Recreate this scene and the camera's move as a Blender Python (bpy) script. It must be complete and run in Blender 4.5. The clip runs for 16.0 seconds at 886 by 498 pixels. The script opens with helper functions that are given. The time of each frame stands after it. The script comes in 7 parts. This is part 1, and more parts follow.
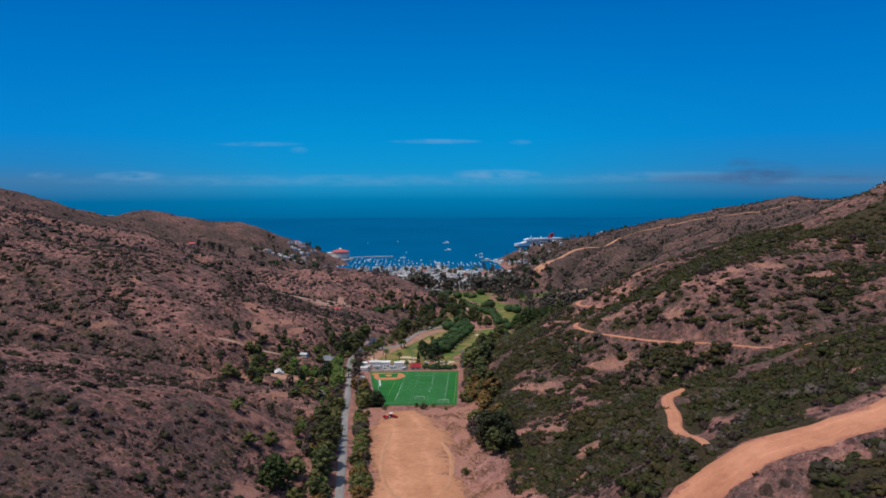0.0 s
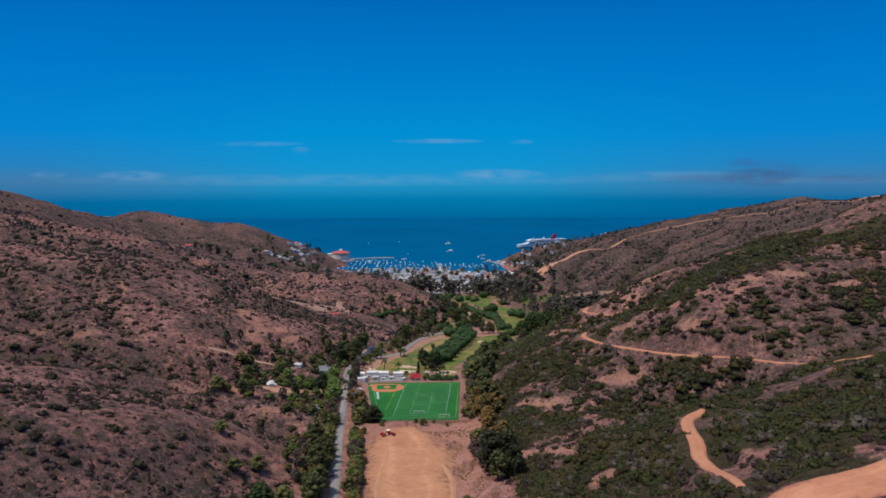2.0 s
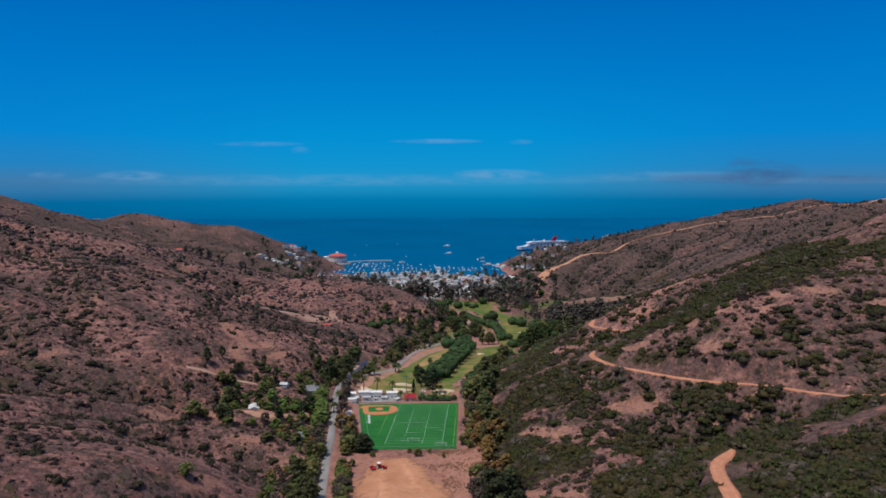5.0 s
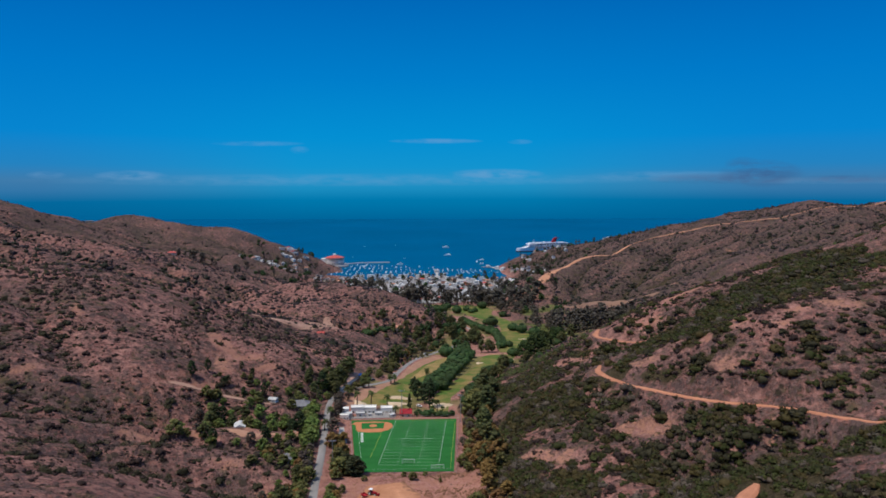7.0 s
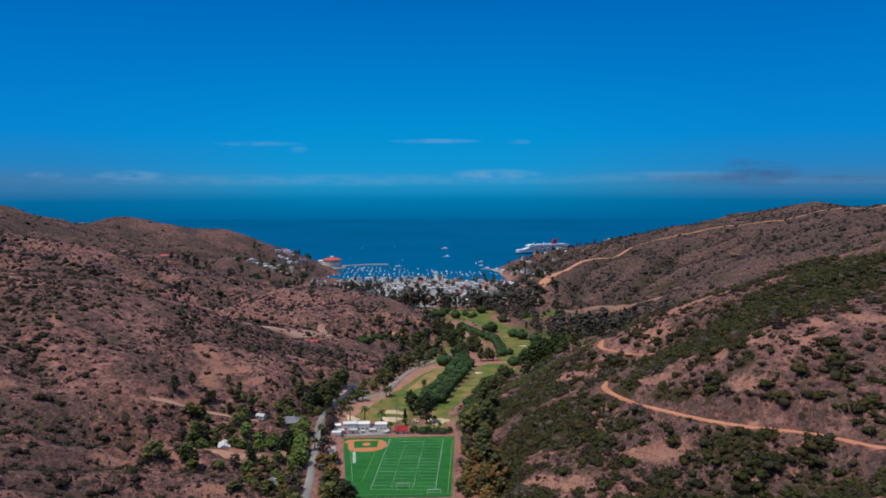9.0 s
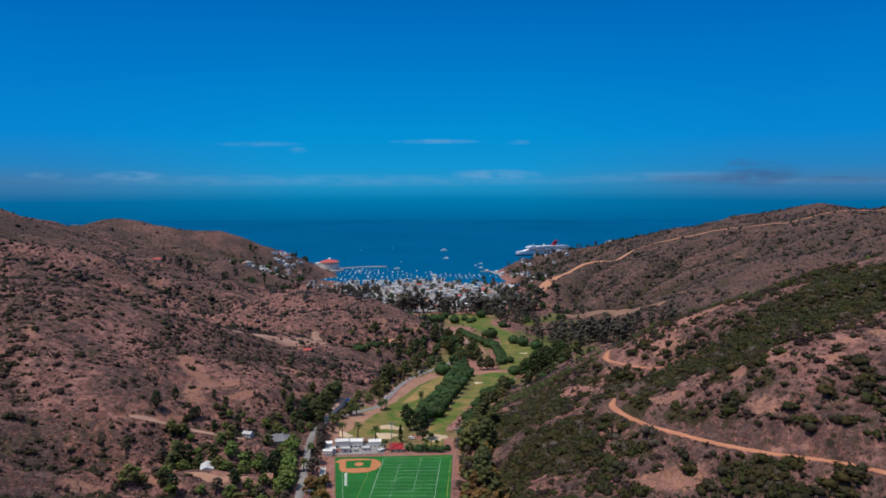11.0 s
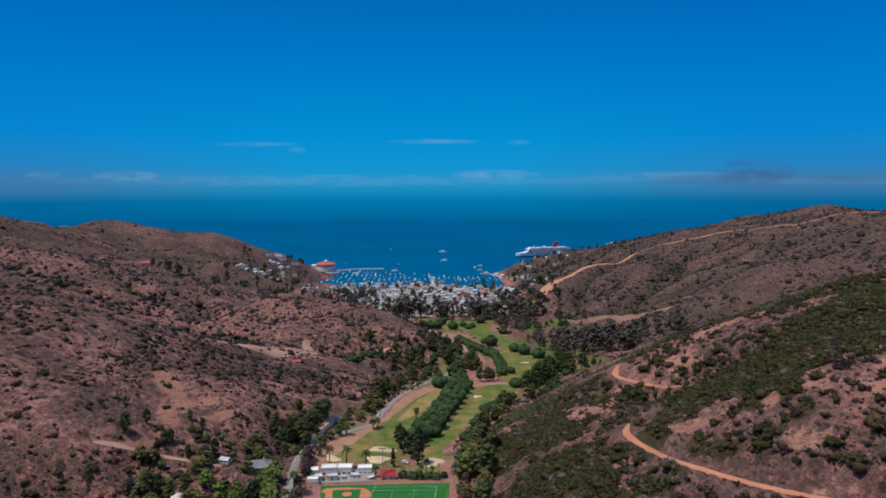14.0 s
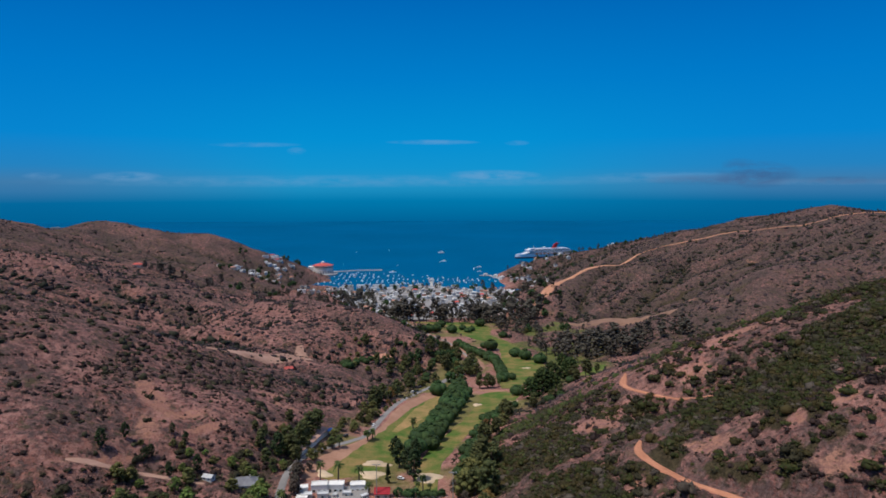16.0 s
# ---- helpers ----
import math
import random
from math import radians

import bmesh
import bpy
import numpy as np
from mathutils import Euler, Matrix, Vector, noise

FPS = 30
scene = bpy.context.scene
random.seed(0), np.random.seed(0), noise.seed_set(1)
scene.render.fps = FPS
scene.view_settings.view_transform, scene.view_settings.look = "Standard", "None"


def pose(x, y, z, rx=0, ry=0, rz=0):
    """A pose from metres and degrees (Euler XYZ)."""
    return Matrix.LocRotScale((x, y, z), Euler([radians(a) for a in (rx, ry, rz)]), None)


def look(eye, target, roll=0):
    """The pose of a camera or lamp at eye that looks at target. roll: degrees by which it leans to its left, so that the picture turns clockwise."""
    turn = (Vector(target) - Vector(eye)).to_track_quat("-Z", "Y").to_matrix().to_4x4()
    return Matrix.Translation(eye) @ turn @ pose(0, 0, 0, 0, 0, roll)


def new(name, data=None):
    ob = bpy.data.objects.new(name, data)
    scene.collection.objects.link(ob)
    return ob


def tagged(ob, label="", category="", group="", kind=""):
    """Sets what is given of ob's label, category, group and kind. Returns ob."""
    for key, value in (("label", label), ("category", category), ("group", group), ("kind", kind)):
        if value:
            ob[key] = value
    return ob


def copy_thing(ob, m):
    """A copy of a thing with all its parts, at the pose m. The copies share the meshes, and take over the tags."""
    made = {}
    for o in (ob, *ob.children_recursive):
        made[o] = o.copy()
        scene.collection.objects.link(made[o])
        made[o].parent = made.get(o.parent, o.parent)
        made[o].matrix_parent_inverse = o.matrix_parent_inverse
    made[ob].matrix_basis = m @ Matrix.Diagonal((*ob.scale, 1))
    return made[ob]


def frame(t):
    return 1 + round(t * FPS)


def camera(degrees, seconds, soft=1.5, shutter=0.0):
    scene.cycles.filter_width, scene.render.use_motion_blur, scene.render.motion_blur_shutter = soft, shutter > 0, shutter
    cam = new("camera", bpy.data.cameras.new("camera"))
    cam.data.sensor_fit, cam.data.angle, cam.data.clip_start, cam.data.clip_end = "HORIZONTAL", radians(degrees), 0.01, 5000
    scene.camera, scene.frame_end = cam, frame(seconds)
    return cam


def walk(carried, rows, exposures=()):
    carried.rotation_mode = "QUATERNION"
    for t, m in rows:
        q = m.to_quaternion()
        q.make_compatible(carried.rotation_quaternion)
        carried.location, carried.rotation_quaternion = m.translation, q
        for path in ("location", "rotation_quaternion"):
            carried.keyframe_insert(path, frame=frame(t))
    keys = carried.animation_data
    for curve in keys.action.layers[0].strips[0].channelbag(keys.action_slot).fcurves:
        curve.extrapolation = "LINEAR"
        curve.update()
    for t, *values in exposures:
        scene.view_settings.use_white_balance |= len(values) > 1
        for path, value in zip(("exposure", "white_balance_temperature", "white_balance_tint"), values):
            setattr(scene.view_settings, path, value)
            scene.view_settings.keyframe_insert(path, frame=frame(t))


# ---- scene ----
cam = camera(66.95, 16.0, soft=1.7)
PATH = [
    (0, -0.00, 0.00, 215.14, 84.870, 0.164, -2.628),
    (0.5, 0.41, 6.53, 215.59, 84.871, 0.163, -2.611),
    (1, 0.86, 13.06, 216.11, 84.868, 0.161, -2.592),
    (1.5, 1.33, 19.59, 216.69, 84.860, 0.155, -2.532),
    (2, 1.82, 26.11, 217.33, 84.851, 0.150, -2.464),
    (2.5, 2.34, 32.63, 218.02, 84.854, 0.142, -2.422),
    (3, 2.87, 39.14, 218.74, 84.852, 0.141, -2.438),
    (3.5, 3.43, 45.65, 219.51, 84.854, 0.137, -2.446),
    (4, 4.01, 52.14, 220.30, 84.856, 0.140, -2.479),
    (6.5, 7.08, 84.49, 224.51, 84.849, 0.130, -2.585),
    (7, 7.72, 90.93, 225.35, 84.845, 0.129, -2.605),
    (7.5, 8.37, 97.35, 226.18, 84.842, 0.130, -2.624),
    (8, 9.02, 103.76, 226.99, 84.840, 0.128, -2.639),
    (8.5, 9.67, 110.15, 227.77, 84.844, 0.135, -2.647),
    (9, 10.32, 116.53, 228.51, 84.848, 0.134, -2.668),
    (11.5, 13.51, 148.15, 231.53, 84.883, 0.143, -2.720),
    (12, 14.12, 154.41, 231.94, 84.877, 0.143, -2.730),
    (12.5, 14.71, 160.65, 232.28, 84.877, 0.136, -2.742),
    (13, 15.30, 166.87, 232.53, 84.887, 0.126, -2.757),
    (13.5, 15.86, 173.07, 232.69, 84.885, 0.117, -2.768),
    (14, 16.41, 179.24, 232.75, 84.885, 0.116, -2.785),
    (14.5, 16.93, 185.38, 232.72, 84.890, 0.119, -2.803),
    (15, 17.44, 191.50, 232.57, 84.904, 0.117, -2.829),
    (15.5, 17.92, 197.60, 232.30, 84.925, 0.119, -2.841),
    (16, 18.37, 203.66, 231.92, 84.942, 0.125, -2.858),
]
walk(cam, [(t, pose(x, y, z, rx, ry, rz)) for t, x, y, z, rx, ry, rz in PATH])
# ---------------------------------------------------------------- sky, sun, exposure
SUN_TO = Vector((-0.39, -0.16, 0.90)).normalized()
scene.view_settings.exposure = 0.0
sun = bpy.data.lights.new("sun", "SUN")
sun.energy, sun.angle, sun.color = 3.35, radians(0.53), (1.0, 0.93, 0.84)
new("sun", sun).matrix_world = look(SUN_TO * 900, (0, 0, 0))


def nodes_of(owner):
    owner.use_nodes = True
    owner.node_tree.nodes.clear()
    tree = owner.node_tree

    def add(kind, **inputs):
        n = tree.nodes.new(kind)
        for k, v in inputs.items():
            s = n.inputs[int(k[1:])] if k[0] == "_" and k[1:].isdigit() else n.inputs[k.replace("_", " ")]
            if isinstance(v, bpy.types.NodeSocket):
                tree.links.new(v, s)
            else:
                s.default_value = v
        return n

    return tree, add


def ramp(add, fac, stops, mode="LINEAR"):
    n = add("ShaderNodeValToRGB", Fac=fac)
    n.color_ramp.interpolation = mode
    els = n.color_ramp.elements
    while len(els) < len(stops):
        els.new(0.5)
    for e, (p, c) in zip(els, stops):
        e.position, e.color = p, (*c, 1)
    return n.outputs["Color"]


def maths(add, op, a, b=0.0, clamp=False):
    n = add("ShaderNodeMath", _0=a, _1=b)
    n.operation, n.use_clamp = op, clamp
    return n.outputs[0]


def mixed(add, fac, a, b, blend="MIX"):
    n = add("ShaderNodeMix")
    n.data_type, n.blend_type = "RGBA", blend
    for k, v in ((0, fac), (6, a), (7, b)):
        if isinstance(v, bpy.types.NodeSocket):
            n.id_data.links.new(v, n.inputs[k])
        else:
            n.inputs[k].default_value = v if k == 0 else (*v, 1)
    return n.outputs[2]


world = bpy.data.worlds.new("sky")
scene.world = world
tree, add = nodes_of(world)
sky = add("ShaderNodeTexSky")
sky.sky_type, sky.sun_disc = "NISHITA", False
sky.sun_elevation, sky.sun_rotation = math.asin(SUN_TO.z), math.atan2(SUN_TO.x, SUN_TO.y)
sky.altitude, sky.dust_density, sky.ozone_density = 200, 0.4, 4.0
way = add("ShaderNodeTexCoord").outputs["Generated"]
xyz = add("ShaderNodeSeparateXYZ", Vector=way)
dx, dy, dz = xyz.outputs
# deep dry-season blue overhead, a pale marine layer over the horizon, open sea below it
level = maths(add, "MULTIPLY_ADD", dz, 1.0)
level.node.inputs[2].default_value = 0.2
rim = ramp(add, level, [
    (0.0, (0.000, 0.060, 0.160)), (0.150, (0.000, 0.110, 0.274)), (0.184, (0.001, 0.138, 0.335)), (0.199, (0.034, 0.182, 0.395)),
    (0.212, (0.050, 0.200, 0.41)), (0.232, (0.018, 0.225, 0.53)), (0.275, (0.002, 0.235, 0.63)), (0.36, (0.000, 0.190, 0.58)),
    (0.48, (0.000, 0.122, 0.46)), (1.0, (0.000, 0.058, 0.27))])
middle = ramp(add, level, [
    (0.0, (0.000, 0.080, 0.210)), (0.150, (0.000, 0.119, 0.300)), (0.184, (0.000, 0.190, 0.420)), (0.199, (0.010, 0.260, 0.520)),
    (0.212, (0.018, 0.292, 0.580)), (0.232, (0.006, 0.295, 0.630)), (0.275, (0.001, 0.275, 0.650)), (0.36, (0.000, 0.205, 0.59)),
    (0.48, (0.000, 0.130, 0.47)), (1.0, (0.000, 0.058, 0.27))])
aside = maths(add, "MULTIPLY", maths(add, "SUBTRACT", maths(add, "ABSOLUTE", maths(add, "ADD", dx, 0.0)), 0.16), 3.2, True)
clear = mixed(add, aside, middle, rim)
high = maths(add, "MULTIPLY", maths(add, "SUBTRACT", dz, 0.32), 1.6, True)
air = mixed(add, high, clear, mixed(add, 1.0, sky.outputs[0], (0.32, 0.255, 0.19), "MULTIPLY"))
# thin clouds low over the sea
side = maths(add, "DIVIDE", dx, maths(add, "MAXIMUM", dy, 0.05))
up = maths(add, "DIVIDE", dz, maths(add, "MAXIMUM", dy, 0.05))
coords = add("ShaderNodeCombineXYZ", X=side, Y=maths(add, "MULTIPLY", up, 3.5)).outputs[0]
wisp = add("ShaderNodeTexNoise", Vector=coords, Scale=22.0, Detail=6.0, Roughness=0.62).outputs[0]
CLOUDS = [(-0.41, 0.020, 0.055, 0.008, 0.45, 0), (0.125, 0.022, 0.075, 0.008, 0.45, 0), (0.035, 0.070, 0.072, 0.004, 0.40, 0), (-0.225, 0.066, 0.070, 0.004, 0.25, 0), (-0.165, 0.057, 0.015, 0.006, 0.35, 0),
          (0.160, 0.069, 0.020, 0.004, 0.25, 0), (-0.09, 0.013, 0.5, 0.010, 0.22, 0), (0.40, 0.018, 0.15, 0.009, 0.30, 0), (0.64, 0.011, 0.20, 0.006, 0.30, 0), (0.46, 0.014, 0.12, 0.009, 0.50, 1), (0.53, 0.022, 0.070, 0.022, 0.65, 1), (0.50, 0.036, 0.030, 0.012, 0.4, 1),
          (0.67, 0.013, 0.10, 0.007, 0.55, 1), (-0.53, 0.021, 0.03, 0.006, 0.3, 0)]
for cx, cz, rx, rz, thick, dark in CLOUDS:
    ex = maths(add, "DIVIDE", maths(add, "SUBTRACT", side, cx), rx)
    ez = maths(add, "DIVIDE", maths(add, "SUBTRACT", up, cz), rz)
    near = maths(add, "SUBTRACT", 1.0, maths(add, "ADD", maths(add, "MULTIPLY", ex, ex), maths(add, "MULTIPLY", ez, ez)), True)
    body = maths(add, "MULTIPLY", maths(add, "MULTIPLY", near, maths(add, "MULTIPLY", maths(add, "SUBTRACT", wisp, 0.33), 4.0, True)), thick, True)
    air = mixed(add, body, air, (0.045, 0.110, 0.26) if dark else (0.20, 0.38, 0.62))
add("ShaderNodeOutputWorld", Surface=add("ShaderNodeBackground", Color=air, Strength=1.0).outputs[0])
# ---------------------------------------------------------------- materials


def material(name, build):
    m = bpy.data.materials.new(name)
    tree, add = nodes_of(m)
    out = add("ShaderNodeOutputMaterial")
    bsdf = build(add)
    tree.links.new(bsdf.outputs[0], out.inputs["Surface"])
    return m


def noise_at(add, scale, detail=4.0, rough=0.55, where="Object", vector=None):
    v = vector or add("ShaderNodeTexCoord").outputs[where]
    return add("ShaderNodeTexNoise", Vector=v, Scale=scale, Detail=detail, Roughness=rough).outputs[0]


def bumped(add, height, strength=0.4, distance=0.2):
    return add("ShaderNodeBump", Height=height, Strength=strength, Distance=distance).outputs[0]


def surface(name, dark, light, scale=1.0, fine=12.0, rough=0.85, bump=0.3, depth=0.05, metal=0.0, spread=0.25, spec=0.3):
    """Two-scale mottled surface between two colours, varied a little from object to object."""
    def build(add):
        big, small = noise_at(add, scale), noise_at(add, fine, 3.0)
        f = maths(add, "ADD", maths(add, "MULTIPLY", big, 0.65), maths(add, "MULTIPLY", small, 0.35))
        col = ramp(add, f, [(0.34, dark), (0.66, light)])
        rnd = add("ShaderNodeObjectInfo").outputs["Random"]
        v = maths(add, "ADD", 1 - spread / 2, maths(add, "MULTIPLY", rnd, spread))
        hsv = add("ShaderNodeHueSaturation", Color=col, Value=v)
        return add("ShaderNodeBsdfPrincipled", Base_Color=hsv.outputs[0], Roughness=rough, Metallic=metal, Specular_IOR_Level=spec, Normal=bumped(add, small, bump, depth))
    return material(name, build)


def foliage(name, stops, rough=0.75, scale=1.2, drift=None):
    """Leaf clumps: colour by clump and by plant, with a fine leaf grain."""
    def build(add):
        island = add("ShaderNodeNewGeometry").outputs["Random Per Island"]
        rnd = add("ShaderNodeObjectInfo").outputs["Random"]
        grain = noise_at(add, scale, 3.0, 0.7)
        plant_tone = noise_at(add, 0.30, 2.0, 0.6)
        f = maths(add, "ADD", maths(add, "MULTIPLY", island, 0.40), maths(add, "ADD", maths(add, "MULTIPLY", maths(add, "SUBTRACT", grain, 0.3), 0.4), maths(add, "MULTIPLY", maths(add, "SUBTRACT", plant_tone, 0.35), 1.1)), True)
        col = ramp(add, f, stops)
        if drift:
            stand = noise_at(add, 0.16, 4.0, 0.7)
            for at, tint in drift:
                away = maths(add, "ABSOLUTE", maths(add, "SUBTRACT", stand, at))
                col = mixed(add, maths(add, "SUBTRACT", 1.0, maths(add, "MULTIPLY", away, 11.0), True), col, mixed(add, f, [c * 0.45 for c in tint], tint))
        hsv = add("ShaderNodeHueSaturation", Color=col, Hue=maths(add, "ADD", 0.485, maths(add, "MULTIPLY", rnd, 0.03)), Value=maths(add, "ADD", 0.8, maths(add, "MULTIPLY", rnd, 0.4)))
        solid = add("ShaderNodeBsdfPrincipled", Base_Color=hsv.outputs[0], Roughness=rough, Specular_IOR_Level=0.2, Normal=bumped(add, grain, 0.7, 0.3))
        thin = add("ShaderNodeBsdfTranslucent", Color=hsv.outputs[0])
        return add("ShaderNodeMixShader", _0=0.38, _1=solid.outputs[0], _2=thin.outputs[0])
    return material(name, build)


def build_ground(add):
    pos = add("ShaderNodeTexCoord").outputs["Object"]
    cover = add("ShaderNodeSeparateColor", Color=add_attr(add, "cover"))
    bare, turf, brush = cover.outputs
    thick = add_attr(add, "cover", "Alpha")
    big = noise_at(add, 0.011, 5.0, 0.6, vector=pos)
    mid = noise_at(add, 0.045, 6.0, 0.65, vector=pos)
    tuftn = noise_at(add, 0.21, 6.0, 0.70, vector=pos)
    fine = noise_at(add, 0.85, 6.0, 0.72, vector=pos)
    grit = noise_at(add, 2.6, 3.0, 0.65, vector=pos)
    soil = ramp(add, mid, [(0.30, (0.190, 0.080, 0.068)), (0.50, (0.265, 0.116, 0.096)), (0.70, (0.345, 0.168, 0.138))])
    soil = mixed(add, maths(add, "MULTIPLY", maths(add, "SUBTRACT", big, 0.46), 3.5, True), soil, (0.265, 0.104, 0.072))
    # pale washed runnels and stony flecks between the brush
    web = noise_at(add, 0.13, 5.0, 0.62, vector=pos)
    vein = maths(add, "SUBTRACT", 1.0, maths(add, "MULTIPLY", maths(add, "ABSOLUTE", maths(add, "SUBTRACT", web, 0.5)), 16.0), True)
    soil = mixed(add, maths(add, "MULTIPLY", vein, 0.50), soil, (0.420, 0.235, 0.192))
    fleck = maths(add, "MULTIPLY", maths(add, "SUBTRACT", maths(add, "ADD", maths(add, "MULTIPLY", grit, 0.5), maths(add, "MULTIPLY", fine, 0.5)), 0.505), 12.0, True)
    soil = mixed(add, maths(add, "MULTIPLY", fleck, 0.72), soil, (0.500, 0.285, 0.238))
    # low dry brush that stands too close to tell apart: leggy grey twigs, some olive, some nearly black
    hue = noise_at(add, 0.09, 4.0, 0.7, vector=add_shift(add, pos, 40.0))
    twig = ramp(add, maths(add, "ADD", maths(add, "MULTIPLY", fine, 0.5), maths(add, "MULTIPLY", grit, 0.5)), [(0.36, (0.032, 0.023, 0.022)), (0.52, (0.082, 0.057, 0.054)), (0.66, (0.170, 0.118, 0.108))])
    twig = mixed(add, maths(add, "MULTIPLY", maths(add, "SUBTRACT", hue, 0.54), 9.0, True), twig, mixed(add, fine, (0.026, 0.024, 0.012), (0.098, 0.086, 0.040)))
    twig = mixed(add, maths(add, "MULTIPLY", maths(add, "SUBTRACT", 0.44, hue), 9.0, True), twig, mixed(add, fine, (0.020, 0.014, 0.014), (0.085, 0.054, 0.048)))
    grown = maths(add, "ADD", maths(add, "ADD", maths(add, "MULTIPLY", tuftn, 0.66), maths(add, "MULTIPLY", fine, 0.34)), maths(add, "MULTIPLY", brush, 0.12))
    patchy = maths(add, "MULTIPLY", maths(add, "SUBTRACT", grown, 0.50), 9.0, True)
    show = maths(add, "MULTIPLY", vein, maths(add, "SUBTRACT", 0.50, maths(add, "MULTIPLY", brush, 0.30)), True)
    col = mixed(add, maths(add, "MULTIPLY", patchy, maths(add, "SUBTRACT", 0.94, show)), soil, twig)
    # small rounded plants, each with its own size and hue, too many and too low to stand as single shrubs
    lift = 0.0
    bend = add("ShaderNodeVectorMath", _0=add("ShaderNodeTexNoise", Vector=pos, Scale=0.9, Detail=3.0, Roughness=0.65).outputs["Color"], _1=(1.9, 1.9, 1.9))
    bend.operation = "MULTIPLY"
    bent = add("ShaderNodeVectorMath", _0=pos, _1=bend.outputs[0]).outputs[0]
    for scale, reach, bias in ((0.17, 0.66, 0.05), (0.31, 0.64, 0.06), (0.66, 0.60, 0.08)):
        cell = add("ShaderNodeTexVoronoi", Vector=bent, Scale=scale)
        own = add("ShaderNodeSeparateColor", Color=cell.outputs["Color"])
        size = maths(add, "MULTIPLY", maths(add, "ADD", maths(add, "SUBTRACT", own.outputs[0], 0.42 - bias), maths(add, "ADD", maths(add, "MULTIPLY", maths(add, "SUBTRACT", brush, 0.5), 0.42), maths(add, "MULTIPLY", maths(add, "SUBTRACT", mid, 0.5), 0.45))), reach)
        dot = maths(add, "MULTIPLY", maths(add, "SUBTRACT", size, cell.outputs["Distance"]), 10.0, True)
        tone = maths(add, "ADD", maths(add, "MULTIPLY", own.outputs[1], 0.75), maths(add, "MULTIPLY", maths(add, "SUBTRACT", fine, 0.4), 0.8), True)
        plants = ramp(add, tone, [(0.0, (0.022, 0.018, 0.014)), (0.30, (0.044, 0.036, 0.025)), (0.52, (0.066, 0.046, 0.042)), (0.75, (0.084, 0.068, 0.040)), (1.0, (0.140, 0.098, 0.088))])
        col = mixed(add, maths(add, "MULTIPLY", dot, 0.82), col, plants)
        lift = maths(add, "ADD", maths(add, "MULTIPLY", dot, 0.45 / (scale * 5)), lift)
    dirt = ramp(add, maths(add, "ADD", maths(add, "MULTIPLY", mid, 0.55), maths(add, "MULTIPLY", fine, 0.45)), [(0.32, (0.270, 0.118, 0.080)), (0.68, (0.430, 0.218, 0.150))])
    duff = ramp(add, fine, [(0.33, (0.030, 0.028, 0.014)), (0.67, (0.088, 0.064, 0.036))])
    col = mixed(add, maths(add, "MULTIPLY", maths(add, "SUBTRACT", maths(add, "ADD", thick, maths(add, "MULTIPLY", tuftn, 0.8)), 0.75), 4.0, True), col, duff)
    worn = maths(add, "ADD", maths(add, "MULTIPLY", bare, 0.80), maths(add, "ADD", maths(add, "MULTIPLY", tuftn, 2.4), maths(add, "MULTIPLY", fine, 1.9)))
    worn = maths(add, "MULTIPLY", maths(add, "SUBTRACT", worn, 2.72), 2.6, True)
    col = mixed(add, maths(add, "MULTIPLY", worn, 0.9), col, dirt)
    lawn = ramp(add, mid, [(0.36, (0.060, 0.105, 0.016)), (0.64, (0.120, 0.160, 0.030))])
    col = mixed(add, turf, col, lawn)
    height = maths(add, "ADD", maths(add, "ADD", maths(add, "MULTIPLY", fine, 0.6), maths(add, "MULTIPLY", grit, 0.25)), maths(add, "MULTIPLY", maths(add, "ADD", maths(add, "MULTIPLY", patchy, 0.5), lift), maths(add, "SUBTRACT", 1.0, bare)))
    return add("ShaderNodeBsdfPrincipled", Base_Color=col, Roughness=0.95, Specular_IOR_Level=0.1, Normal=bumped(add, height, 0.9, 1.1))


def add_shift(add, vector, by):
    return add("ShaderNodeVectorMath", _0=vector, _1=(by, by * 0.7, 0.0)).outputs[0]


def add_attr(add, name, output="Color"):
    n = add("ShaderNodeAttribute")
    n.attribute_name = name
    return n.outputs[output]


def build_water(add):
    pos = add("ShaderNodeTexCoord").outputs["Object"]
    swell = noise_at(add, 0.03, 6.0, 0.7, vector=pos)
    drift = noise_at(add, 0.0016, 4.0, 0.6, vector=pos)
    col = ramp(add, drift, [(0.35, (0.000, 0.079, 0.186)), (0.65, (0.000, 0.092, 0.214))])
    return add("ShaderNodeBsdfPrincipled", Base_Color=col, Roughness=0.5, IOR=1.06, Specular_IOR_Level=0.08, Normal=bumped(add, swell, 0.3, 2.0))


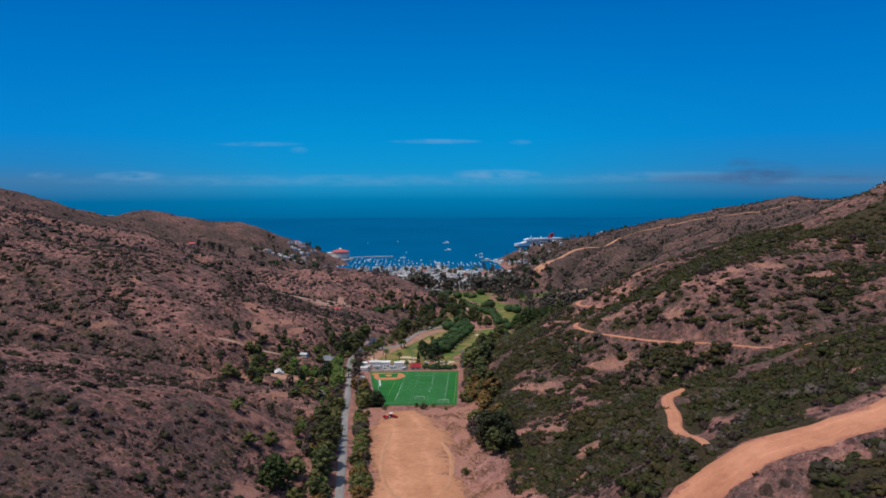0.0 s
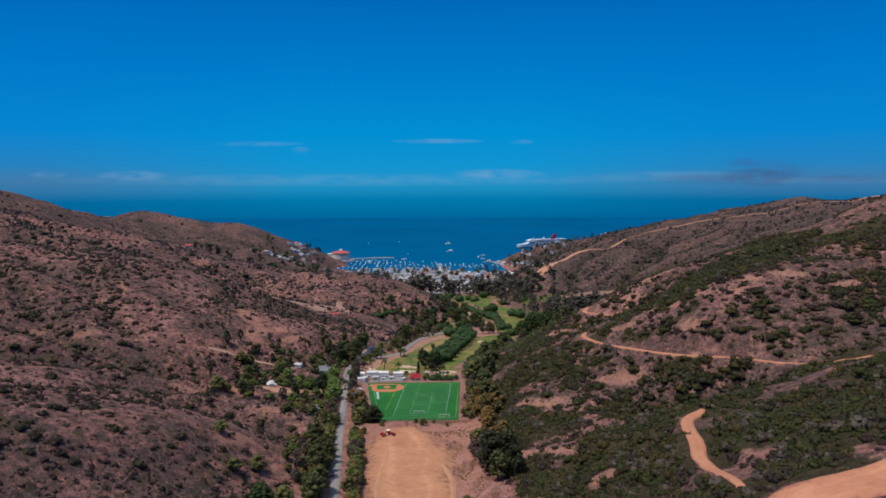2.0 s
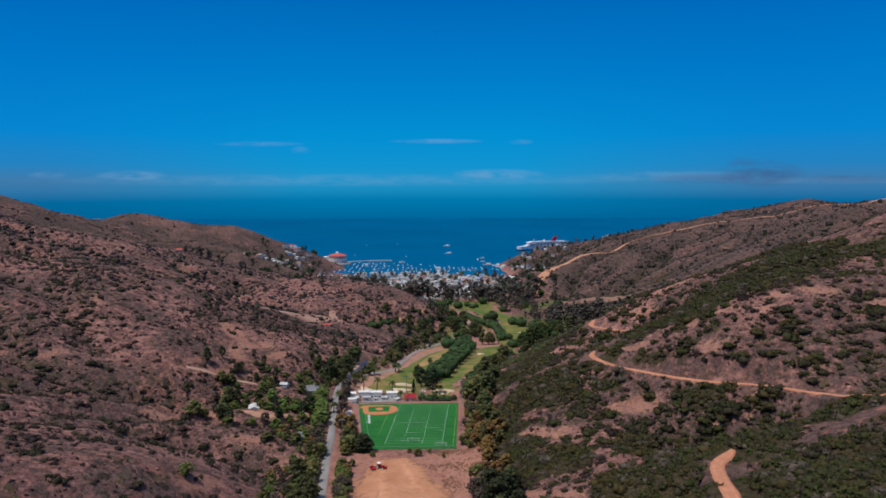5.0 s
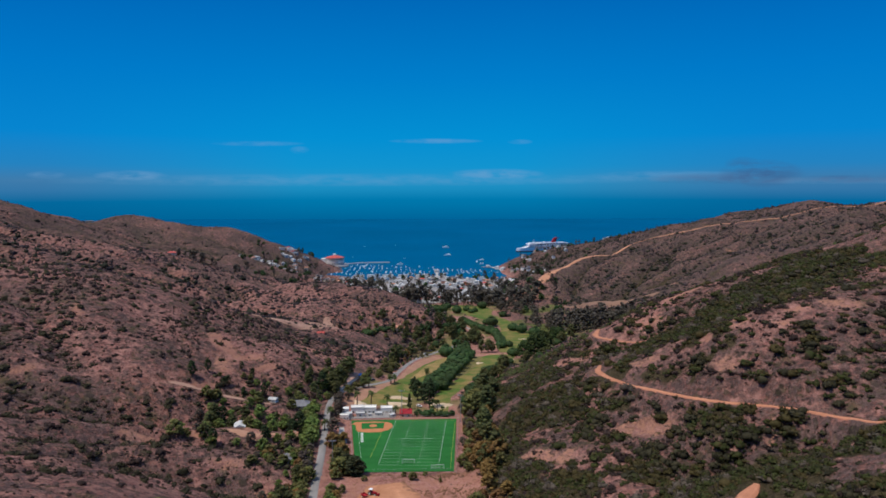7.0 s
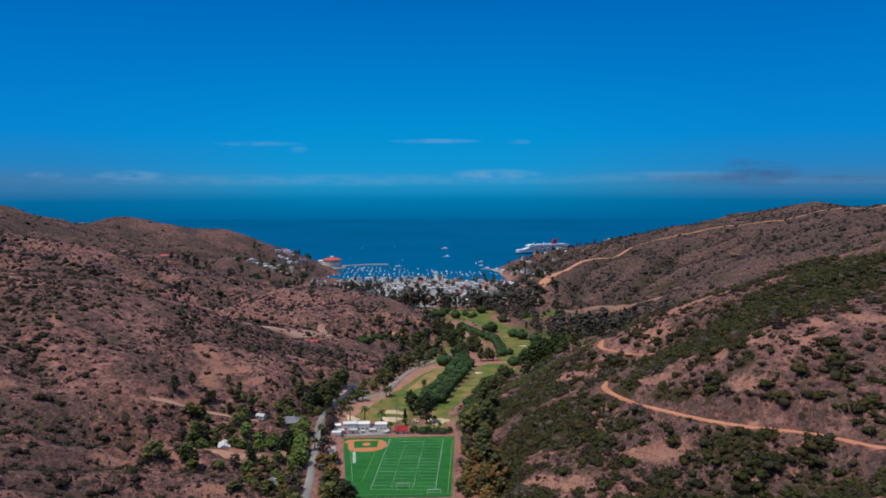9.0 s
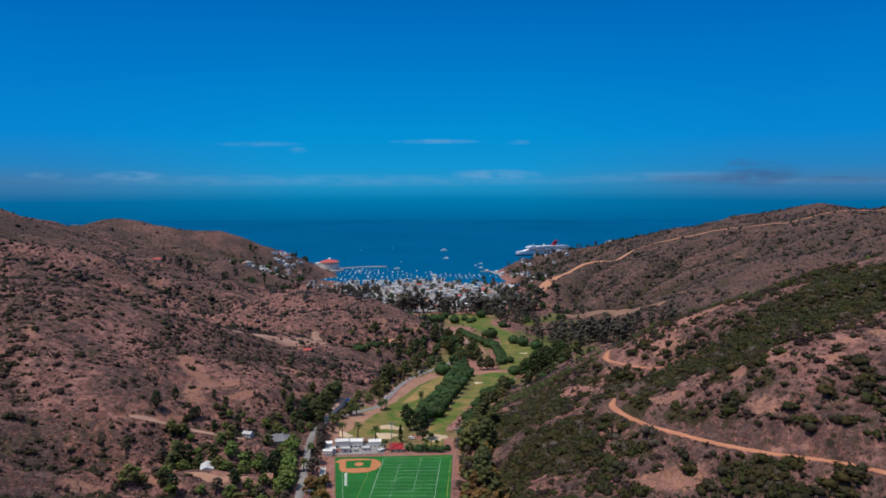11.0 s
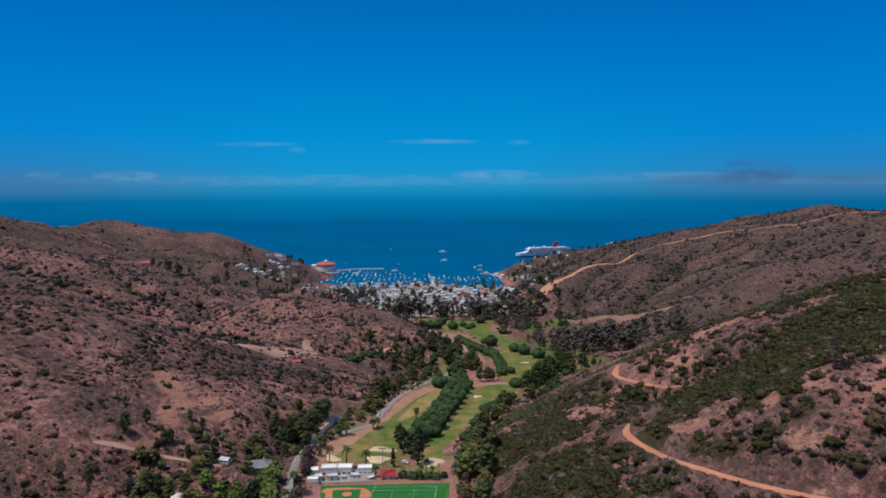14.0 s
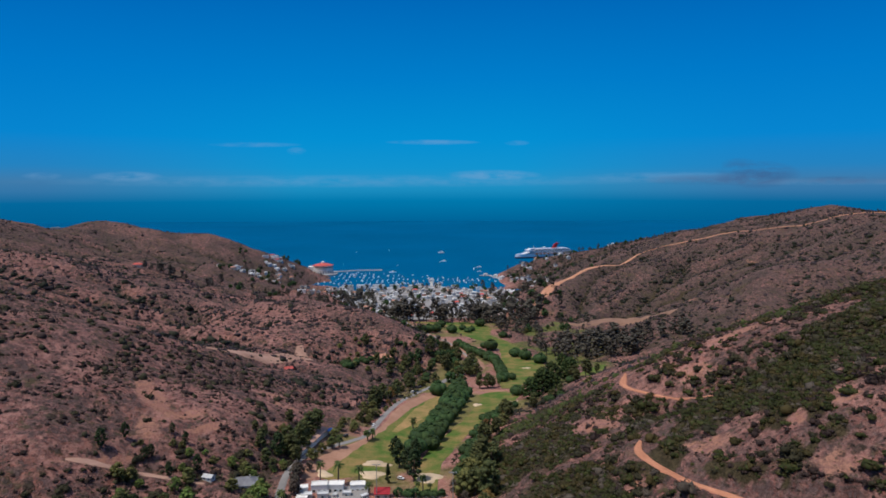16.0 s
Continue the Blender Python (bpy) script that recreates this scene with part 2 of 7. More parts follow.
def build_turf(add):
    pos = add("ShaderNodeTexCoord").outputs["Object"]
    fine, mid = noise_at(add, 1.5, 4.0, vector=pos), noise_at(add, 0.06, 3.0, vector=pos)
    col = ramp(add, maths(add, "ADD", maths(add, "MULTIPLY", fine, 0.4), maths(add, "MULTIPLY", mid, 0.6)), [(0.35, (0.012, 0.092, 0.018)), (0.65, (0.022, 0.148, 0.030))])
    axes = add("ShaderNodeSeparateXYZ", Vector=pos)
    along_pitch = maths(add, "ADD", axes.outputs[1], maths(add, "MULTIPLY", axes.outputs[0], 0.04))
    band = maths(add, "GREATER_THAN", maths(add, "FRACT", maths(add, "DIVIDE", along_pitch, 9.4)), 0.5)
    col = mixed(add, maths(add, "MULTIPLY", band, 0.22), col, (0.030, 0.150, 0.034))
    return add("ShaderNodeBsdfPrincipled", Base_Color=col, Roughness=0.9, Specular_IOR_Level=0.15, Normal=bumped(add, fine, 0.3, 0.04))


def build_fairway(add):
    pos = add("ShaderNodeTexCoord").outputs["Object"]
    fine, mid, big = noise_at(add, 0.9, 4.0, vector=pos), noise_at(add, 0.075, 5.0, 0.6, vector=pos), noise_at(add, 0.02, 3.0, vector=pos)
    green = ramp(add, fine, [(0.3, (0.050, 0.098, 0.018)), (0.7, (0.086, 0.140, 0.028))])
    dry = ramp(add, fine, [(0.3, (0.210, 0.150, 0.050)), (0.7, (0.300, 0.190, 0.085))])
    worn = maths(add, "MULTIPLY", maths(add, "SUBTRACT", maths(add, "ADD", maths(add, "MULTIPLY", mid, 0.6), maths(add, "MULTIPLY", big, 0.4)), 0.43), 5.0, True)
    return add("ShaderNodeBsdfPrincipled", Base_Color=mixed(add, worn, green, dry), Roughness=0.95, Specular_IOR_Level=0.1, Normal=bumped(add, fine, 0.4, 0.1))


def build_window(add):
    return add("ShaderNodeBsdfPrincipled", Base_Color=(0.02, 0.025, 0.03, 1), Roughness=0.12, Specular_IOR_Level=0.6)


def dirt_track(name, dark, light, verge, rut=0.4, scale=0.06):
    """Bare driven dirt: wheel-worn bands along it, edges that fray into the verge."""
    def build(add):
        edge = add_attr(add, "edge", "Fac")
        big, mid, fine = noise_at(add, scale, 5.0, 0.6), noise_at(add, 0.30, 5.0, 0.65), noise_at(add, 1.6, 4.0, 0.65)
        f = maths(add, "ADD", maths(add, "MULTIPLY", big, 0.5), maths(add, "ADD", maths(add, "MULTIPLY", mid, 0.3), maths(add, "MULTIPLY", fine, 0.2)))
        col = ramp(add, f, [(0.36, dark), (0.64, light)])
        band = maths(add, "SUBTRACT", 1.0, maths(add, "MULTIPLY", maths(add, "ABSOLUTE", maths(add, "SUBTRACT", edge, 0.38)), 7.0), True)
        col = mixed(add, maths(add, "MULTIPLY", band, maths(add, "MULTIPLY", maths(add, "SUBTRACT", mid, 0.30), 3.0 * rut, True)), col, [min(1.0, c * 1.3) for c in light])
        fray = maths(add, "ADD", edge, maths(add, "ADD", maths(add, "MULTIPLY", maths(add, "SUBTRACT", mid, 0.5), 1.5), maths(add, "MULTIPLY", maths(add, "SUBTRACT", big, 0.5), 1.0)))
        ground_col = mixed(add, fine, [c * 0.6 for c in verge], [c * 1.35 for c in verge])
        col = mixed(add, maths(add, "MULTIPLY", maths(add, "SUBTRACT", fray, 0.72), 4.0, True), col, ground_col)
        return add("ShaderNodeBsdfPrincipled", Base_Color=col, Roughness=0.95, Specular_IOR_Level=0.1, Normal=bumped(add, maths(add, "ADD", mid, maths(add, "MULTIPLY", fine, 0.5)), 0.6, 0.25))
    return material(name, build)


M_GROUND = material("hillside_soil", build_ground)
M_SEA = material("sea_water", build_water)
M_TURF = material("artificial_turf", build_turf)
M_FAIRWAY = material("fairway_grass", build_fairway)
M_GLASS = material("window_glass", build_window)
M_ASPHALT = surface("old_asphalt", (0.20, 0.187, 0.178), (0.30, 0.280, 0.268), 0.05, 0.8, 0.9, 0.2, 0.05)
M_TRAIL = dirt_track("trail_dirt", (0.35, 0.142, 0.082), (0.54, 0.252, 0.150), (0.320, 0.130, 0.088), 0.25)
M_FIREBREAK = dirt_track("firebreak_dirt", (0.38, 0.180, 0.108), (0.52, 0.272, 0.170), (0.320, 0.155, 0.110), 0.15)
M_LOT = dirt_track("lot_sand", (0.32, 0.138, 0.072), (0.53, 0.264, 0.152), (0.230, 0.112, 0.072), 0.35, 0.045)
M_TYRE = surface("packed_dust", (0.37, 0.176, 0.095), (0.50, 0.262, 0.148), 0.1, 0.9, 0.95, 0.3, 0.1)
M_PATH = surface("fairway_dust", (0.28, 0.142, 0.092), (0.40, 0.22, 0.148), 0.07, 0.6, 0.95, 0.4, 0.2)
M_MEADOW = surface("dry_meadow", (0.16, 0.088, 0.060), (0.25, 0.145, 0.098), 0.05, 0.5, 0.95, 0.5, 0.3)
M_STRAW = surface("straw_grass", (0.115, 0.125, 0.026), (0.36, 0.215, 0.090), 0.07, 0.4, 0.95, 0.4, 0.2)
M_SLIP = surface("pale_slip_face", (0.30, 0.165, 0.118), (0.44, 0.268, 0.200), 0.06, 0.4, 0.95, 0.6, 0.3)
M_SAND = surface("bunker_sand", (0.46, 0.34, 0.22), (0.60, 0.46, 0.31), 0.2, 2.0, 0.95, 0.3, 0.1)
M_INFIELD = surface("infield_clay", (0.42, 0.155, 0.065), (0.52, 0.21, 0.095), 0.2, 2.0, 0.95, 0.2, 0.05)
M_LINE = surface("white_line_paint", (0.42, 0.47, 0.42), (0.58, 0.64, 0.58), 0.5, 5.0, 0.8, 0.1, 0.02)
M_YELLOW = surface("yellow_line_paint", (0.42, 0.40, 0.05), (0.52, 0.48, 0.08), 0.5, 5.0, 0.8, 0.1, 0.02)
M_WHITE = surface("white_stucco", (0.62, 0.60, 0.56), (0.80, 0.78, 0.74), 0.15, 2.0, 0.85, 0.2, 0.03, spread=0.2)
M_CREAM = surface("cream_stucco", (0.50, 0.42, 0.32), (0.66, 0.57, 0.45), 0.15, 2.0, 0.85, 0.2, 0.03)
M_PINK = surface("terracotta_stucco", (0.42, 0.20, 0.13), (0.55, 0.30, 0.21), 0.15, 2.0, 0.85, 0.2, 0.03)
M_BLUEGREY = surface("blue_grey_board", (0.26, 0.32, 0.36), (0.38, 0.44, 0.48), 0.15, 2.0, 0.8, 0.2, 0.03)
M_ROOFGREY = surface("grey_shingle", (0.10, 0.10, 0.11), (0.19, 0.19, 0.20), 0.2, 3.0, 0.9, 0.4, 0.05, spread=0.5)
M_ROOFPALE = surface("pale_roof_felt", (0.40, 0.40, 0.40), (0.58, 0.58, 0.57), 0.2, 3.0, 0.9, 0.3, 0.05, spread=0.4)
M_ROOFRED = surface("red_roof_tile", (0.38, 0.066, 0.055), (0.54, 0.115, 0.095), 0.3, 3.0, 0.85, 0.4, 0.06)
M_ROOFTERRA = surface("terracotta_roof_tile", (0.34, 0.15, 0.095), (0.48, 0.24, 0.16), 0.3, 3.0, 0.85, 0.4, 0.06)
M_ROOFRUST = surface("rusty_sheet_roof", (0.36, 0.20, 0.15), (0.48, 0.30, 0.235), 0.2, 1.5, 0.8, 0.3, 0.05)
M_CONCRETE = surface("pale_concrete", (0.36, 0.34, 0.32), (0.50, 0.48, 0.45), 0.1, 1.5, 0.9, 0.3, 0.03)
M_BARK = surface("grey_bark", (0.085, 0.065, 0.05), (0.17, 0.135, 0.105), 1.0, 6.0, 0.95, 0.7, 0.08)
M_RED = surface("red_machine_paint", (0.24, 0.012, 0.02), (0.34, 0.022, 0.032), 1.0, 6.0, 0.7, 0.1, 0.01, spec=0.2)
M_DARK = surface("black_rubber", (0.015, 0.015, 0.016), (0.035, 0.033, 0.032), 1.0, 8.0, 0.9, 0.3, 0.02)
M_STEEL = surface("galvanised_steel", (0.32, 0.33, 0.34), (0.46, 0.47, 0.48), 1.0, 8.0, 0.5, 0.1, 0.01, metal=0.6)
M_HULL = surface("white_gelcoat", (0.70, 0.71, 0.72), (0.85, 0.86, 0.87), 0.5, 3.0, 0.35, 0.05, 0.01, spread=0.3, spec=0.5)
M_NAVY = surface("navy_hull_paint", (0.010, 0.022, 0.060), (0.020, 0.040, 0.095), 0.05, 1.0, 0.4, 0.1, 0.02, spec=0.5)
M_TARP = surface("blue_tarpaulin", (0.01, 0.10, 0.36), (0.02, 0.16, 0.50), 0.8, 5.0, 0.55, 0.4, 0.05)
M_CANVAS = surface("dark_car_paint", (0.03, 0.03, 0.035), (0.07, 0.07, 0.08), 1.0, 8.0, 0.3, 0.05, 0.01, spread=0.9, spec=0.5)
L_DARK = foliage("dark_round_leaves", [(0.0, (0.029, 0.057, 0.025)), (0.5, (0.057, 0.103, 0.035)), (1.0, (0.106, 0.169, 0.049))])
L_EUCA = foliage("gum_tree_leaves", [(0.0, (0.054, 0.064, 0.026)), (0.5, (0.108, 0.118, 0.044)), (1.0, (0.210, 0.202, 0.072))])
L_PINE = foliage("pine_needles", [(0.0, (0.025, 0.041, 0.019)), (0.5, (0.045, 0.069, 0.027)), (1.0, (0.088, 0.115, 0.043))])
L_LIME = foliage("bright_leaves", [(0.0, (0.084, 0.128, 0.036)), (0.5, (0.174, 0.234, 0.061)), (0.85, (0.291, 0.334, 0.084)), (1.0, (0.460, 0.395, 0.105))])
L_OLIVE = foliage("olive_leaves", [(0.0, (0.075, 0.081, 0.030)), (0.5, (0.153, 0.153, 0.052)), (1.0, (0.297, 0.263, 0.085))])
L_RUST = foliage("rusty_leaves", [(0.0, (0.119, 0.077, 0.030)), (0.5, (0.223, 0.132, 0.047)), (1.0, (0.338, 0.182, 0.068))])
L_GREY = foliage("dry_grey_twigs", [(0.0, (0.073, 0.057, 0.045)), (0.5, (0.130, 0.104, 0.080)), (1.0, (0.213, 0.170, 0.133))])
L_PALM = foliage("palm_fronds", [(0.0, (0.050, 0.070, 0.022)), (0.5, (0.090, 0.117, 0.035)), (1.0, (0.147, 0.165, 0.055))])
L_GUMDARK = foliage("blackish_gum_leaves", [(0.0, (0.022, 0.030, 0.016)), (0.5, (0.048, 0.055, 0.025)), (1.0, (0.106, 0.100, 0.045))])
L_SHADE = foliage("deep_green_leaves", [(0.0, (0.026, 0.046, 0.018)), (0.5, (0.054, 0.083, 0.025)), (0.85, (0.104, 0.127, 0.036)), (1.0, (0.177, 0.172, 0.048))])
L_WEEDS = foliage("dry_weeds", [(0.0, (0.182, 0.112, 0.061)), (0.5, (0.304, 0.182, 0.095)), (1.0, (0.466, 0.304, 0.151))], scale=2.0)
L_OLIVESCRUB = foliage("olive_chaparral", [(0.0, (0.040, 0.036, 0.013)), (0.4, (0.082, 0.070, 0.024)), (0.75, (0.118, 0.094, 0.034)), (1.0, (0.170, 0.128, 0.050))], scale=1.6)
L_FARGREEN = foliage("grey_green_scrub", [(0.0, (0.018, 0.020, 0.014)), (0.4, (0.031, 0.033, 0.022)), (0.75, (0.047, 0.049, 0.031)), (1.0, (0.072, 0.068, 0.045))], scale=0.9)
L_GUMFAR = foliage("dark_gum_leaves", [(0.0, (0.059, 0.053, 0.045)), (0.5, (0.111, 0.099, 0.078)), (1.0, (0.195, 0.163, 0.132))])
L_GREENSCRUB = foliage("green_chaparral", [(0.0, (0.029, 0.041, 0.013)), (0.35, (0.058, 0.085, 0.023)), (0.7, (0.101, 0.136, 0.034)), (1.0, (0.165, 0.186, 0.051))], scale=1.6,
                       drift=((0.38, (0.140, 0.104, 0.042)), (0.61, (0.130, 0.082, 0.062)), (0.52, (0.082, 0.098, 0.030))))
L_DUSKSCRUB = foliage("dusky_olive_scrub", [(0.0, (0.024, 0.022, 0.013)), (0.4, (0.048, 0.043, 0.024)), (0.75, (0.076, 0.066, 0.036)), (1.0, (0.118, 0.096, 0.054))], scale=1.4)
L_DRYSCRUB = foliage("dry_chaparral", [(0.0, (0.034, 0.023, 0.020)), (0.4, (0.058, 0.039, 0.033)), (0.75, (0.090, 0.060, 0.050)), (1.0, (0.150, 0.100, 0.082))], scale=0.9)
# distant haze is put into this colour: dry scrub shifted towards mauve grey
L_HAZESCRUB = foliage("haze_tinted_scrub", [(0.0, (0.028, 0.023, 0.026)), (0.4, (0.047, 0.037, 0.041)), (0.75, (0.076, 0.056, 0.060)), (1.0, (0.110, 0.080, 0.082))], scale=0.9)
# ---------------------------------------------------------------- land form
# Ridge, gully and foot lines of the canyon (x, y, z), from which the sheet of ground is spanned.
VALLEY = [(30, -250, 100), (10, 0, 88), (-8, 200, 76), (-8, 330, 69), (-8, 440, 64), (0, 470, 61), (0, 560, 60), (25, 620, 56),
          (45, 700, 50), (80, 800, 41), (105, 900, 34), (140, 1000, 28), (165, 1130, 22), (140, 1300, 14), (100, 1500, 9), (60, 1660, 5), (60, 1770, 3.5), (60, 1826, -1), (60, 1890, -12)]
WEST_FOOT = [(-90, 60, 96), (-68, 200, 82), (-58, 300, 74), (-52, 400, 68), (-48, 500, 64), (-45, 600, 61), (-18, 700, 55), (12, 800, 46),
             (46, 890, 39), (74, 960, 35), (76, 1020, 31), (54, 1120, 27), (10, 1260, 20), (-70, 1420, 13), (-130, 1580, 9), (-160, 1700, 5), (-178, 1800, 3)]
EAST_FOOT = [(80, 60, 104), (60, 200, 90), (54, 300, 82), (50, 400, 72), (46, 480, 65), (50, 560, 62), (76, 650, 58), (105, 740, 50),
             (150, 830, 43), (225, 900, 38), (255, 1000, 33), (285, 1130, 25), (245, 1300, 23), (215, 1420, 20), (215, 1560, 10), (235, 1700, 3), (262, 1800, 2)]
WEST_BENCH = [(-78, 470, 69), (-105, 515, 73), (-72, 554, 67), (-120, 480, 78), (-138, 545, 80), (-160, 515, 84), (-186, 510, 94)]
WEST_SPUR_A = [(-500, 120, 220), (-330, 210, 180), (-220, 250, 152), (-141, 279, 126), (-103, 334, 108), (-80, 370, 88)]
WEST_SPUR_B = [(-620, 820, 200), (-500, 760, 185), (-380, 690, 163), (-279, 640, 147), (-241, 608, 135), (-206, 562, 114), (-165, 548, 100), (-144, 552, 86)]
WEST_SPUR_C = [(-330, 800, 146), (-255, 740, 139), (-198, 695, 127), (-152, 650, 103), (-102, 633, 90), (-66, 625, 68)]
WEST_SPUR_D = [(-560, 1050, 172), (-405, 997, 142), (-330, 1060, 118), (-260, 1090, 99), (-185, 1125, 80), (-110, 1085, 87), (-39, 1020, 88), (2, 985, 74), (38, 960, 58), (60, 938, 44)]
WEST_FRONT = [(-230, 976, 87), (-111, 910, 75), (-79, 886, 64), (-56, 985, 76), (-30, 910, 56), (15, 905, 47)]
WEST_BACK = [(-70, 1190, 44), (-160, 1260, 48), (5, 1110, 38), (-250, 1230, 62)]
WEST_GULLY = [(-420, 800, 132), (-315, 880, 112), (-215, 860, 86), (-111, 880, 70), (-79, 850, 64), (-20, 800, 54)]
WEST_NEAR_GULLY = [(-330, 400, 138), (-273, 520, 121), (-225, 450, 108), (-159, 412, 97), (-110, 420, 80)]
WEST_RIDGE = [(-1300, 1250, 250), (-1000, 1380, 222), (-860, 1450, 216), (-770, 1480, 186), (-735, 1420, 168), (-640, 1330, 128), (-447, 1336, 106), (-330, 1280, 78), (-200, 1330, 44)]
WEST_SKYLINE = [(-980, 1650, 172), (-800, 1760, 143), (-695, 1846, 153), (-590, 1875, 134), (-447, 1897, 117), (-380, 1915, 86), (-330, 1940, 67), (-275, 1985, 32)]
WEST_TOWN = [(-596, 1636, 104), (-438, 1748, 84), (-325, 1640, 46), (-400, 1500, 68), (-250, 1560, 28), (-250, 1750, 22), (-215, 1850, 6), (-300, 1830, 46)]
EAST_SPUR_A = [(420, 160, 230), (300, 190, 186), (220, 215, 166), (150, 215, 150), (112, 205, 138), (82, 195, 124), (70, 210, 112)]
EAST_SPUR_B = [(300, 290, 168), (213, 330, 136), (137, 262, 131), (126, 311, 114), (88, 262, 104), (78, 320, 90)]
EAST_SPUR_C = [(560, 400, 250), (400, 430, 206), (294, 450, 171), (242, 441, 161), (190, 448, 146), (151, 458, 123), (124, 498, 109), (92, 503, 89), (68, 501, 75)]
EAST_GULLY = [(330, 370, 165), (214, 388, 130), (157, 388, 101), (139, 407, 95), (112, 386, 89), (80, 377, 80)]
EAST_GULLY_B = [(274, 520, 166), (215, 531, 143), (198, 560, 124), (163, 580, 104), (118, 560, 98), (86, 580, 78)]
EAST_SPUR_D = [(700, 560, 285), (560, 570, 258), (430, 590, 219), (343, 596, 181), (280, 602, 162), (219, 603, 141), (185, 608, 121), (154, 619, 105), (114, 600, 88)]
EAST_BACK = [(520, 760, 190), (360, 720, 140), (270, 740, 106), (200, 697, 99), (150, 720, 74), (240, 830, 58)]
EAST_SIDE = [(900, 900, 190), (700, 940, 130), (540, 1000, 88), (400, 1060, 48), (390, 1160, 40), (386, 1296, 36), (300, 1330, 26)]
EAST_FACE = [(900, 1150, 178), (600, 1129, 122), (507, 1107, 108), (700, 1330, 140), (494, 1453, 92), (615, 1440, 112), (470, 1330, 62), (330, 1400, 42)]
EAST_ROADRIDGE = [(1500, 1150, 240), (1200, 1250, 214), (1000, 1310, 199), (835, 1374, 186), (745, 1470, 160), (604, 1591, 130), (495, 1560, 98), (400, 1510, 72), (305, 1440, 51), (236, 1364, 28)]
EAST_PEAK = [(1350, 1700, 180), (1064, 1830, 172), (1016, 1763, 188), (935, 1990, 140), (800, 2010, 104), (690, 1980, 100)]
EAST_DIP = [(960, 1520, 170), (1070, 1590, 172), (900, 1620, 164), (850, 1760, 152), (770, 1750, 141), (1100, 1680, 172), (1000, 1640, 176)]
HEADLAND = [(575, 2085, 62), (468, 2080, 40), (332, 2050, 24), (305, 2068, 3), (420, 1880, 46), (330, 1830, 22), (274, 1930, 8), (310, 1960, 26), (560, 1800, 92), (400, 1690, 56), (300, 1600, 28)]
SEABED = [(-1400, 2350, -40), (-900, 2250, -25), (-500, 2140, -22), (-330, 2100, -12), (-150, 2050, -14), (0, 2000, -25), (180, 1950, -16), (290, 2120, -14),
          (450, 2200, -18), (800, 2250, -20), (1300, 2300, -30), (0, 2400, -45), (-60, 1920, -14), (-160, 1885, -7), (190, 1885, -8)]
RIM = [(-900, -250, 290), (-500, -250, 230), (-250, -200, 175), (250, -200, 190), (500, -250, 260), (900, -250, 330), (900, 300, 330), (1500, 700, 330), (-1000, 300, 290), (-1400, 800, 290)]
LINES = [VALLEY, WEST_FOOT, EAST_FOOT, WEST_BENCH, WEST_SPUR_A, WEST_SPUR_B, WEST_SPUR_C, WEST_SPUR_D, WEST_FRONT, WEST_BACK, WEST_GULLY, WEST_NEAR_GULLY, WEST_RIDGE, WEST_SKYLINE, WEST_TOWN,
         EAST_SPUR_A, EAST_SPUR_B, EAST_SPUR_C, EAST_GULLY, EAST_GULLY_B, EAST_SPUR_D, EAST_BACK, EAST_SIDE, EAST_FACE, EAST_ROADRIDGE, EAST_PEAK, EAST_DIP, HEADLAND, SEABED, RIM]
KNOTS = np.array([p for line in LINES for p in line], float)
SOFT = 22.0


def spans(a, b):
    return np.sqrt((a[:, None, 0] - b[None, :, 0]) ** 2 + (a[:, None, 1] - b[None, :, 1]) ** 2 + SOFT ** 2)


_n = len(KNOTS)
_A = np.zeros((_n + 1, _n + 1))
_A[:_n, :_n] = spans(KNOTS, KNOTS) - 1.2 * np.eye(_n)
_A[:_n, _n] = _A[_n, :_n] = 1
WEIGHTS = np.linalg.solve(_A, np.append(KNOTS[:, 2], 0))


def hash2(ix, iy, seed):
    h = (ix.astype(np.int64) * 374761393 + iy.astype(np.int64) * 668265263 + seed * 974711) & 0xFFFFFFFF
    h = ((h ^ (h >> 13)) * 1274126177) & 0xFFFFFFFF
    return ((h ^ (h >> 16)) & 0xFFFFFF) / float(0xFFFFFF)


def vnoise(x, y, seed=0):
    """Smooth value noise, 0 to 1, with cells one unit wide."""
    ix, iy = np.floor(x), np.floor(y)
    fx, fy = x - ix, y - iy
    fx, fy = fx * fx * fx * (fx * (fx * 6 - 15) + 10), fy * fy * fy * (fy * (fy * 6 - 15) + 10)
    a, b = hash2(ix, iy, seed), hash2(ix + 1, iy, seed)
    c, d = hash2(ix, iy + 1, seed), hash2(ix + 1, iy + 1, seed)
    return (a + (b - a) * fx) * (1 - fy) + (c + (d - c) * fx) * fy


def fractal(x, y, seed=0, octaves=4):
    total, amp, size = 0.0, 0.5, 0.0
    for k in range(octaves):
        total = total + amp * vnoise(x * 2 ** k + 17.3 * k, y * 2 ** k - 9.1 * k, seed + k)
        size += amp
        amp *= 0.5
    return total / size


def smooth(a, b, v):
    s = np.clip((v - a) / (b - a), 0, 1)
    return s * s * (3 - 2 * s)


def landform(x, y):
    """Height of the bare land form, without benches for roads and pitches."""
    pts = np.stack([np.ravel(x), np.ravel(y)], 1)
    out = np.empty(len(pts))
    for i in range(0, len(pts), 20000):
        out[i:i + 20000] = spans(pts[i:i + 20000], KNOTS) @ WEIGHTS[:-1] + WEIGHTS[-1]
    return out.reshape(np.shape(x))


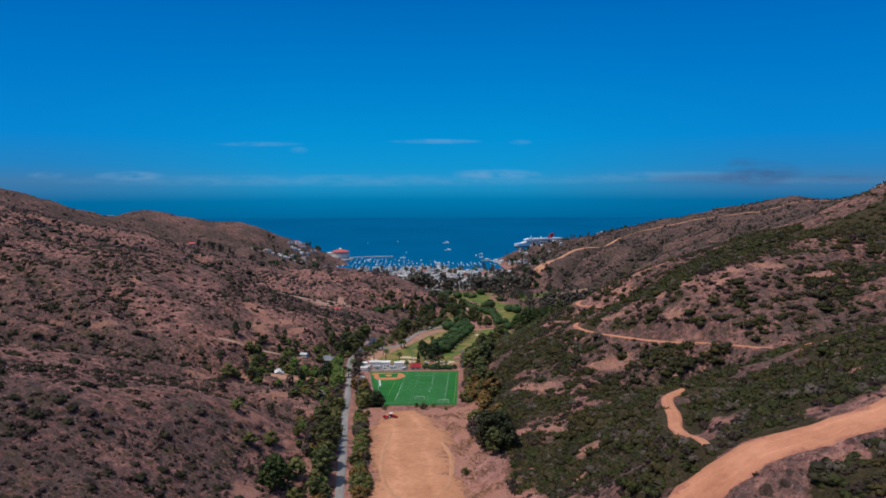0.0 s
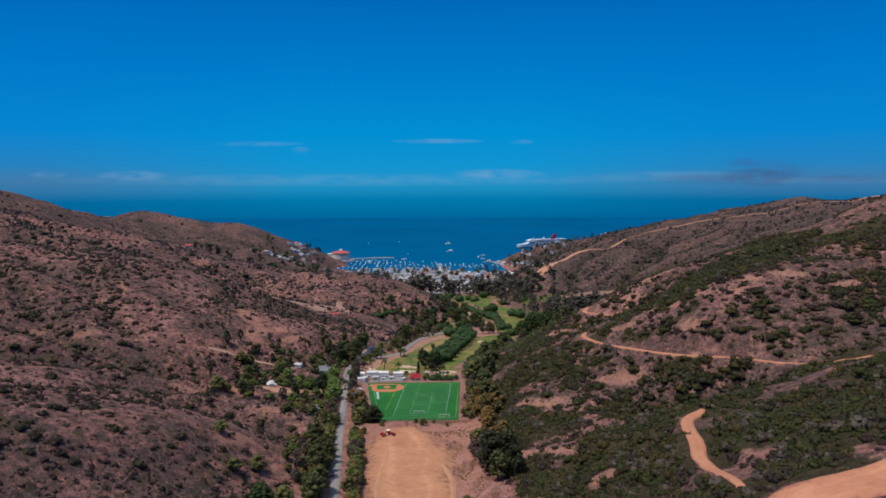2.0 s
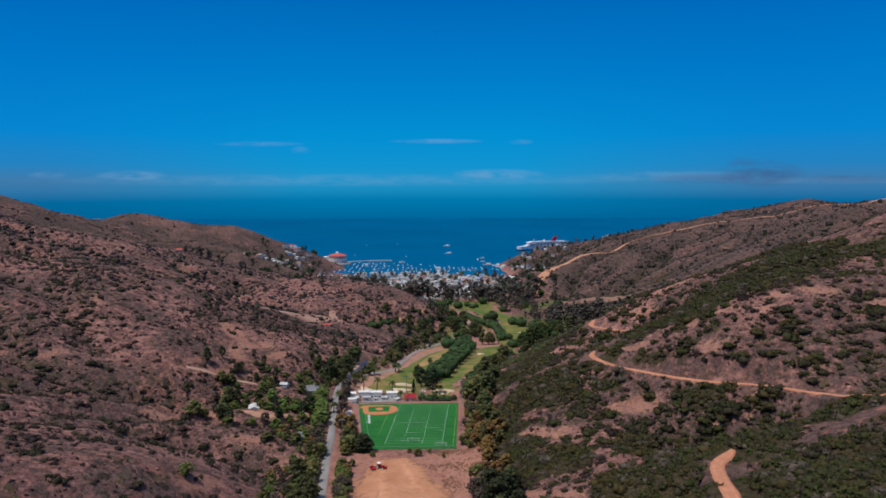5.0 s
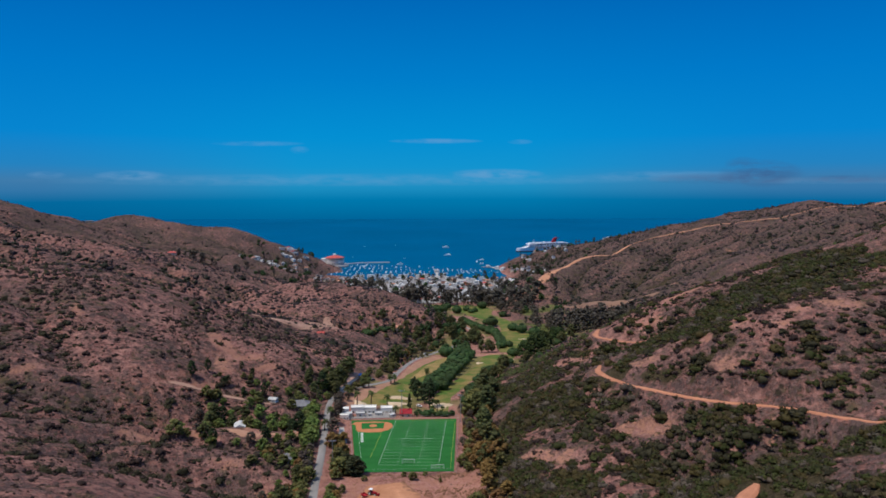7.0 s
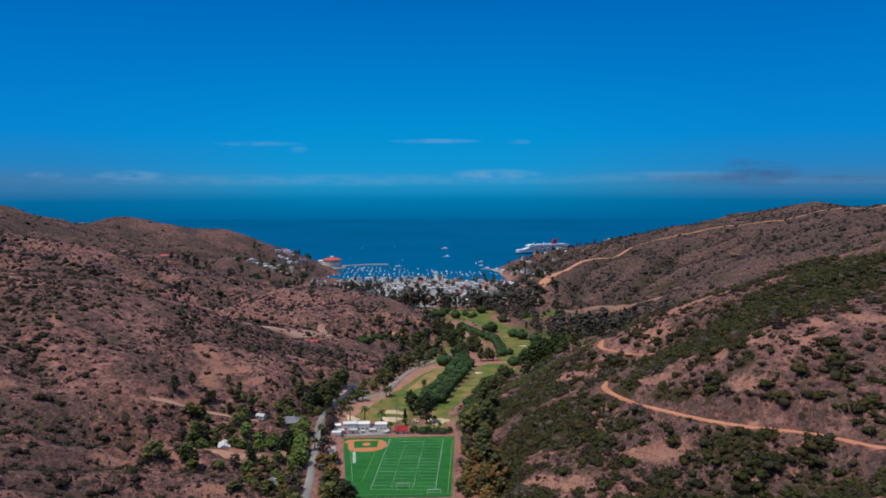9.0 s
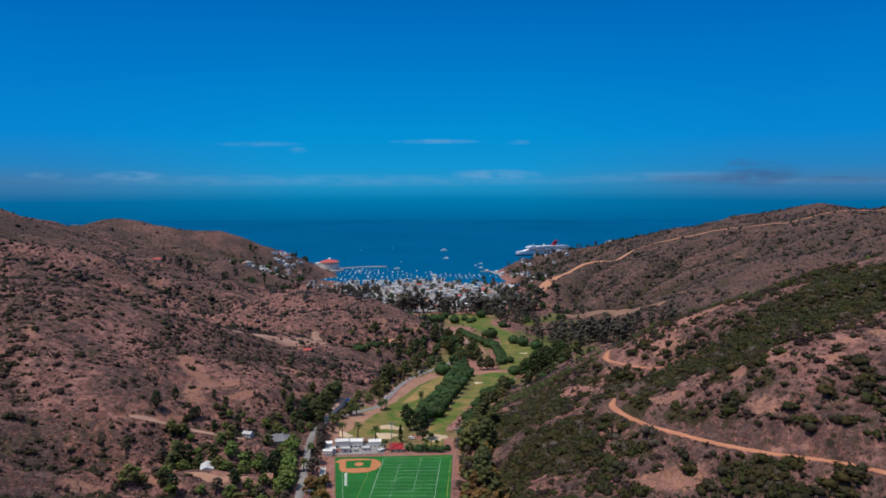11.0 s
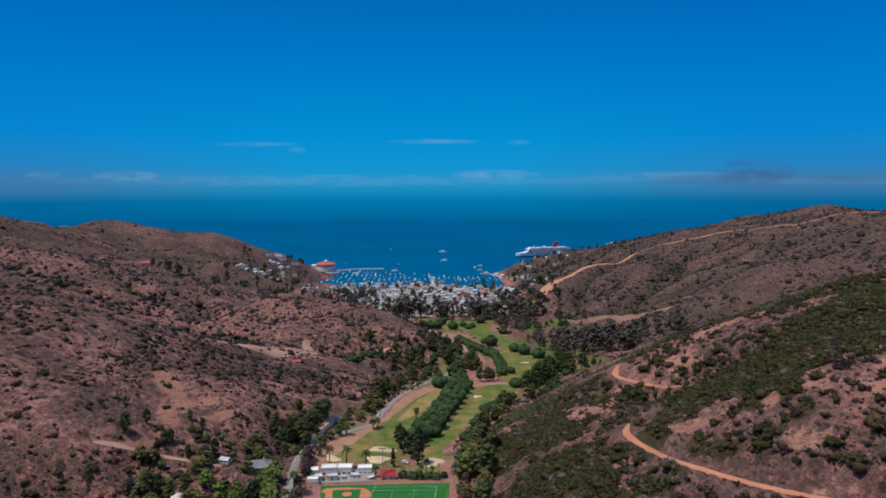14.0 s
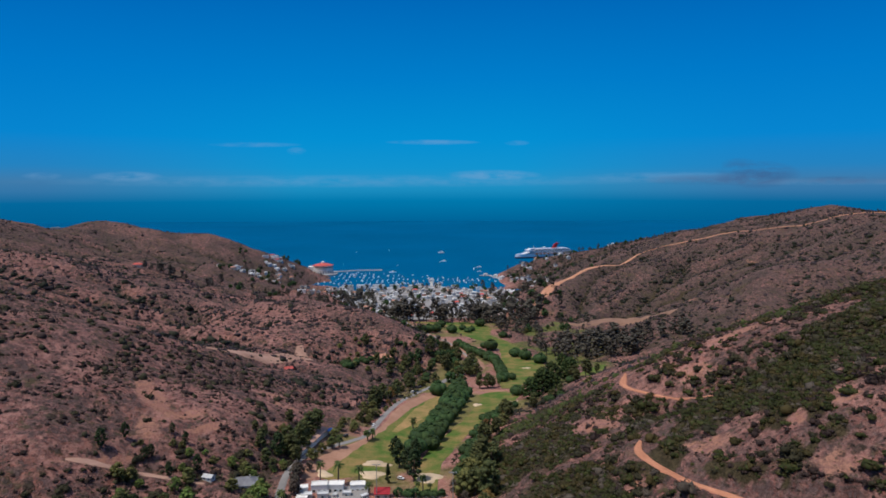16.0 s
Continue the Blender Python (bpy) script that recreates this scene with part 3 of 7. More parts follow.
def floor_mask(x, y):
    """1 on the flat bottom of the canyon and in the town, 0 on the slopes."""
    wf, ef = np.array(WEST_FOOT, float), np.array(EAST_FOOT, float)
    xa, xb = np.interp(y, wf[:, 1], wf[:, 0]), np.interp(y, ef[:, 1], ef[:, 0])
    return smooth(-25, 8, x - xa) * smooth(-25, 8, xb - x)


def relief(x, y):
    """Gullies and knolls on the slopes."""
    slope = 1 - floor_mask(x, y)
    gully = 1 - np.abs(2 * fractal(x / 95.0, y / 95.0, 5, 3) - 1)
    far = smooth(700, 1300, np.hypot(x, y))
    rough = fractal(x / 24.0, y / 24.0, 9, 3) - 0.5
    big = 1 - np.abs(2 * fractal(x / 230.0 + 3, y / 230.0, 21, 3) - 1)
    return slope * (-(4 + 3 * far) * (gully - 0.72) * 1.6 + 3.0 * rough - 8 * far * (big - 0.78))


def track(points, step=4.0):
    """Smooth curve through (x, y, half width) points."""
    p = np.array(points, float)
    p = np.vstack([2 * p[0] - p[1], p, 2 * p[-1] - p[-2]])
    out = []
    for i in range(1, len(p) - 2):
        n = max(2, int(np.hypot(*(p[i + 1] - p[i])[:2]) / step))
        for k in range(n):
            s = k / n
            out.append(0.5 * (2 * p[i] + (p[i + 1] - p[i - 1]) * s + (2 * p[i - 1] - 5 * p[i] + 4 * p[i + 1] - p[i + 2]) * s * s + (3 * p[i] - p[i - 1] - 3 * p[i + 1] + p[i + 2]) * s ** 3))
    out.append(p[-2])
    return np.array(out)


# Roads, trails and grass, as (x, y, half width) along their middle
ROAD = [(-24, 60, 2.6), (-29, 200, 2.6), (-35.6, 309, 2.6), (-38.2, 348, 2.6), (-45.5, 434, 2.6), (-48.5, 485, 2.6), (-52.5, 540, 2.6), (-55, 570, 2.6), (-55, 600, 2.6), (-47, 628, 2.7), (-24, 660, 2.7), (-14, 677, 2.7),
        (-4, 723, 2.7), (10.5, 779, 2.7), (31, 829, 2.7), (54, 873, 4), (77, 912, 6), (91, 950, 4), (92, 985, 2.4), (78, 1042, 2.2), (54, 1120, 2.2), (28, 1200, 2.2), (8, 1290, 2.7)]
TRAIL_RIDGE = [(232, 1345, 8), (240, 1366, 10), (266, 1418, 10.5), (297, 1468, 10), (330, 1497, 8), (362, 1508, 6.5), (398, 1514, 6), (434, 1524, 5), (462, 1538, 4), (500, 1556, 0.8), (545, 1556, 0.8), (572, 1548, 2.8), (604, 1544, 3.6), (645, 1540, 3.6), (684, 1520, 3.6), (706, 1478, 3.6), (738, 1449, 3.6), (790, 1416, 3.8), (840, 1382, 4), (905, 1350, 4), (1000, 1318, 4), (1200, 1260, 4)]
TRAIL_UPPER = [(168, 655, 1.0), (160, 634, 2.4), (156, 622, 2.6), (157, 611, 2.4), (164, 597, 2.2), (174, 578, 2.0), (184, 560, 1.6), (188, 545, 0.8)]
TRAIL_MIDDLE = [(130, 516, 1.0), (125.5, 506, 2.4), (125, 496, 2.8), (127, 483, 2.4), (133.5, 462, 2.2), (150, 436.5, 2.2), (170, 414.5, 2.2), (188, 396, 2.2), (199, 376, 2.2), (205, 355, 2.0), (212, 335, 1.8), (225, 320, 1.8), (250, 312, 1.8)]
TRAIL_LOWER = [(141, 337, 1.6), (136, 331, 3.0), (126, 319, 3.4), (120.5, 304, 3.4), (116, 286, 3.4), (109, 266, 3.4), (104.5, 249, 3.2), (100, 232, 3.0), (97, 218, 2.6), (95.5, 208, 1.6)]
DIRT_ROAD = [(40, 150, 8), (62, 174, 8.5), (81, 189, 8.5), (97, 191, 8.5), (117, 190, 8.5), (141, 189, 8), (175, 191, 8), (220, 197, 7), (300, 190, 7)]
LOT = [(-2, 240, 18), (2, 290, 24), (1, 320, 26), (-1, 350, 25), (-2, 380, 24), (-3, 405, 23), (-6, 428, 20), (-10, 446, 12)]
BENCH_TRACK = [(-160, 548, 1.0), (-150, 552, 3.4), (-140, 556, 3.4), (-122, 560, 2.0), (-108, 561.5, 1.4), (-94, 561, 0.8)]
YARD = [(-114, 508, 1.2), (-106, 508, 3.2), (-97, 505, 5), (-88, 507, 3.6), (-80, 511, 1.5)]
FAIRWAY_WEST = [(-34, 594, 3), (-27, 604, 9), (-14, 622, 15), (0, 655, 16), (10, 690, 14), (22, 730, 13), (36, 770, 12), (48, 800, 9), (55, 818, 4)]
FAIRWAY_EAST = [(30, 574, 4), (27, 592, 8), (31, 622, 8), (40, 652, 9), (52, 684, 9), (64, 712, 9), (78, 748, 11), (93, 778, 17), (99, 800, 19), (100, 815, 18), (102, 825, 8)]
FAIRWAY_NORTH = [(111, 838, 5), (117, 853, 11), (129, 884, 18), (142, 920, 23), (148, 955, 25), (148, 1005, 20), (148, 1060, 15), (140, 1105, 14), (120, 1150, 20), (114, 1190, 27), (116, 1235, 30), (104, 1268, 28), (64, 1282, 16), (24, 1280, 8)]
FAIRWAY_SIDE = [(196, 880, 4), (206, 892, 11), (218, 908, 12), (232, 926, 4)]
DUST_WEST = [(-44, 590, 3), (-38, 612, 8), (-22, 642, 7), (-8, 670, 6), (0, 700, 5), (9, 740, 5), (22, 778, 5), (40, 812, 7), (58, 838, 8), (70, 852, 3)]
DUST_NORTH = [(88, 905, 3), (95, 940, 7), (97, 975, 7), (90, 1012, 7), (74, 1052, 8), (64, 1085, 7), (50, 1140, 6), (38, 1170, 3)]
DUST_EAST = [(78, 838, 1.6), (90, 834, 2.2), (104, 829, 2.6), (118, 825, 2.6), (128, 818, 1.6)]
MEADOW = [(262, 1238, 6), (300, 1226, 22), (340, 1216, 26), (378, 1196, 22), (402, 1150, 12)]
FIELD = dict(tl=(-36.8, 559.0), tr=(38.3, 559.0), br=(31.0, 469.6), bl=(-26.5, 471.0), z=60.5)

AXIS_X = np.concatenate([np.arange(-1480, -700, 22), np.arange(-700, -348, 9), np.arange(-348, 372, 3.6), np.arange(372, 900, 6.5), np.arange(900, 1600, 20)])
AXIS_Y = np.concatenate([np.arange(-260, 130, 12), np.arange(130, 720, 3.6), np.arange(720, 1060, 4.5), np.arange(1060, 1640, 6.5), np.arange(1640, 2420, 12)])
GX, GY = np.meshgrid(AXIS_X, AXIS_Y)
GZ = landform(GX, GY) + relief(GX, GY)


def drainage():
    """Where rain would gather on the slopes: 0 on noses, 1 in the beds of gullies."""
    ny, nx = GX.shape
    low = GZ + 0.8 * fractal(GX / 9.0, GY / 9.0, 83, 3)
    best, to = np.zeros(GX.shape), np.full(GX.shape, -1)
    for dj in (-1, 0, 1):
        for di in (-1, 0, 1):
            if di or dj:
                a, b = slice(max(0, -dj), ny - max(0, dj)), slice(max(0, -di), nx - max(0, di))
                c, d = slice(max(0, dj), ny + min(0, dj)), slice(max(0, di), nx + min(0, di))
                fall = (low[a, b] - low[c, d]) / np.hypot(GX[a, b] - GX[c, d], GY[a, b] - GY[c, d])
                better = fall > best[a, b]
                best[a, b] = np.where(better, fall, best[a, b])
                ids = np.arange(ny)[c, None] * nx + np.arange(nx)[None, d]
                to[a, b] = np.where(better, ids, to[a, b])
    water = (np.gradient(AXIS_X)[None, :] * np.gradient(AXIS_Y)[:, None]).ravel().tolist()
    target = to.ravel().tolist()
    for i in np.argsort(-low.ravel()).tolist():
        if target[i] >= 0:
            water[target[i]] += water[i]
    bed = smooth(2.9, 4.2, np.log10(np.array(water)).reshape(ny, nx))
    for _ in range(2):
        p = np.pad(bed, 1, "edge")
        near = (p[:-2, 1:-1] + p[2:, 1:-1] + p[1:-1, :-2] + p[1:-1, 2:]) / 4
        bed = np.maximum(bed * 0.85, 0.35 * bed + 0.65 * near)
    return np.clip(bed * 1.25, 0, 1) * (1 - floor_mask(GX, GY))


BED = drainage()


def spread_out(field, rounds):
    for _ in range(rounds):
        p = np.pad(field, 1, "edge")
        field = 0.2 * (p[1:-1, 1:-1] + p[:-2, 1:-1] + p[2:, 1:-1] + p[1:-1, :-2] + p[1:-1, 2:])
    return field


# water has cut the slopes: a narrow bed in a wide trough, with rounded ribs left standing between
AWAY = smooth(600, 1000, np.hypot(GX, GY))
TROUGH = spread_out(BED, 14)
RIB = TROUGH - spread_out(TROUGH, 110)
GZ = GZ - BED * (2.0 + 3.0 * AWAY) - RIB * (26.0 + 12.0 * AWAY) * (1 - floor_mask(GX, GY))


def ground(x, y):
    """Height of the sheet of ground."""
    i = np.clip(np.searchsorted(AXIS_X, x) - 1, 0, len(AXIS_X) - 2)
    j = np.clip(np.searchsorted(AXIS_Y, y) - 1, 0, len(AXIS_Y) - 2)
    s = (x - AXIS_X[i]) / (AXIS_X[i + 1] - AXIS_X[i])
    t = (y - AXIS_Y[j]) / (AXIS_Y[j + 1] - AXIS_Y[j])
    return (GZ[j, i] * (1 - s) + GZ[j, i + 1] * s) * (1 - t) + (GZ[j + 1, i] * (1 - s) + GZ[j + 1, i + 1] * s) * t


def near_track(points, reach, cut=False):
    """Distance from the grid's points to a track, and the height of its bed there."""
    c = track(points, 3.0)
    bed = ground(c[:, 0], c[:, 1]) if cut else landform(c[:, 0], c[:, 1])
    k = np.ones(9) / 9
    bed = np.convolve(np.pad(bed, 4, "edge"), k, "valid")
    box = (GX > c[:, 0].min() - reach) & (GX < c[:, 0].max() + reach) & (GY > c[:, 1].min() - reach) & (GY < c[:, 1].max() + reach)
    d = np.hypot(GX[box][:, None] - c[None, :, 0], GY[box][:, None] - c[None, :, 1])
    i = d.argmin(1)
    return box, d[np.arange(len(i)), i] - c[i, 2], bed[i]


for road, shoulder in ((TRAIL_MIDDLE, 6), (TRAIL_UPPER, 6), (TRAIL_LOWER, 6), (DIRT_ROAD, 10), (TRAIL_RIDGE, 10), (BENCH_TRACK, 6), (YARD, 10), (ROAD, 8), (LOT, 8)):
    box, d, bed = near_track(road, 40, road is TRAIL_RIDGE)
    w = 1 - smooth(1.0, shoulder + 1.0, d)
    GZ[box] = GZ[box] * (1 - w) + bed * w
# level pitch
u = np.maximum(np.abs(GX - 2) - 39, np.abs(GY - 515) - 46)
w = 1 - smooth(2, 12, u)
GZ = GZ * (1 - w) + (FIELD["z"] - 0.35) * w


def blobs(x, y, spots):
    """Soft patches: (x, y, rx, ry, turn) each."""
    total = np.zeros(np.shape(x))
    edge = fractal(x / 14.0, y / 14.0, 31, 3) - 0.5
    for cx, cy, rx, ry, turn in spots:
        c, s = math.cos(radians(turn)), math.sin(radians(turn))
        a, b = ((x - cx) * c + (y - cy) * s) / rx, (-(x - cx) * s + (y - cy) * c) / ry
        total = np.maximum(total, 1 - smooth(0.75, 1.15, np.hypot(a, b) + edge * 0.8))
    return total


# bare cuts and slips of orange or pale soil on the slopes
BARE_WEST = [(-102, 478, 18, 6, 0), (-128, 470, 18, 6, 20), (-92, 452, 14, 6, 10), (-77, 500, 8, 12, 0), (-120, 494, 12, 5, 0), (-84, 528, 10, 6, 0), (-108, 532, 10, 6, 0), (-150, 470, 14, 4, 20), (-72, 430, 6, 16, 10), (-147, 630, 10, 30, 36), (-136, 596, 7, 13, 20), (-119, 624, 13, 5, 40), (-130, 820, 40, 12, 35), (-90, 878, 9, 18, 30), (-84, 850, 7, 20, 20), (-108, 612, 20, 4, 40), (-144, 560, 15, 4, 42), (-238, 516, 12, 5, 38), (-246, 604, 6, 11, 35), (-87, 348, 14, 5, 69),
             (-86, 319, 4, 4, 56), (-75, 286, 8, 6, 48), (-269, 512, 6, 4, 47), (-223, 558, 3, 8, 27), (-146, 506, 13, 8, 13), (-94, 507, 8, 12, 26), (-162, 542, 10, 2, 37), (-60, 640, 14, 6, 30), (-62, 650, 20, 14, 30), (-78, 690, 14, 6, 20), (-90, 705, 14, 5, 30)]
BARE_EAST = [(134, 429, 17, 7, -42), (80, 434, 18, 6, -46), (80, 296, 6, 5, -63), (71, 275, 4, 6, -53), (69, 362, 20, 5, -51), (175, 389, 3, 8, -43), (187, 304, 9, 4, -80), (162, 232, 3, 6, -77),
             (117, 239, 12, 3, -88), (119, 175, 7, 3, -30), (225, 608, 30, 7, -8), (133, 585, 16, 8, -61), (144, 482, 13, 5, -65), (114, 478, 6, 9, -55), (121, 436, 11, 6, -29), (74, 442, 8, 7, -38), (90, 430, 5, 6, -33), (219, 446, 9, 6, -44),
             (192, 456, 5, 5, -68), (206, 439, 7, 4, -30), (125, 568, 16, 12, -58), (153, 477, 9, 6, -55), (252, 598, 13, 6, -20), (194, 463, 5, 5, -67), (174, 433, 11, 5, -40), (190, 592, 12, 7, -52), (175, 461, 4, 5, -57), (197, 562, 12, 8, -87),
             (260, 1500, 8, 22, 0), (600, 1300, 6, 22, 30), (440, 1180, 8, 24, 0), (126, 545, 9, 5, 0), (240, 440, 14, 6, -30), (260, 415, 12, 7, -30)]
# closed stands of evergreen shrubs on the east spurs
THICKET_NEAR = [(130, 166, 24, 7, 0), (106, 160, 9, 6, 0), (170, 168, 30, 8, 0), (190, 330, 40, 22, 0), (150, 335, 26, 16, 0), (172, 360, 26, 12, 0), (215, 350, 26, 14, 0), (125, 335, 16, 14, 0), (85, 290, 36, 44, -20), (66, 279, 22, 24, 0), (136, 268, 36, 30, 0), (112, 208, 19, 12, 0), (150, 226, 40, 16, 0), (156, 405, 11, 9, -47), (80, 402, 16, 11, -45), (171, 255, 16, 22, 0), (158, 290, 30, 24, 0), (150, 214, 12, 8, 0),
                (83, 210, 16, 14, 0), (122, 456, 14, 6, -49), (90, 500, 26, 22, -60), (60, 440, 14, 50, 0), (103, 347, 22, 18, 0), (82, 322, 19, 22, 0), (60, 330, 12, 22, 0), (150, 362, 30, 14, 20), (200, 270, 26, 22, 0), (240, 290, 36, 26, 0), (120, 395, 13, 9, 0), (135, 214, 20, 10, 0), (148, 322, 18, 14, 0), (195, 345, 34, 16, 20)]
THICKET_WEST = [(-104, 644, 22, 28, 45), (-103, 735, 30, 20, 60), (-172, 575, 14, 16, 48), (-62, 742, 16, 28, 40), (-120, 733, 34, 20, 60), (-153, 270, 10, 7, 48), (-127, 272, 9, 5, 53), (-194, 500, 14, 7, 44), (-137, 520, 12, 9, 28), (-285, 936, 24, 12, 44), (-198, 591, 12, 7, 44), (-160, 700, 24, 10, 40)]
THICKET_FAR = [(179, 468, 16, 18, -60), (236, 500, 40, 32, 0), (287, 535, 36, 36, 0), (138, 493, 14, 10, -60), (150, 454, 12, 4, -56), (160, 412, 13, 4, -41), (124, 458, 12, 5, -47), (96, 481, 20, 18, -50), (213, 517, 34, 30, 0), (188, 494, 24, 18, 0),
               (164, 512, 22, 22, 0), (180, 444, 5, 5, 0), (167, 444, 8, 4, -46), (144, 464, 7, 5, -53), (112, 648, 44, 14, -18), (88, 575, 22, 40, 0), (252, 538, 34, 26, 0), (121, 484, 11, 7, -51), (160, 438, 8, 3, -44), (262, 458, 14, 8, 0), (290, 425, 14, 9, 0),
               (138, 540, 22, 8, 40), (290, 640, 60, 14, 0), (200, 660, 30, 12, 0), (350, 490, 50, 34, 0)]
OPEN_SLOPE = [(118, 430, 20, 9, -30), (200, 420, 32, 13, 0), (170, 428, 16, 7, -40), (240, 420, 36, 18, 0)]
BARE_SPOTS = BARE_WEST + BARE_EAST


def thicket(x, y):
    total, wild = np.zeros(np.shape(x)), 1.9 * (fractal(x / 21.0, y / 21.0, 91, 5) - 0.52)
    for cx, cy, rx, ry, turn in THICKET_NEAR + THICKET_FAR:
        c, s = math.cos(radians(turn)), math.sin(radians(turn))
        a, b = ((x - cx) * c + (y - cy) * s) / rx, (-(x - cx) * s + (y - cy) * c) / ry
        total = np.maximum(total, 1 - smooth(0.55, 1.35, np.hypot(a, b) + wild))
    return np.clip(total - 1.2 * blobs(x, y, BARE_EAST) - 0.85 * blobs(x, y, OPEN_SLOPE), 0, 1)


def build_terrain():
    ny, nx = GX.shape
    verts = np.stack([GX.ravel(), GY.ravel(), GZ.ravel()], 1)
    a = (np.arange(ny - 1)[:, None] * nx + np.arange(nx - 1)[None, :]).ravel()
    faces = np.stack([a, a + 1, a + nx + 1, a + nx], 1)
    me = bpy.data.meshes.new("ground")
    me.vertices.add(len(verts))
    me.vertices.foreach_set("co", verts.ravel())
    me.loops.add(faces.size)
    me.loops.foreach_set("vertex_index", faces.ravel())
    me.polygons.add(len(faces))
    me.polygons.foreach_set("loop_start", np.arange(0, faces.size, 4))
    me.polygons.foreach_set("use_smooth", np.ones(len(faces), bool))
    me.update(calc_edges=True)
    x, y = GX.ravel(), GY.ravel()
    flat = floor_mask(x, y)
    rgba = np.zeros((len(x), 4))
    rgba[:, 0] = np.clip(blobs(x, y, BARE_SPOTS) + flat * 0.8 * smooth(0.3, 0.55, fractal(x / 30, y / 30, 3, 3)) * (y < 1250) * (1 - 0.75 * smooth(95, 125, x) * smooth(820, 870, y)) + 0.9 * (1 - smooth(24, 40, np.abs(x - 4) + 14 * (fractal(x / 9, y / 9, 2, 3) - 0.5))) * smooth(200, 250, y) * (1 - smooth(440, 470, y)), 0, 1)
    rgba[:, 1] = flat * smooth(0.42, 0.62, fractal(x / 40, y / 40, 12, 3)) * smooth(560, 600, y) * (1 - smooth(1290, 1330, y)) * 0.7
    rgba[:, 2] = np.clip((0.34 + 0.52 * smooth(0.36, 0.62, fractal(x / 34, y / 34, 44, 5))) * (1 - flat), 0, 1.2)
    rgba[:, 2] = np.clip(rgba[:, 2] + 0.62 * smooth(220, 360, x) * smooth(900, 1100, y) + 0.4 * smooth(1150, 1400, y) * (x < -250), 0, 1.6)
    rgba[:, 2] += 0.75 * flat * smooth(140, 175, x) * smooth(820, 870, y) * (1 - smooth(1280, 1320, y))
    rgba[:, 2] *= 1 - 0.10 * smooth(130, 170, x) * smooth(390, 420, y) * (1 - smooth(640, 700, y))
    rgba[:, 2] += 0.10 * (1 - smooth(-70, -50, x)) * (1 - smooth(300, 400, y))
    rgba[:, 2] -= 0.14 * (x < -60) * smooth(320, 400, y) * (1 - smooth(480, 560, y))
    rgba[:, 2] = np.clip(rgba[:, 2] + 0.8 * BED.ravel(), 0, 1.6)
    rgba[:, 3] = np.maximum(thicket(x, y), (0.3 + 0.4 * smooth(600, 1000, np.hypot(x, y))) * BED.ravel())
    at = me.color_attributes.new("cover", "FLOAT_COLOR", "POINT")
    at.data.foreach_set("color", rgba.ravel())
    me.materials.append(M_GROUND)
    return tagged(new("ground", me), "dry reddish-brown canyon hillsides with sparse scrub", "ground", kind="structure")


def mesh_object(name, verts, faces, mat, parent=None, flat=True):
    me = bpy.data.meshes.new(name)
    me.from_pydata([tuple(v) for v in verts], [], [tuple(f) for f in faces])
    if mat:
        me.materials.append(mat)
    if not flat:
        me.polygons.foreach_set("use_smooth", np.ones(len(me.polygons), bool))
    me.update()
    ob = new(name, me)
    ob.parent = parent
    return ob


def ribbon(name, points, mat, label, category, lift=0.3, across=6, kind="structure", ragged=0.0):
    """A strip of surfacing draped on the ground."""
    c = track(points, 2.5 if len(points) < 12 or points[0][1] < 700 else 5.0)
    d = np.gradient(c[:, :2], axis=0)
    d /= np.maximum(np.hypot(d[:, 0], d[:, 1])[:, None], 1e-6)
    side = np.stack([d[:, 1], -d[:, 0]], 1)
    verts, faces, off = [], [], []
    for i, (p, s) in enumerate(zip(c, side)):
        for k in range(across + 1):
            f = 2 * k / across - 1
            hw = p[2] * (1 + ragged * (float(fractal(np.array(p[0] / 16.0 + 9 * (f > 0)), np.array(p[1] / 16.0), 77, 4)) - 0.5) * 2)
            q = p[:2] + s * f * hw
            z = float(ground(q[0], q[1]))
            edge = 0.12 if abs(f) > 0.99 else lift
            off.append(abs(f))
            verts.append((q[0], q[1], z + (edge - 0.35 if abs(f) > 0.99 else lift)))
        if i:
            for k in range(across):
                a = (i - 1) * (across + 1) + k
                faces.append((a, a + across + 1, a + across + 2, a + 1))
    faces = [f[::-1] for f in faces]
    ob = mesh_object(name, verts, faces, mat, flat=False)
    ob.data.attributes.new("edge", "FLOAT", "POINT").data.foreach_set("value", off)
    return tagged(ob, label, category, kind=kind)


build_terrain()
sea = mesh_object("sea", [(-9000, 1500, 0), (9000, 1500, 0), (9000, 5190, 0), (-9000, 5190, 0)], [(0, 1, 2, 3)], M_SEA)
tagged(sea, "deep blue open sea and calm harbour water", "water", kind="structure")
ribbon("road", ROAD, M_ASPHALT, "narrow grey asphalt road along the canyon floor", "road", 0.35)
ribbon("trail_1", TRAIL_RIDGE, M_FIREBREAK, "wide tan dirt firebreak road along the ridge", "dirt road", 1.1, ragged=0.25)
ribbon("trail_2", TRAIL_UPPER, M_TRAIL, "tan dirt trail crossing the scrub hillside", "trail", 0.4, ragged=0.2)
ribbon("trail_3", TRAIL_MIDDLE, M_TRAIL, "tan dirt track winding along the hillside", "trail", 0.4, ragged=0.2)
ribbon("trail_4", TRAIL_LOWER, M_TRAIL, "short curved tan dirt track in green chaparral", "trail", 0.4, ragged=0.2)
ribbon("trail_5", DIRT_ROAD, M_TRAIL, "broad graded tan dirt road on a spur", "dirt road", 0.4, 10, ragged=0.15)
ribbon("dirt_lot", LOT, M_LOT, "bare tan dirt lot with worn vehicle marks", "dirt lot", 0.3, 14, ragged=0.34)
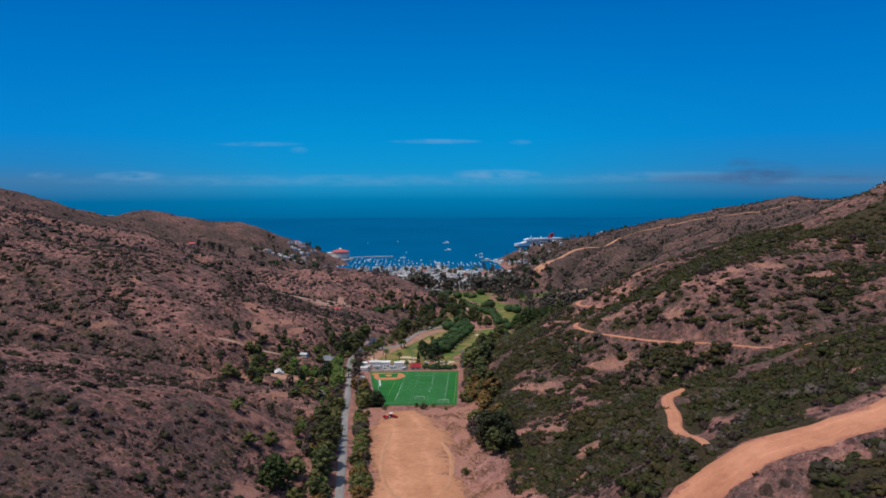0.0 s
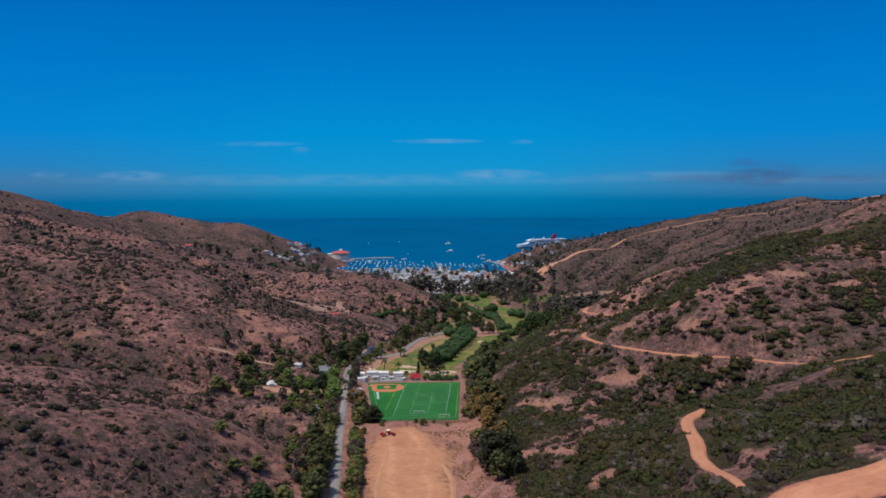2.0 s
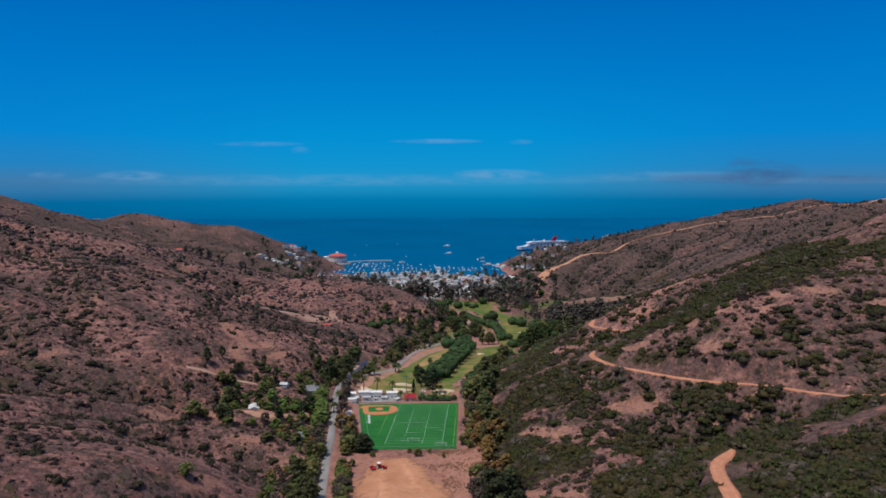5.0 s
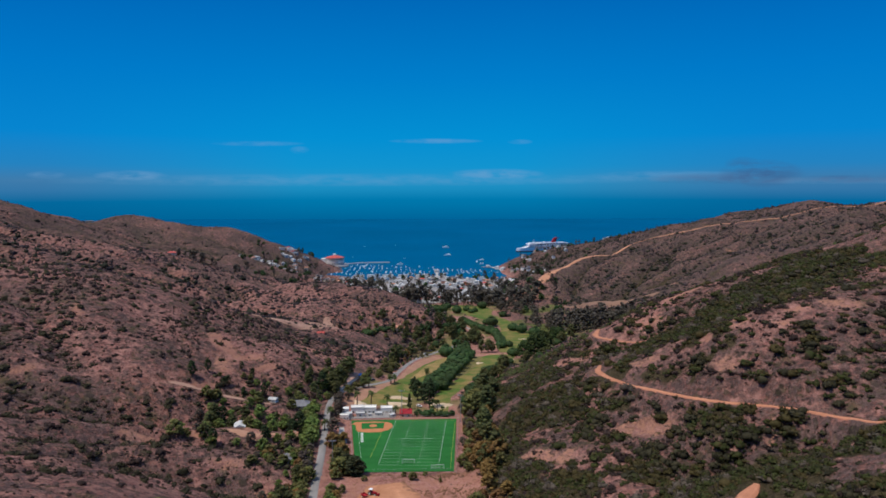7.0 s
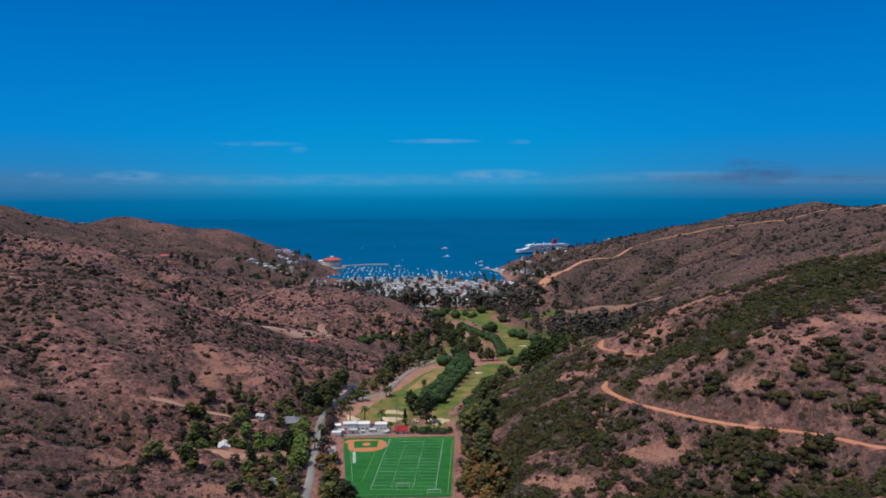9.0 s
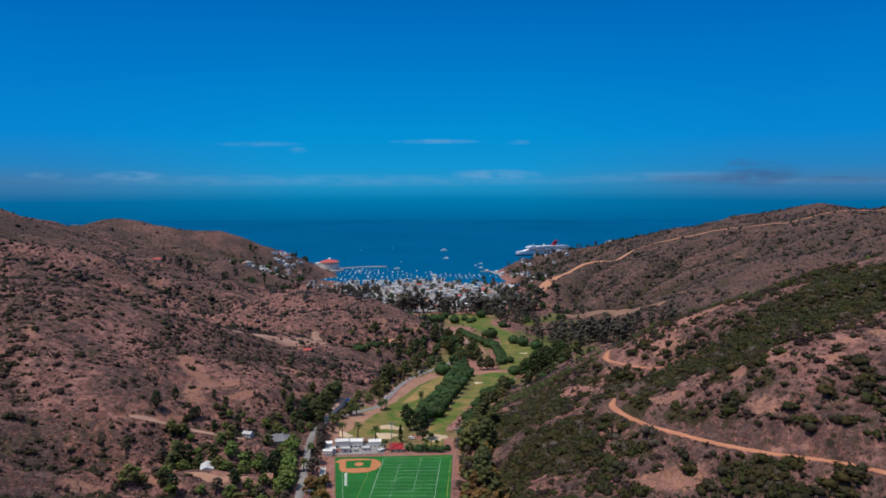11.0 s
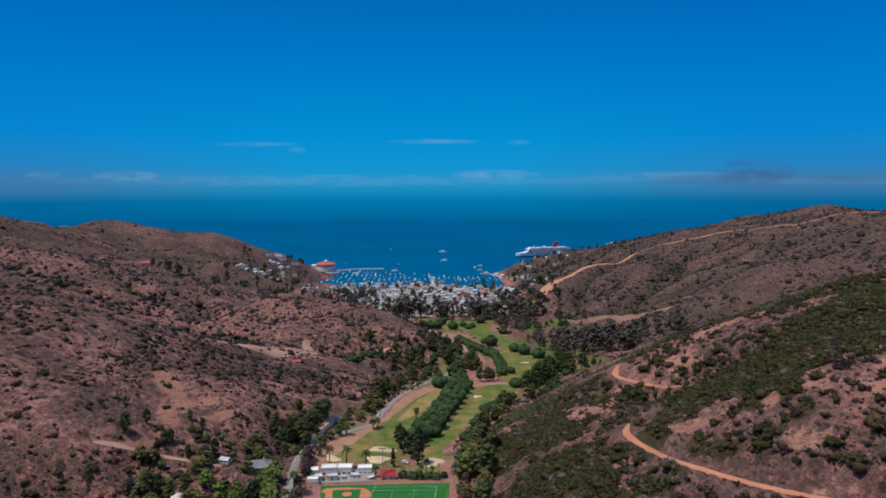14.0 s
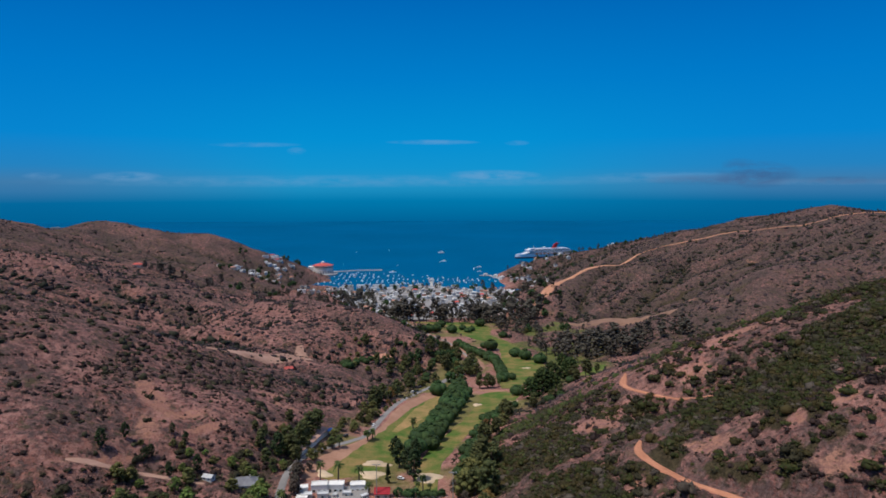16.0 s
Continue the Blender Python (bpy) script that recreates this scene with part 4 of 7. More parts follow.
ribbon("wheel_track", [(-14, 400, 1.2), (-17, 370, 1.8), (-17, 336, 2.0), (-10, 308, 1.8), (4, 300, 1.8), (15, 312, 1.8), (19, 335, 1.9), (20, 360, 1.8), (15, 382, 1.6), (4, 398, 1.4), (-8, 408, 1.0)], M_TYRE, "pale loop worn by wheels in the dirt lot", "wheel track", 0.42, 4, ragged=0.6)
ribbon("trail_6", BENCH_TRACK, M_SLIP, "pale dirt track above the houses", "trail", 0.4, ragged=0.6)
ribbon("yard", YARD, M_PATH, "bare dusty yard between houses", "yard", 0.3, ragged=0.3)
ribbon("trail_7", DUST_WEST, M_PATH, "dusty bare verge beside the fairway", "bare ground", 0.22, 8, ragged=0.35)
ribbon("trail_8", DUST_NORTH, M_PATH, "dusty bare ground beside the golf course", "bare ground", 0.22, 8, ragged=0.35)
ribbon("trail_9", DUST_EAST, M_PATH, "dusty cart path crossing the fairway", "path", 0.45, 6, ragged=0.3)
ribbon("meadow", MEADOW, M_MEADOW, "dry brown meadow below the hill", "meadow", 0.5, 8, ragged=0.3)
ribbon("pavement_town", [(100, 1335, 138), (72, 1420, 146), (42, 1560, 174), (36, 1640, 190), (34, 1720, 200), (32, 1796, 204)], M_ASPHALT, "grey streets and paved lots of the town", "pavement", 0.25, 40)
ribbon("slip_face", [(-161, 790, 2), (-150, 800, 6), (-135, 815, 9), (-118, 828, 13), (-104, 838, 14), (-96, 850, 8), (-92, 862, 3)], M_SLIP, "pale eroded bank on the hillside", "bare ground", 0.5, 12, ragged=0.4)
ribbon("slip_face", [(-97, 900, 3), (-93, 888, 6), (-87, 872, 7), (-82, 858, 5)], M_SLIP, "small pale eroded bank below the spur", "bare ground", 0.5, 8, ragged=0.5)
ribbon("fairway_1", FAIRWAY_WEST, M_FAIRWAY, "patchy green and straw-coloured golf fairway", "fairway", 0.32, 12, ragged=0.2)
ribbon("fairway_5", [(6, 690, 3), (15, 712, 6), (25, 742, 9), (37, 776, 9), (48, 806, 6), (54, 822, 3)], M_STRAW, "dry straw-coloured stretch of fairway", "fairway", 0.45, 8, ragged=0.35)
ribbon("fairway_2", FAIRWAY_EAST, M_FAIRWAY, "patchy green golf fairway beside a row of trees", "fairway", 0.32, 12, ragged=0.2)
ribbon("fairway_3", FAIRWAY_NORTH, M_FAIRWAY, "winding green golf fairway with scattered trees", "fairway", 0.32, 12, ragged=0.2)
ribbon("fairway_4", FAIRWAY_SIDE, M_FAIRWAY, "small bright green golf green in a side valley", "fairway", 0.4, 8, ragged=0.2)

# ---------------------------------------------------------------- plants
PHI = (1 + 5 ** 0.5) / 2
ICO_V = np.array([(-1, PHI, 0), (1, PHI, 0), (-1, -PHI, 0), (1, -PHI, 0), (0, -1, PHI), (0, 1, PHI), (0, -1, -PHI), (0, 1, -PHI), (PHI, 0, -1), (PHI, 0, 1), (-PHI, 0, -1), (-PHI, 0, 1)]) / math.sqrt(1 + PHI * PHI)
ICO_F = np.array([(0, 11, 5), (0, 5, 1), (0, 1, 7), (0, 7, 10), (0, 10, 11), (1, 5, 9), (5, 11, 4), (11, 10, 2), (10, 7, 6), (7, 1, 8), (3, 9, 4), (3, 4, 2), (3, 2, 6), (3, 6, 8), (3, 8, 9), (4, 9, 5), (2, 4, 11), (6, 2, 10), (8, 6, 7), (9, 8, 1)])


def finer(v, f):
    """Each triangle split in four, on the unit ball."""
    v, seen, out = [tuple(p) for p in v], {}, []

    def mid(a, b):
        k = (min(a, b), max(a, b))
        if k not in seen:
            p = np.array(v[a]) + np.array(v[b])
            seen[k] = len(v)
            v.append(tuple(p / np.linalg.norm(p)))
        return seen[k]

    for a, b, c in f:
        ab, bc, ca = mid(a, b), mid(b, c), mid(c, a)
        out += [(a, ab, ca), (b, bc, ab), (c, ca, bc), (ab, bc, ca)]
    return np.array(v), np.array(out)


BALL_V, BALL_F = finer(ICO_V, ICO_F)


def bush_shape(rng, lobes=6, sprays=40, spray=0.17):
    """One shrub, about one unit in radius: dark inner lobes under a loose skin of leaf sprays."""
    V, F, n = [], [], 0
    keep = np.array([t for t in ICO_F if ICO_V[t][:, 2].max() > -0.1])
    for k in range(lobes):
        p = ICO_V * (1 + rng.uniform(-0.30, 0.26, 12))[:, None]
        p[:, 2] = np.where(p[:, 2] < 0, p[:, 2] * 0.4 - 0.1, p[:, 2])
        if lobes > 1:
            a, out = rng.uniform(0, 6.28), rng.uniform(0.10, 0.72)
            size = rng.uniform(0.30, 0.58)
            c = np.array((math.cos(a) * out, math.sin(a) * out, 0.0))
            p = p * size + c
            p[:, 2] *= rng.uniform(0.75, 1.35)
        else:
            size, c = 0.82, np.zeros(3)
            p = p * size
            p[:, 0] *= rng.uniform(0.75, 1.25)
        V.append(p)
        F.append(keep + n)
        n += len(p)
        count = max(1, sprays // lobes)
        b, h = rng.uniform(0, 2 * np.pi, count), rng.uniform(-0.05, 1.0, count)
        r = np.sqrt(np.maximum(0, 1.0 - h * h)) * rng.uniform(0.9, 1.22, count)
        base = np.stack([r * np.cos(b), r * np.sin(b), h * rng.uniform(0.85, 1.2, count)], 1) * size + c
        tv = (base[:, None, :] + rng.normal(0, spray, (count, 3, 3))).reshape(-1, 3)
        V.append(tv)
        F.append(np.arange(3 * count).reshape(-1, 3) + n)
        n += 3 * count
    return np.vstack(V), np.vstack(F)


def scatter(name, spots, shapes, mat, label, category="shrub"):
    """All shrubs of one kind as one mesh. spots: x, y, z, radius, height, turn."""
    rng = np.random.default_rng(len(spots))
    which = rng.integers(0, len(shapes), len(spots))
    V, F, n = [], [], 0
    for k, (sv, sf) in enumerate(shapes):
        s = spots[which == k]
        if not len(s):
            continue
        c, sn = np.cos(s[:, 5]), np.sin(s[:, 5])
        x = (sv[None, :, 0] * c[:, None] - sv[None, :, 1] * sn[:, None]) * s[:, 3:4] + s[:, 0:1]
        y = (sv[None, :, 0] * sn[:, None] + sv[None, :, 1] * c[:, None]) * s[:, 3:4] + s[:, 1:2]
        z = sv[None, :, 2] * s[:, 4:5] + s[:, 2:3]
        V.append(np.stack([x, y, z], 2).reshape(-1, 3))
        F.append((sf[None] + (np.arange(len(s)) * len(sv))[:, None, None]).reshape(-1, 3) + n)
        n += len(s) * len(sv)
    V, F = np.vstack(V), np.vstack(F)
    me = bpy.data.meshes.new(name)
    me.vertices.add(len(V))
    me.vertices.foreach_set("co", V.ravel())
    me.loops.add(F.size)
    me.loops.foreach_set("vertex_index", F.ravel().astype(np.int32))
    me.polygons.add(len(F))
    me.polygons.foreach_set("loop_start", np.arange(0, F.size, 3))
    me.polygons.foreach_set("use_smooth", np.ones(len(F), bool))
    me.update(calc_edges=True)
    me.materials.append(mat)
    return tagged(new(name, me), label, category, kind="stuff")


# where scrub may stand: off the roads, the grass and the built ground
CLEAR = np.zeros(GX.shape)
for strip, grow in ((ROAD, 2), (TRAIL_RIDGE, 1), (TRAIL_UPPER, 4), (TRAIL_MIDDLE, 3.8), (TRAIL_LOWER, 2.5), (DIRT_ROAD, 1), (LOT, 2), (BENCH_TRACK, 1), (YARD, 2), (FAIRWAY_WEST, 2), (FAIRWAY_EAST, 2), (FAIRWAY_NORTH, 2),
                    (FAIRWAY_SIDE, 1), (DUST_WEST, 1), (DUST_NORTH, 1), (MEADOW, 0)):
    box, d, bed = near_track(strip, 20)
    CLEAR[box] = np.maximum(CLEAR[box], 1 - smooth(grow - 0.5, grow + 2.0, d))
CLEAR = np.maximum(CLEAR, 1 - smooth(1, 4, np.maximum(np.abs(GX - 2) - 38, np.abs(GY - 515) - 45)))
CLEAR = np.maximum(CLEAR, smooth(1290, 1320, GY) * floor_mask(GX, GY))
CLEAR = np.maximum(CLEAR, 1 - smooth(1.0, 3.0, GZ))
CLEAR = np.maximum(CLEAR, 0.85 * smooth(0.75, 1.0, floor_mask(GX, GY)) * (1 - 0.75 * smooth(38, 42, GX) * (GY < 640)))
# hollows hold more scrub than noses
_lap = np.zeros(GX.shape)
_s = landform(GX, GY)
for reach in (28.0,):
    _lap = (landform(GX + reach, GY) + landform(GX - reach, GY) + landform(GX, GY + reach) + landform(GX, GY - reach)) / 4 - _s
HOLLOW = np.clip(_lap / 5.0 + 1.3 * BED - 0.15, -1, 1)
BAREMASK = blobs(GX, GY, BARE_SPOTS)
THICK = thicket(GX, GY)
STAND = blobs(GX, GY, [(a, b, c * 1.1, d * 1.1, e) for a, b, c, d, e in THICKET_WEST]) * smooth(0.36, 0.56, fractal(GX / 13.0, GY / 13.0, 23, 3))


def on_grid(field, x, y):
    i = np.clip(np.searchsorted(AXIS_X, x) - 1, 0, len(AXIS_X) - 2)
    j = np.clip(np.searchsorted(AXIS_Y, y) - 1, 0, len(AXIS_Y) - 2)
    return field[j, i]


def green_share(x, y):
    """How much of the scrub is evergreen: much on the east spurs' shaded flanks, little in the west."""
    east = smooth(40, 130, x) * (1 - smooth(650, 900, y))
    return np.clip(0.10 + 0.12 * (x < -40) * (x > -125) * (y < 560) + east * 0.26 + 0.75 * on_grid(THICK, x, y) + 0.35 * on_grid(HOLLOW, x, y), 0.02, 0.95)


def sow(rng, count, x0, x1, y0, y1, thin):
    x, y = rng.uniform(x0, x1, count), rng.uniform(y0, y1, count)
    keep = rng.uniform(0, 1, count) < thin(x, y) * (1 - on_grid(CLEAR, x, y)) * (1 - 0.65 * on_grid(BAREMASK, x, y))
    return x[keep], y[keep]


def scrub_cover():
    rng = np.random.default_rng(11)
    fine = [bush_shape(rng, 5, 45, 0.17) for _ in range(9)]
    loose = [bush_shape(rng, 2, 16, 0.22) for _ in range(9)]
    coarse = [bush_shape(rng, 1, 4, 0.28) for _ in range(9)]

    def west(x, y):
        return np.clip(0.50 + 0.25 * (1 - smooth(380, 560, y)) + 1.1 * (fractal(x / 45, y / 45, 71, 4) - 0.45) * 2 + 0.6 * on_grid(HOLLOW, x, y) + 0.5 * on_grid(STAND, x, y), 0.05, 1)

    def stands(x, y):
        """Taller shrubs gather in stands along the gullies and on shaded flanks."""
        return np.clip(0.22 + 0.8 * smooth(0.48, 0.62, fractal(x / 26, y / 26, 63, 4)) + 0.5 * on_grid(HOLLOW, x, y) + 0.9 * on_grid(STAND, x, y), 0.12, 1)

    def east(x, y):
        return np.clip(0.40 + 0.14 * smooth(380, 420, y) + 0.9 * (fractal(x / 30, y / 30, 52, 4) - 0.46) * 2 + 0.4 * on_grid(HOLLOW, x, y) + 0.9 * on_grid(THICK, x, y), 0.08, 1)

    def far(x, y):
        return np.clip(0.52 + 1.0 * (fractal(x / 55, y / 55, 52, 4) - 0.46) * 2 + 0.9 * on_grid(HOLLOW, x, y), 0.08, 1)

    lots = []
    for count, box, thin, big in ((20000, (-420, -48, 215, 760), west, 0.95), (9000, (-420, -48, 215, 780), stands, 1.75), (22500, (44, 330, 140, 690), east, 1.15), (3500, (330, 560, 330, 690), east, 1.1), (4600, (100, 330, 385, 640), stands, 2.2)):
        x, y = sow(rng, count, *box, thin)
        lots.append((x, y, big))
    x, y = np.concatenate([a[0] for a in lots]), np.concatenate([a[1] for a in lots])
    big = np.concatenate([np.full(len(a[0]), a[2]) for a in lots])
    r = np.clip(rng.lognormal(0.05, 0.50, len(x)), 0.4, 3.4) * big
    thick = on_grid(THICK, x, y)
    green = rng.uniform(0, 1, len(x)) < green_share(x, y) + 0.35 * (big > 1.5)
    r = np.minimum(np.where(green, r * np.where(x > 0, 1.5, 1.15), r * 0.85), np.where(x > 0, 5.0, 4.2))
    r = np.where(thick > 0.5, np.maximum(r, rng.uniform(1.5, 3.0, len(x))), r)
    z, h, turn = ground(x, y) - 0.15, r * rng.uniform(0.60, 1.05, len(x)), rng.uniform(0, 6.28, len(x))
    spots = np.stack([x, y, z, r, h, turn], 1)
    close = ((y < 330) & (r > 1.25)) | ((y < 640) & (r > 2.4)) | ((y < 470) & (r > 1.9))
    middling = ~close & (r > 1.0) & (y < 560)
    small = ~close & ~middling
    dusk = green & ((x < 0) | (rng.uniform(0, 1, len(x)) < 0.45 - 0.3 * thick))
    pick = rng.uniform(0, 1, len(x)) < 0.10 + 0.5 * smooth(0.5, 0.62, fractal(x / 18, y / 18, 37, 3))
    olive = green & ~dusk & close & pick
    grey = close & (thick > 0.4) & (rng.uniform(0, 1, len(x)) < 0.10)
    dry, dusk, olive = ~green & ~grey, dusk & ~grey, olive & ~grey
    lush = green & ~dusk & ~olive & ~grey
    scatter("small_green_scrub", spots[lush & small], coarse, L_GREENSCRUB, "small dark green shrubs between taller chaparral")
    scatter("small_dusky_scrub", spots[dusk & small], coarse, L_DUSKSCRUB, "small dusky olive shrubs on reddish slopes")
    scatter("small_dry_scrub", spots[dry & small], coarse, L_DRYSCRUB, "small dry grey-brown shrubs on reddish soil")
    scatter("low_green_scrub", spots[lush & middling], loose, L_GREENSCRUB, "low loose green shrubs on canyon slopes")
    scatter("low_dusky_scrub", spots[dusk & middling], loose, L_DUSKSCRUB, "low dusky olive shrubs on canyon slopes")
    scatter("low_dry_scrub", spots[dry & middling], loose, L_DRYSCRUB, "low dry twiggy shrubs on reddish soil")
    scatter("olive_chaparral", spots[olive], fine, L_OLIVESCRUB, "yellowish olive chaparral shrubs on slopes")
    scatter("grey_chaparral", spots[grey], fine, L_GREY, "grey half-dead shrubs among green chaparral")
    scatter("green_chaparral", spots[lush & close], fine, L_GREENSCRUB, "dense dark green and olive chaparral shrubs on slopes")
    scatter("dusky_chaparral", spots[dusk & close], fine, L_DUSKSCRUB, "dark dusky shrubs scattered over reddish slopes")
    scatter("dry_chaparral", spots[dry & close], fine, L_DRYSCRUB, "dry grey-brown scrub scattered over reddish slopes")
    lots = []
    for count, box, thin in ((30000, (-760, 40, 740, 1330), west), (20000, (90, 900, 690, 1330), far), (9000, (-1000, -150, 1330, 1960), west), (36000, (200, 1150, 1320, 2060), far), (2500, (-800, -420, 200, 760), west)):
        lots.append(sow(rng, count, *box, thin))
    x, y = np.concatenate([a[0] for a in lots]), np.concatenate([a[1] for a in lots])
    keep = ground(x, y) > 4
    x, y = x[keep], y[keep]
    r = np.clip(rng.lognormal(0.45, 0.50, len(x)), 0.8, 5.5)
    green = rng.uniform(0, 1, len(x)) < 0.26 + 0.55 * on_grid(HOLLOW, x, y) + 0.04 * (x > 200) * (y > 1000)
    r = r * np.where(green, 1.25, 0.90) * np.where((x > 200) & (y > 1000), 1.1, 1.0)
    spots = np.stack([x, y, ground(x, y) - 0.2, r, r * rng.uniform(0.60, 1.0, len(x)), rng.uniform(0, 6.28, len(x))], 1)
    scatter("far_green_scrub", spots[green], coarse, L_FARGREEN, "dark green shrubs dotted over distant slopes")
    # haze over the far slopes is painted into these shrubs' mauve
    scatter("far_dry_scrub", spots[~green], coarse, L_HAZESCRUB, "dry brown shrubs dotted over distant slopes, tinted mauve for haze")


scrub_cover()


def weeds():
    """Dry weeds round the edges of the dirt lot."""
    rng = np.random.default_rng(29)
    x, y = rng.uniform(-27, 52, 26000), rng.uniform(255, 468, 26000)
    wild = fractal(x / 12, y / 12, 17, 4)
    open_lot = smooth(-3, 4, np.interp(y, [p[1] for p in LOT], [p[0] + p[2] for p in LOT]) - x)
    share = np.clip((wild - 0.46) * 3.2, 0, 0.9) * (1 - 0.93 * open_lot) + 0.4 * smooth(448, 460, y) * smooth(0.4, 0.5, wild)
    keep = rng.uniform(0, 1, len(x)) < share
    x, y = x[keep], y[keep]
    r = rng.uniform(0.18, 0.55, len(x))
    scatter("dry_weeds", np.stack([x, y, ground(x, y) + 0.1, r, r * rng.uniform(0.5, 1.0, len(x)), rng.uniform(0, 6.28, len(x))], 1), [bush_shape(rng, 1, 6, 0.26) for _ in range(6)], L_WEEDS, "dry brown weeds around the dirt lot")


weeds()


class Shape:
    """Collects the vertices and faces of one mesh."""

    def __init__(self):
        self.v, self.f = [], []

    def put(self, v, f):
        n = len(self.v)
        self.v += [tuple(p) for p in v]
        self.f += [tuple(int(i) + n for i in q) for q in f]
        return self

    def box(self, x0, x1, y0, y1, z0, z1):
        v = [(x0, y0, z0), (x1, y0, z0), (x1, y1, z0), (x0, y1, z0), (x0, y0, z1), (x1, y0, z1), (x1, y1, z1), (x0, y1, z1)]
        return self.put(v, [(3, 2, 1, 0), (4, 5, 6, 7), (0, 1, 5, 4), (1, 2, 6, 5), (2, 3, 7, 6), (3, 0, 4, 7)])

    def tube(self, a, b, ra, rb, n=7):
        """A tapered limb from a to b."""
        a, b = Vector(a), Vector(b)
        d = (b - a).normalized()
        s = d.orthogonal().normalized()
        t = d.cross(s)
        v = []
        for p, r in ((a, ra), (b, rb)):
            v += [p + (s * math.cos(2 * math.pi * k / n) + t * math.sin(2 * math.pi * k / n)) * r for k in range(n)]
        f = [(k, (k + 1) % n, n + (k + 1) % n, n + k) for k in range(n)] + [tuple(range(n))[::-1], tuple(range(n, 2 * n))]
        return self.put(v, f)

    def ring(self, profile, n=24, cap=True):
        """A turned shape: (radius, height) pairs from the bottom up."""
        v, f = [], []
        for r, z in profile:
            v += [(r * math.cos(2 * math.pi * k / n), r * math.sin(2 * math.pi * k / n), z) for k in range(n)]
        for i in range(len(profile) - 1):
            f += [(i * n + k, i * n + (k + 1) % n, (i + 1) * n + (k + 1) % n, (i + 1) * n + k) for k in range(n)]
        if cap:
            f += [tuple(range(n))[::-1], tuple(range((len(profile) - 1) * n, len(profile) * n))]
        return self.put(v, f)

    def clump(self, rng, c, r, squash=0.8, fine=False):
        v, f = (BALL_V, BALL_F) if fine else (ICO_V, ICO_F)
        v = v * (1 + rng.uniform(-0.42, 0.36, len(v)))[:, None] * np.array((r, r, r * squash))
        return self.put(v + np.array(c), f)

    def leaves(self, rng, c, r, count, size):
        """Loose leaf sprays round a clump."""
        for _ in range(count):
            d = rng.normal(0, 1, 3)
            d /= np.linalg.norm(d)
            p = np.array(c) + d * r * rng.uniform(0.85, 1.25)
            q = p + rng.normal(0, size, (3, 3))
            self.put(q, [(0, 1, 2)])
        return self


def part(name, shape, mat, parent, label="", flat=True):
    ob = mesh_object(name, shape.v, shape.f, mat, parent, flat)
    if label:
        ob["label"] = label
    return ob


def thing(name, label, category, group="", m=None):
    ob = new(name)
    ob.empty_display_size = 1
    if m is not None:
        ob.matrix_basis = m
    return tagged(ob, label, category, group)


class Kind:
    """A thing built once and then set down again and again."""

    def __init__(self, build):
        self.build, self.first = build, None

    def at(self, x, y, turn=0.0, size=1.0, z=None, stretch=1.0, sink=0.1, label="", group=""):
        z = float(ground(x, y)) - sink if z is None else z
        m = pose(x, y, z, 0, 0, turn) @ Matrix.Diagonal((size, size, size * stretch, 1))
        if self.first is None:
            ob = self.first = self.build()
            ob.matrix_basis = m
        else:
            ob = copy_thing(self.first, Matrix.Identity(4))
            ob.matrix_basis = m
        return tagged(ob, label, "", group)


def crown_tree(name, label, leaf, seed, height, width, trunk, clumps, clump_r, envelope, leaves=3, group="", squash=0.75, cores=0):
    """A broad-leaved tree: tapered trunk, limbs, and a crown of many clumps inside an envelope (height share -> width share)."""
    def build():
        rng = np.random.default_rng(seed)
        ob = thing(name, label, "tree", group)
        wood, crown = Shape(), Shape()
        top = height * trunk
        wood.tube((0, 0, -0.6), (rng.normal(0, 0.15), rng.normal(0, 0.15), top), width * 0.055, width * 0.038)
        wood.tube((0, 0, top), (rng.normal(0, 0.3), rng.normal(0, 0.3), height * 0.8), width * 0.038, width * 0.012)
        for k in range(7 if clumps > 40 else 0):
            a, s = 2 * math.pi * (k + rng.uniform(-0.3, 0.3)) / 7, rng.uniform(0.45, 0.8)
            wood.tube((0, 0, top * rng.uniform(0.8, 1.2)), (math.cos(a) * width * 0.36 * s * 1.3, math.sin(a) * width * 0.36 * s * 1.3, height * rng.uniform(trunk + 0.12, 0.8)), width * 0.024, width * 0.008, 5)
        for k in range(cores):
            a, q = 2 * math.pi * k / max(cores - 1, 1), (0.24 if k else 0.0) * width
            v = BALL_V * (1 + rng.uniform(-0.10, 0.10, len(BALL_V)))[:, None] * np.array((0.27 * width, 0.27 * width, 0.40 * height))
            crown.put(v + np.array((math.cos(a) * q, math.sin(a) * q, height * (0.5 if k else 0.56))), BALL_F)
        for k in range(clumps):
            h = rng.uniform(0, 1) ** 0.85
            w = np.interp(h, [e[0] for e in envelope], [e[1] for e in envelope]) * width / 2
            a, q = rng.uniform(0, 2 * math.pi), math.sqrt(rng.uniform(0.12, 1))
            c = (math.cos(a) * w * q, math.sin(a) * w * q, top * 0.9 + h * (height - top * 0.9))
            r = clump_r * width * rng.uniform(0.55, 1.3)
            crown.clump(rng, c, r, squash)
            crown.leaves(rng, c, r, leaves, r * 0.36)
        part("trunk", wood, M_BARK, ob)
        part("crown", crown, leaf, ob, flat=False)
        return ob
    return Kind(build)


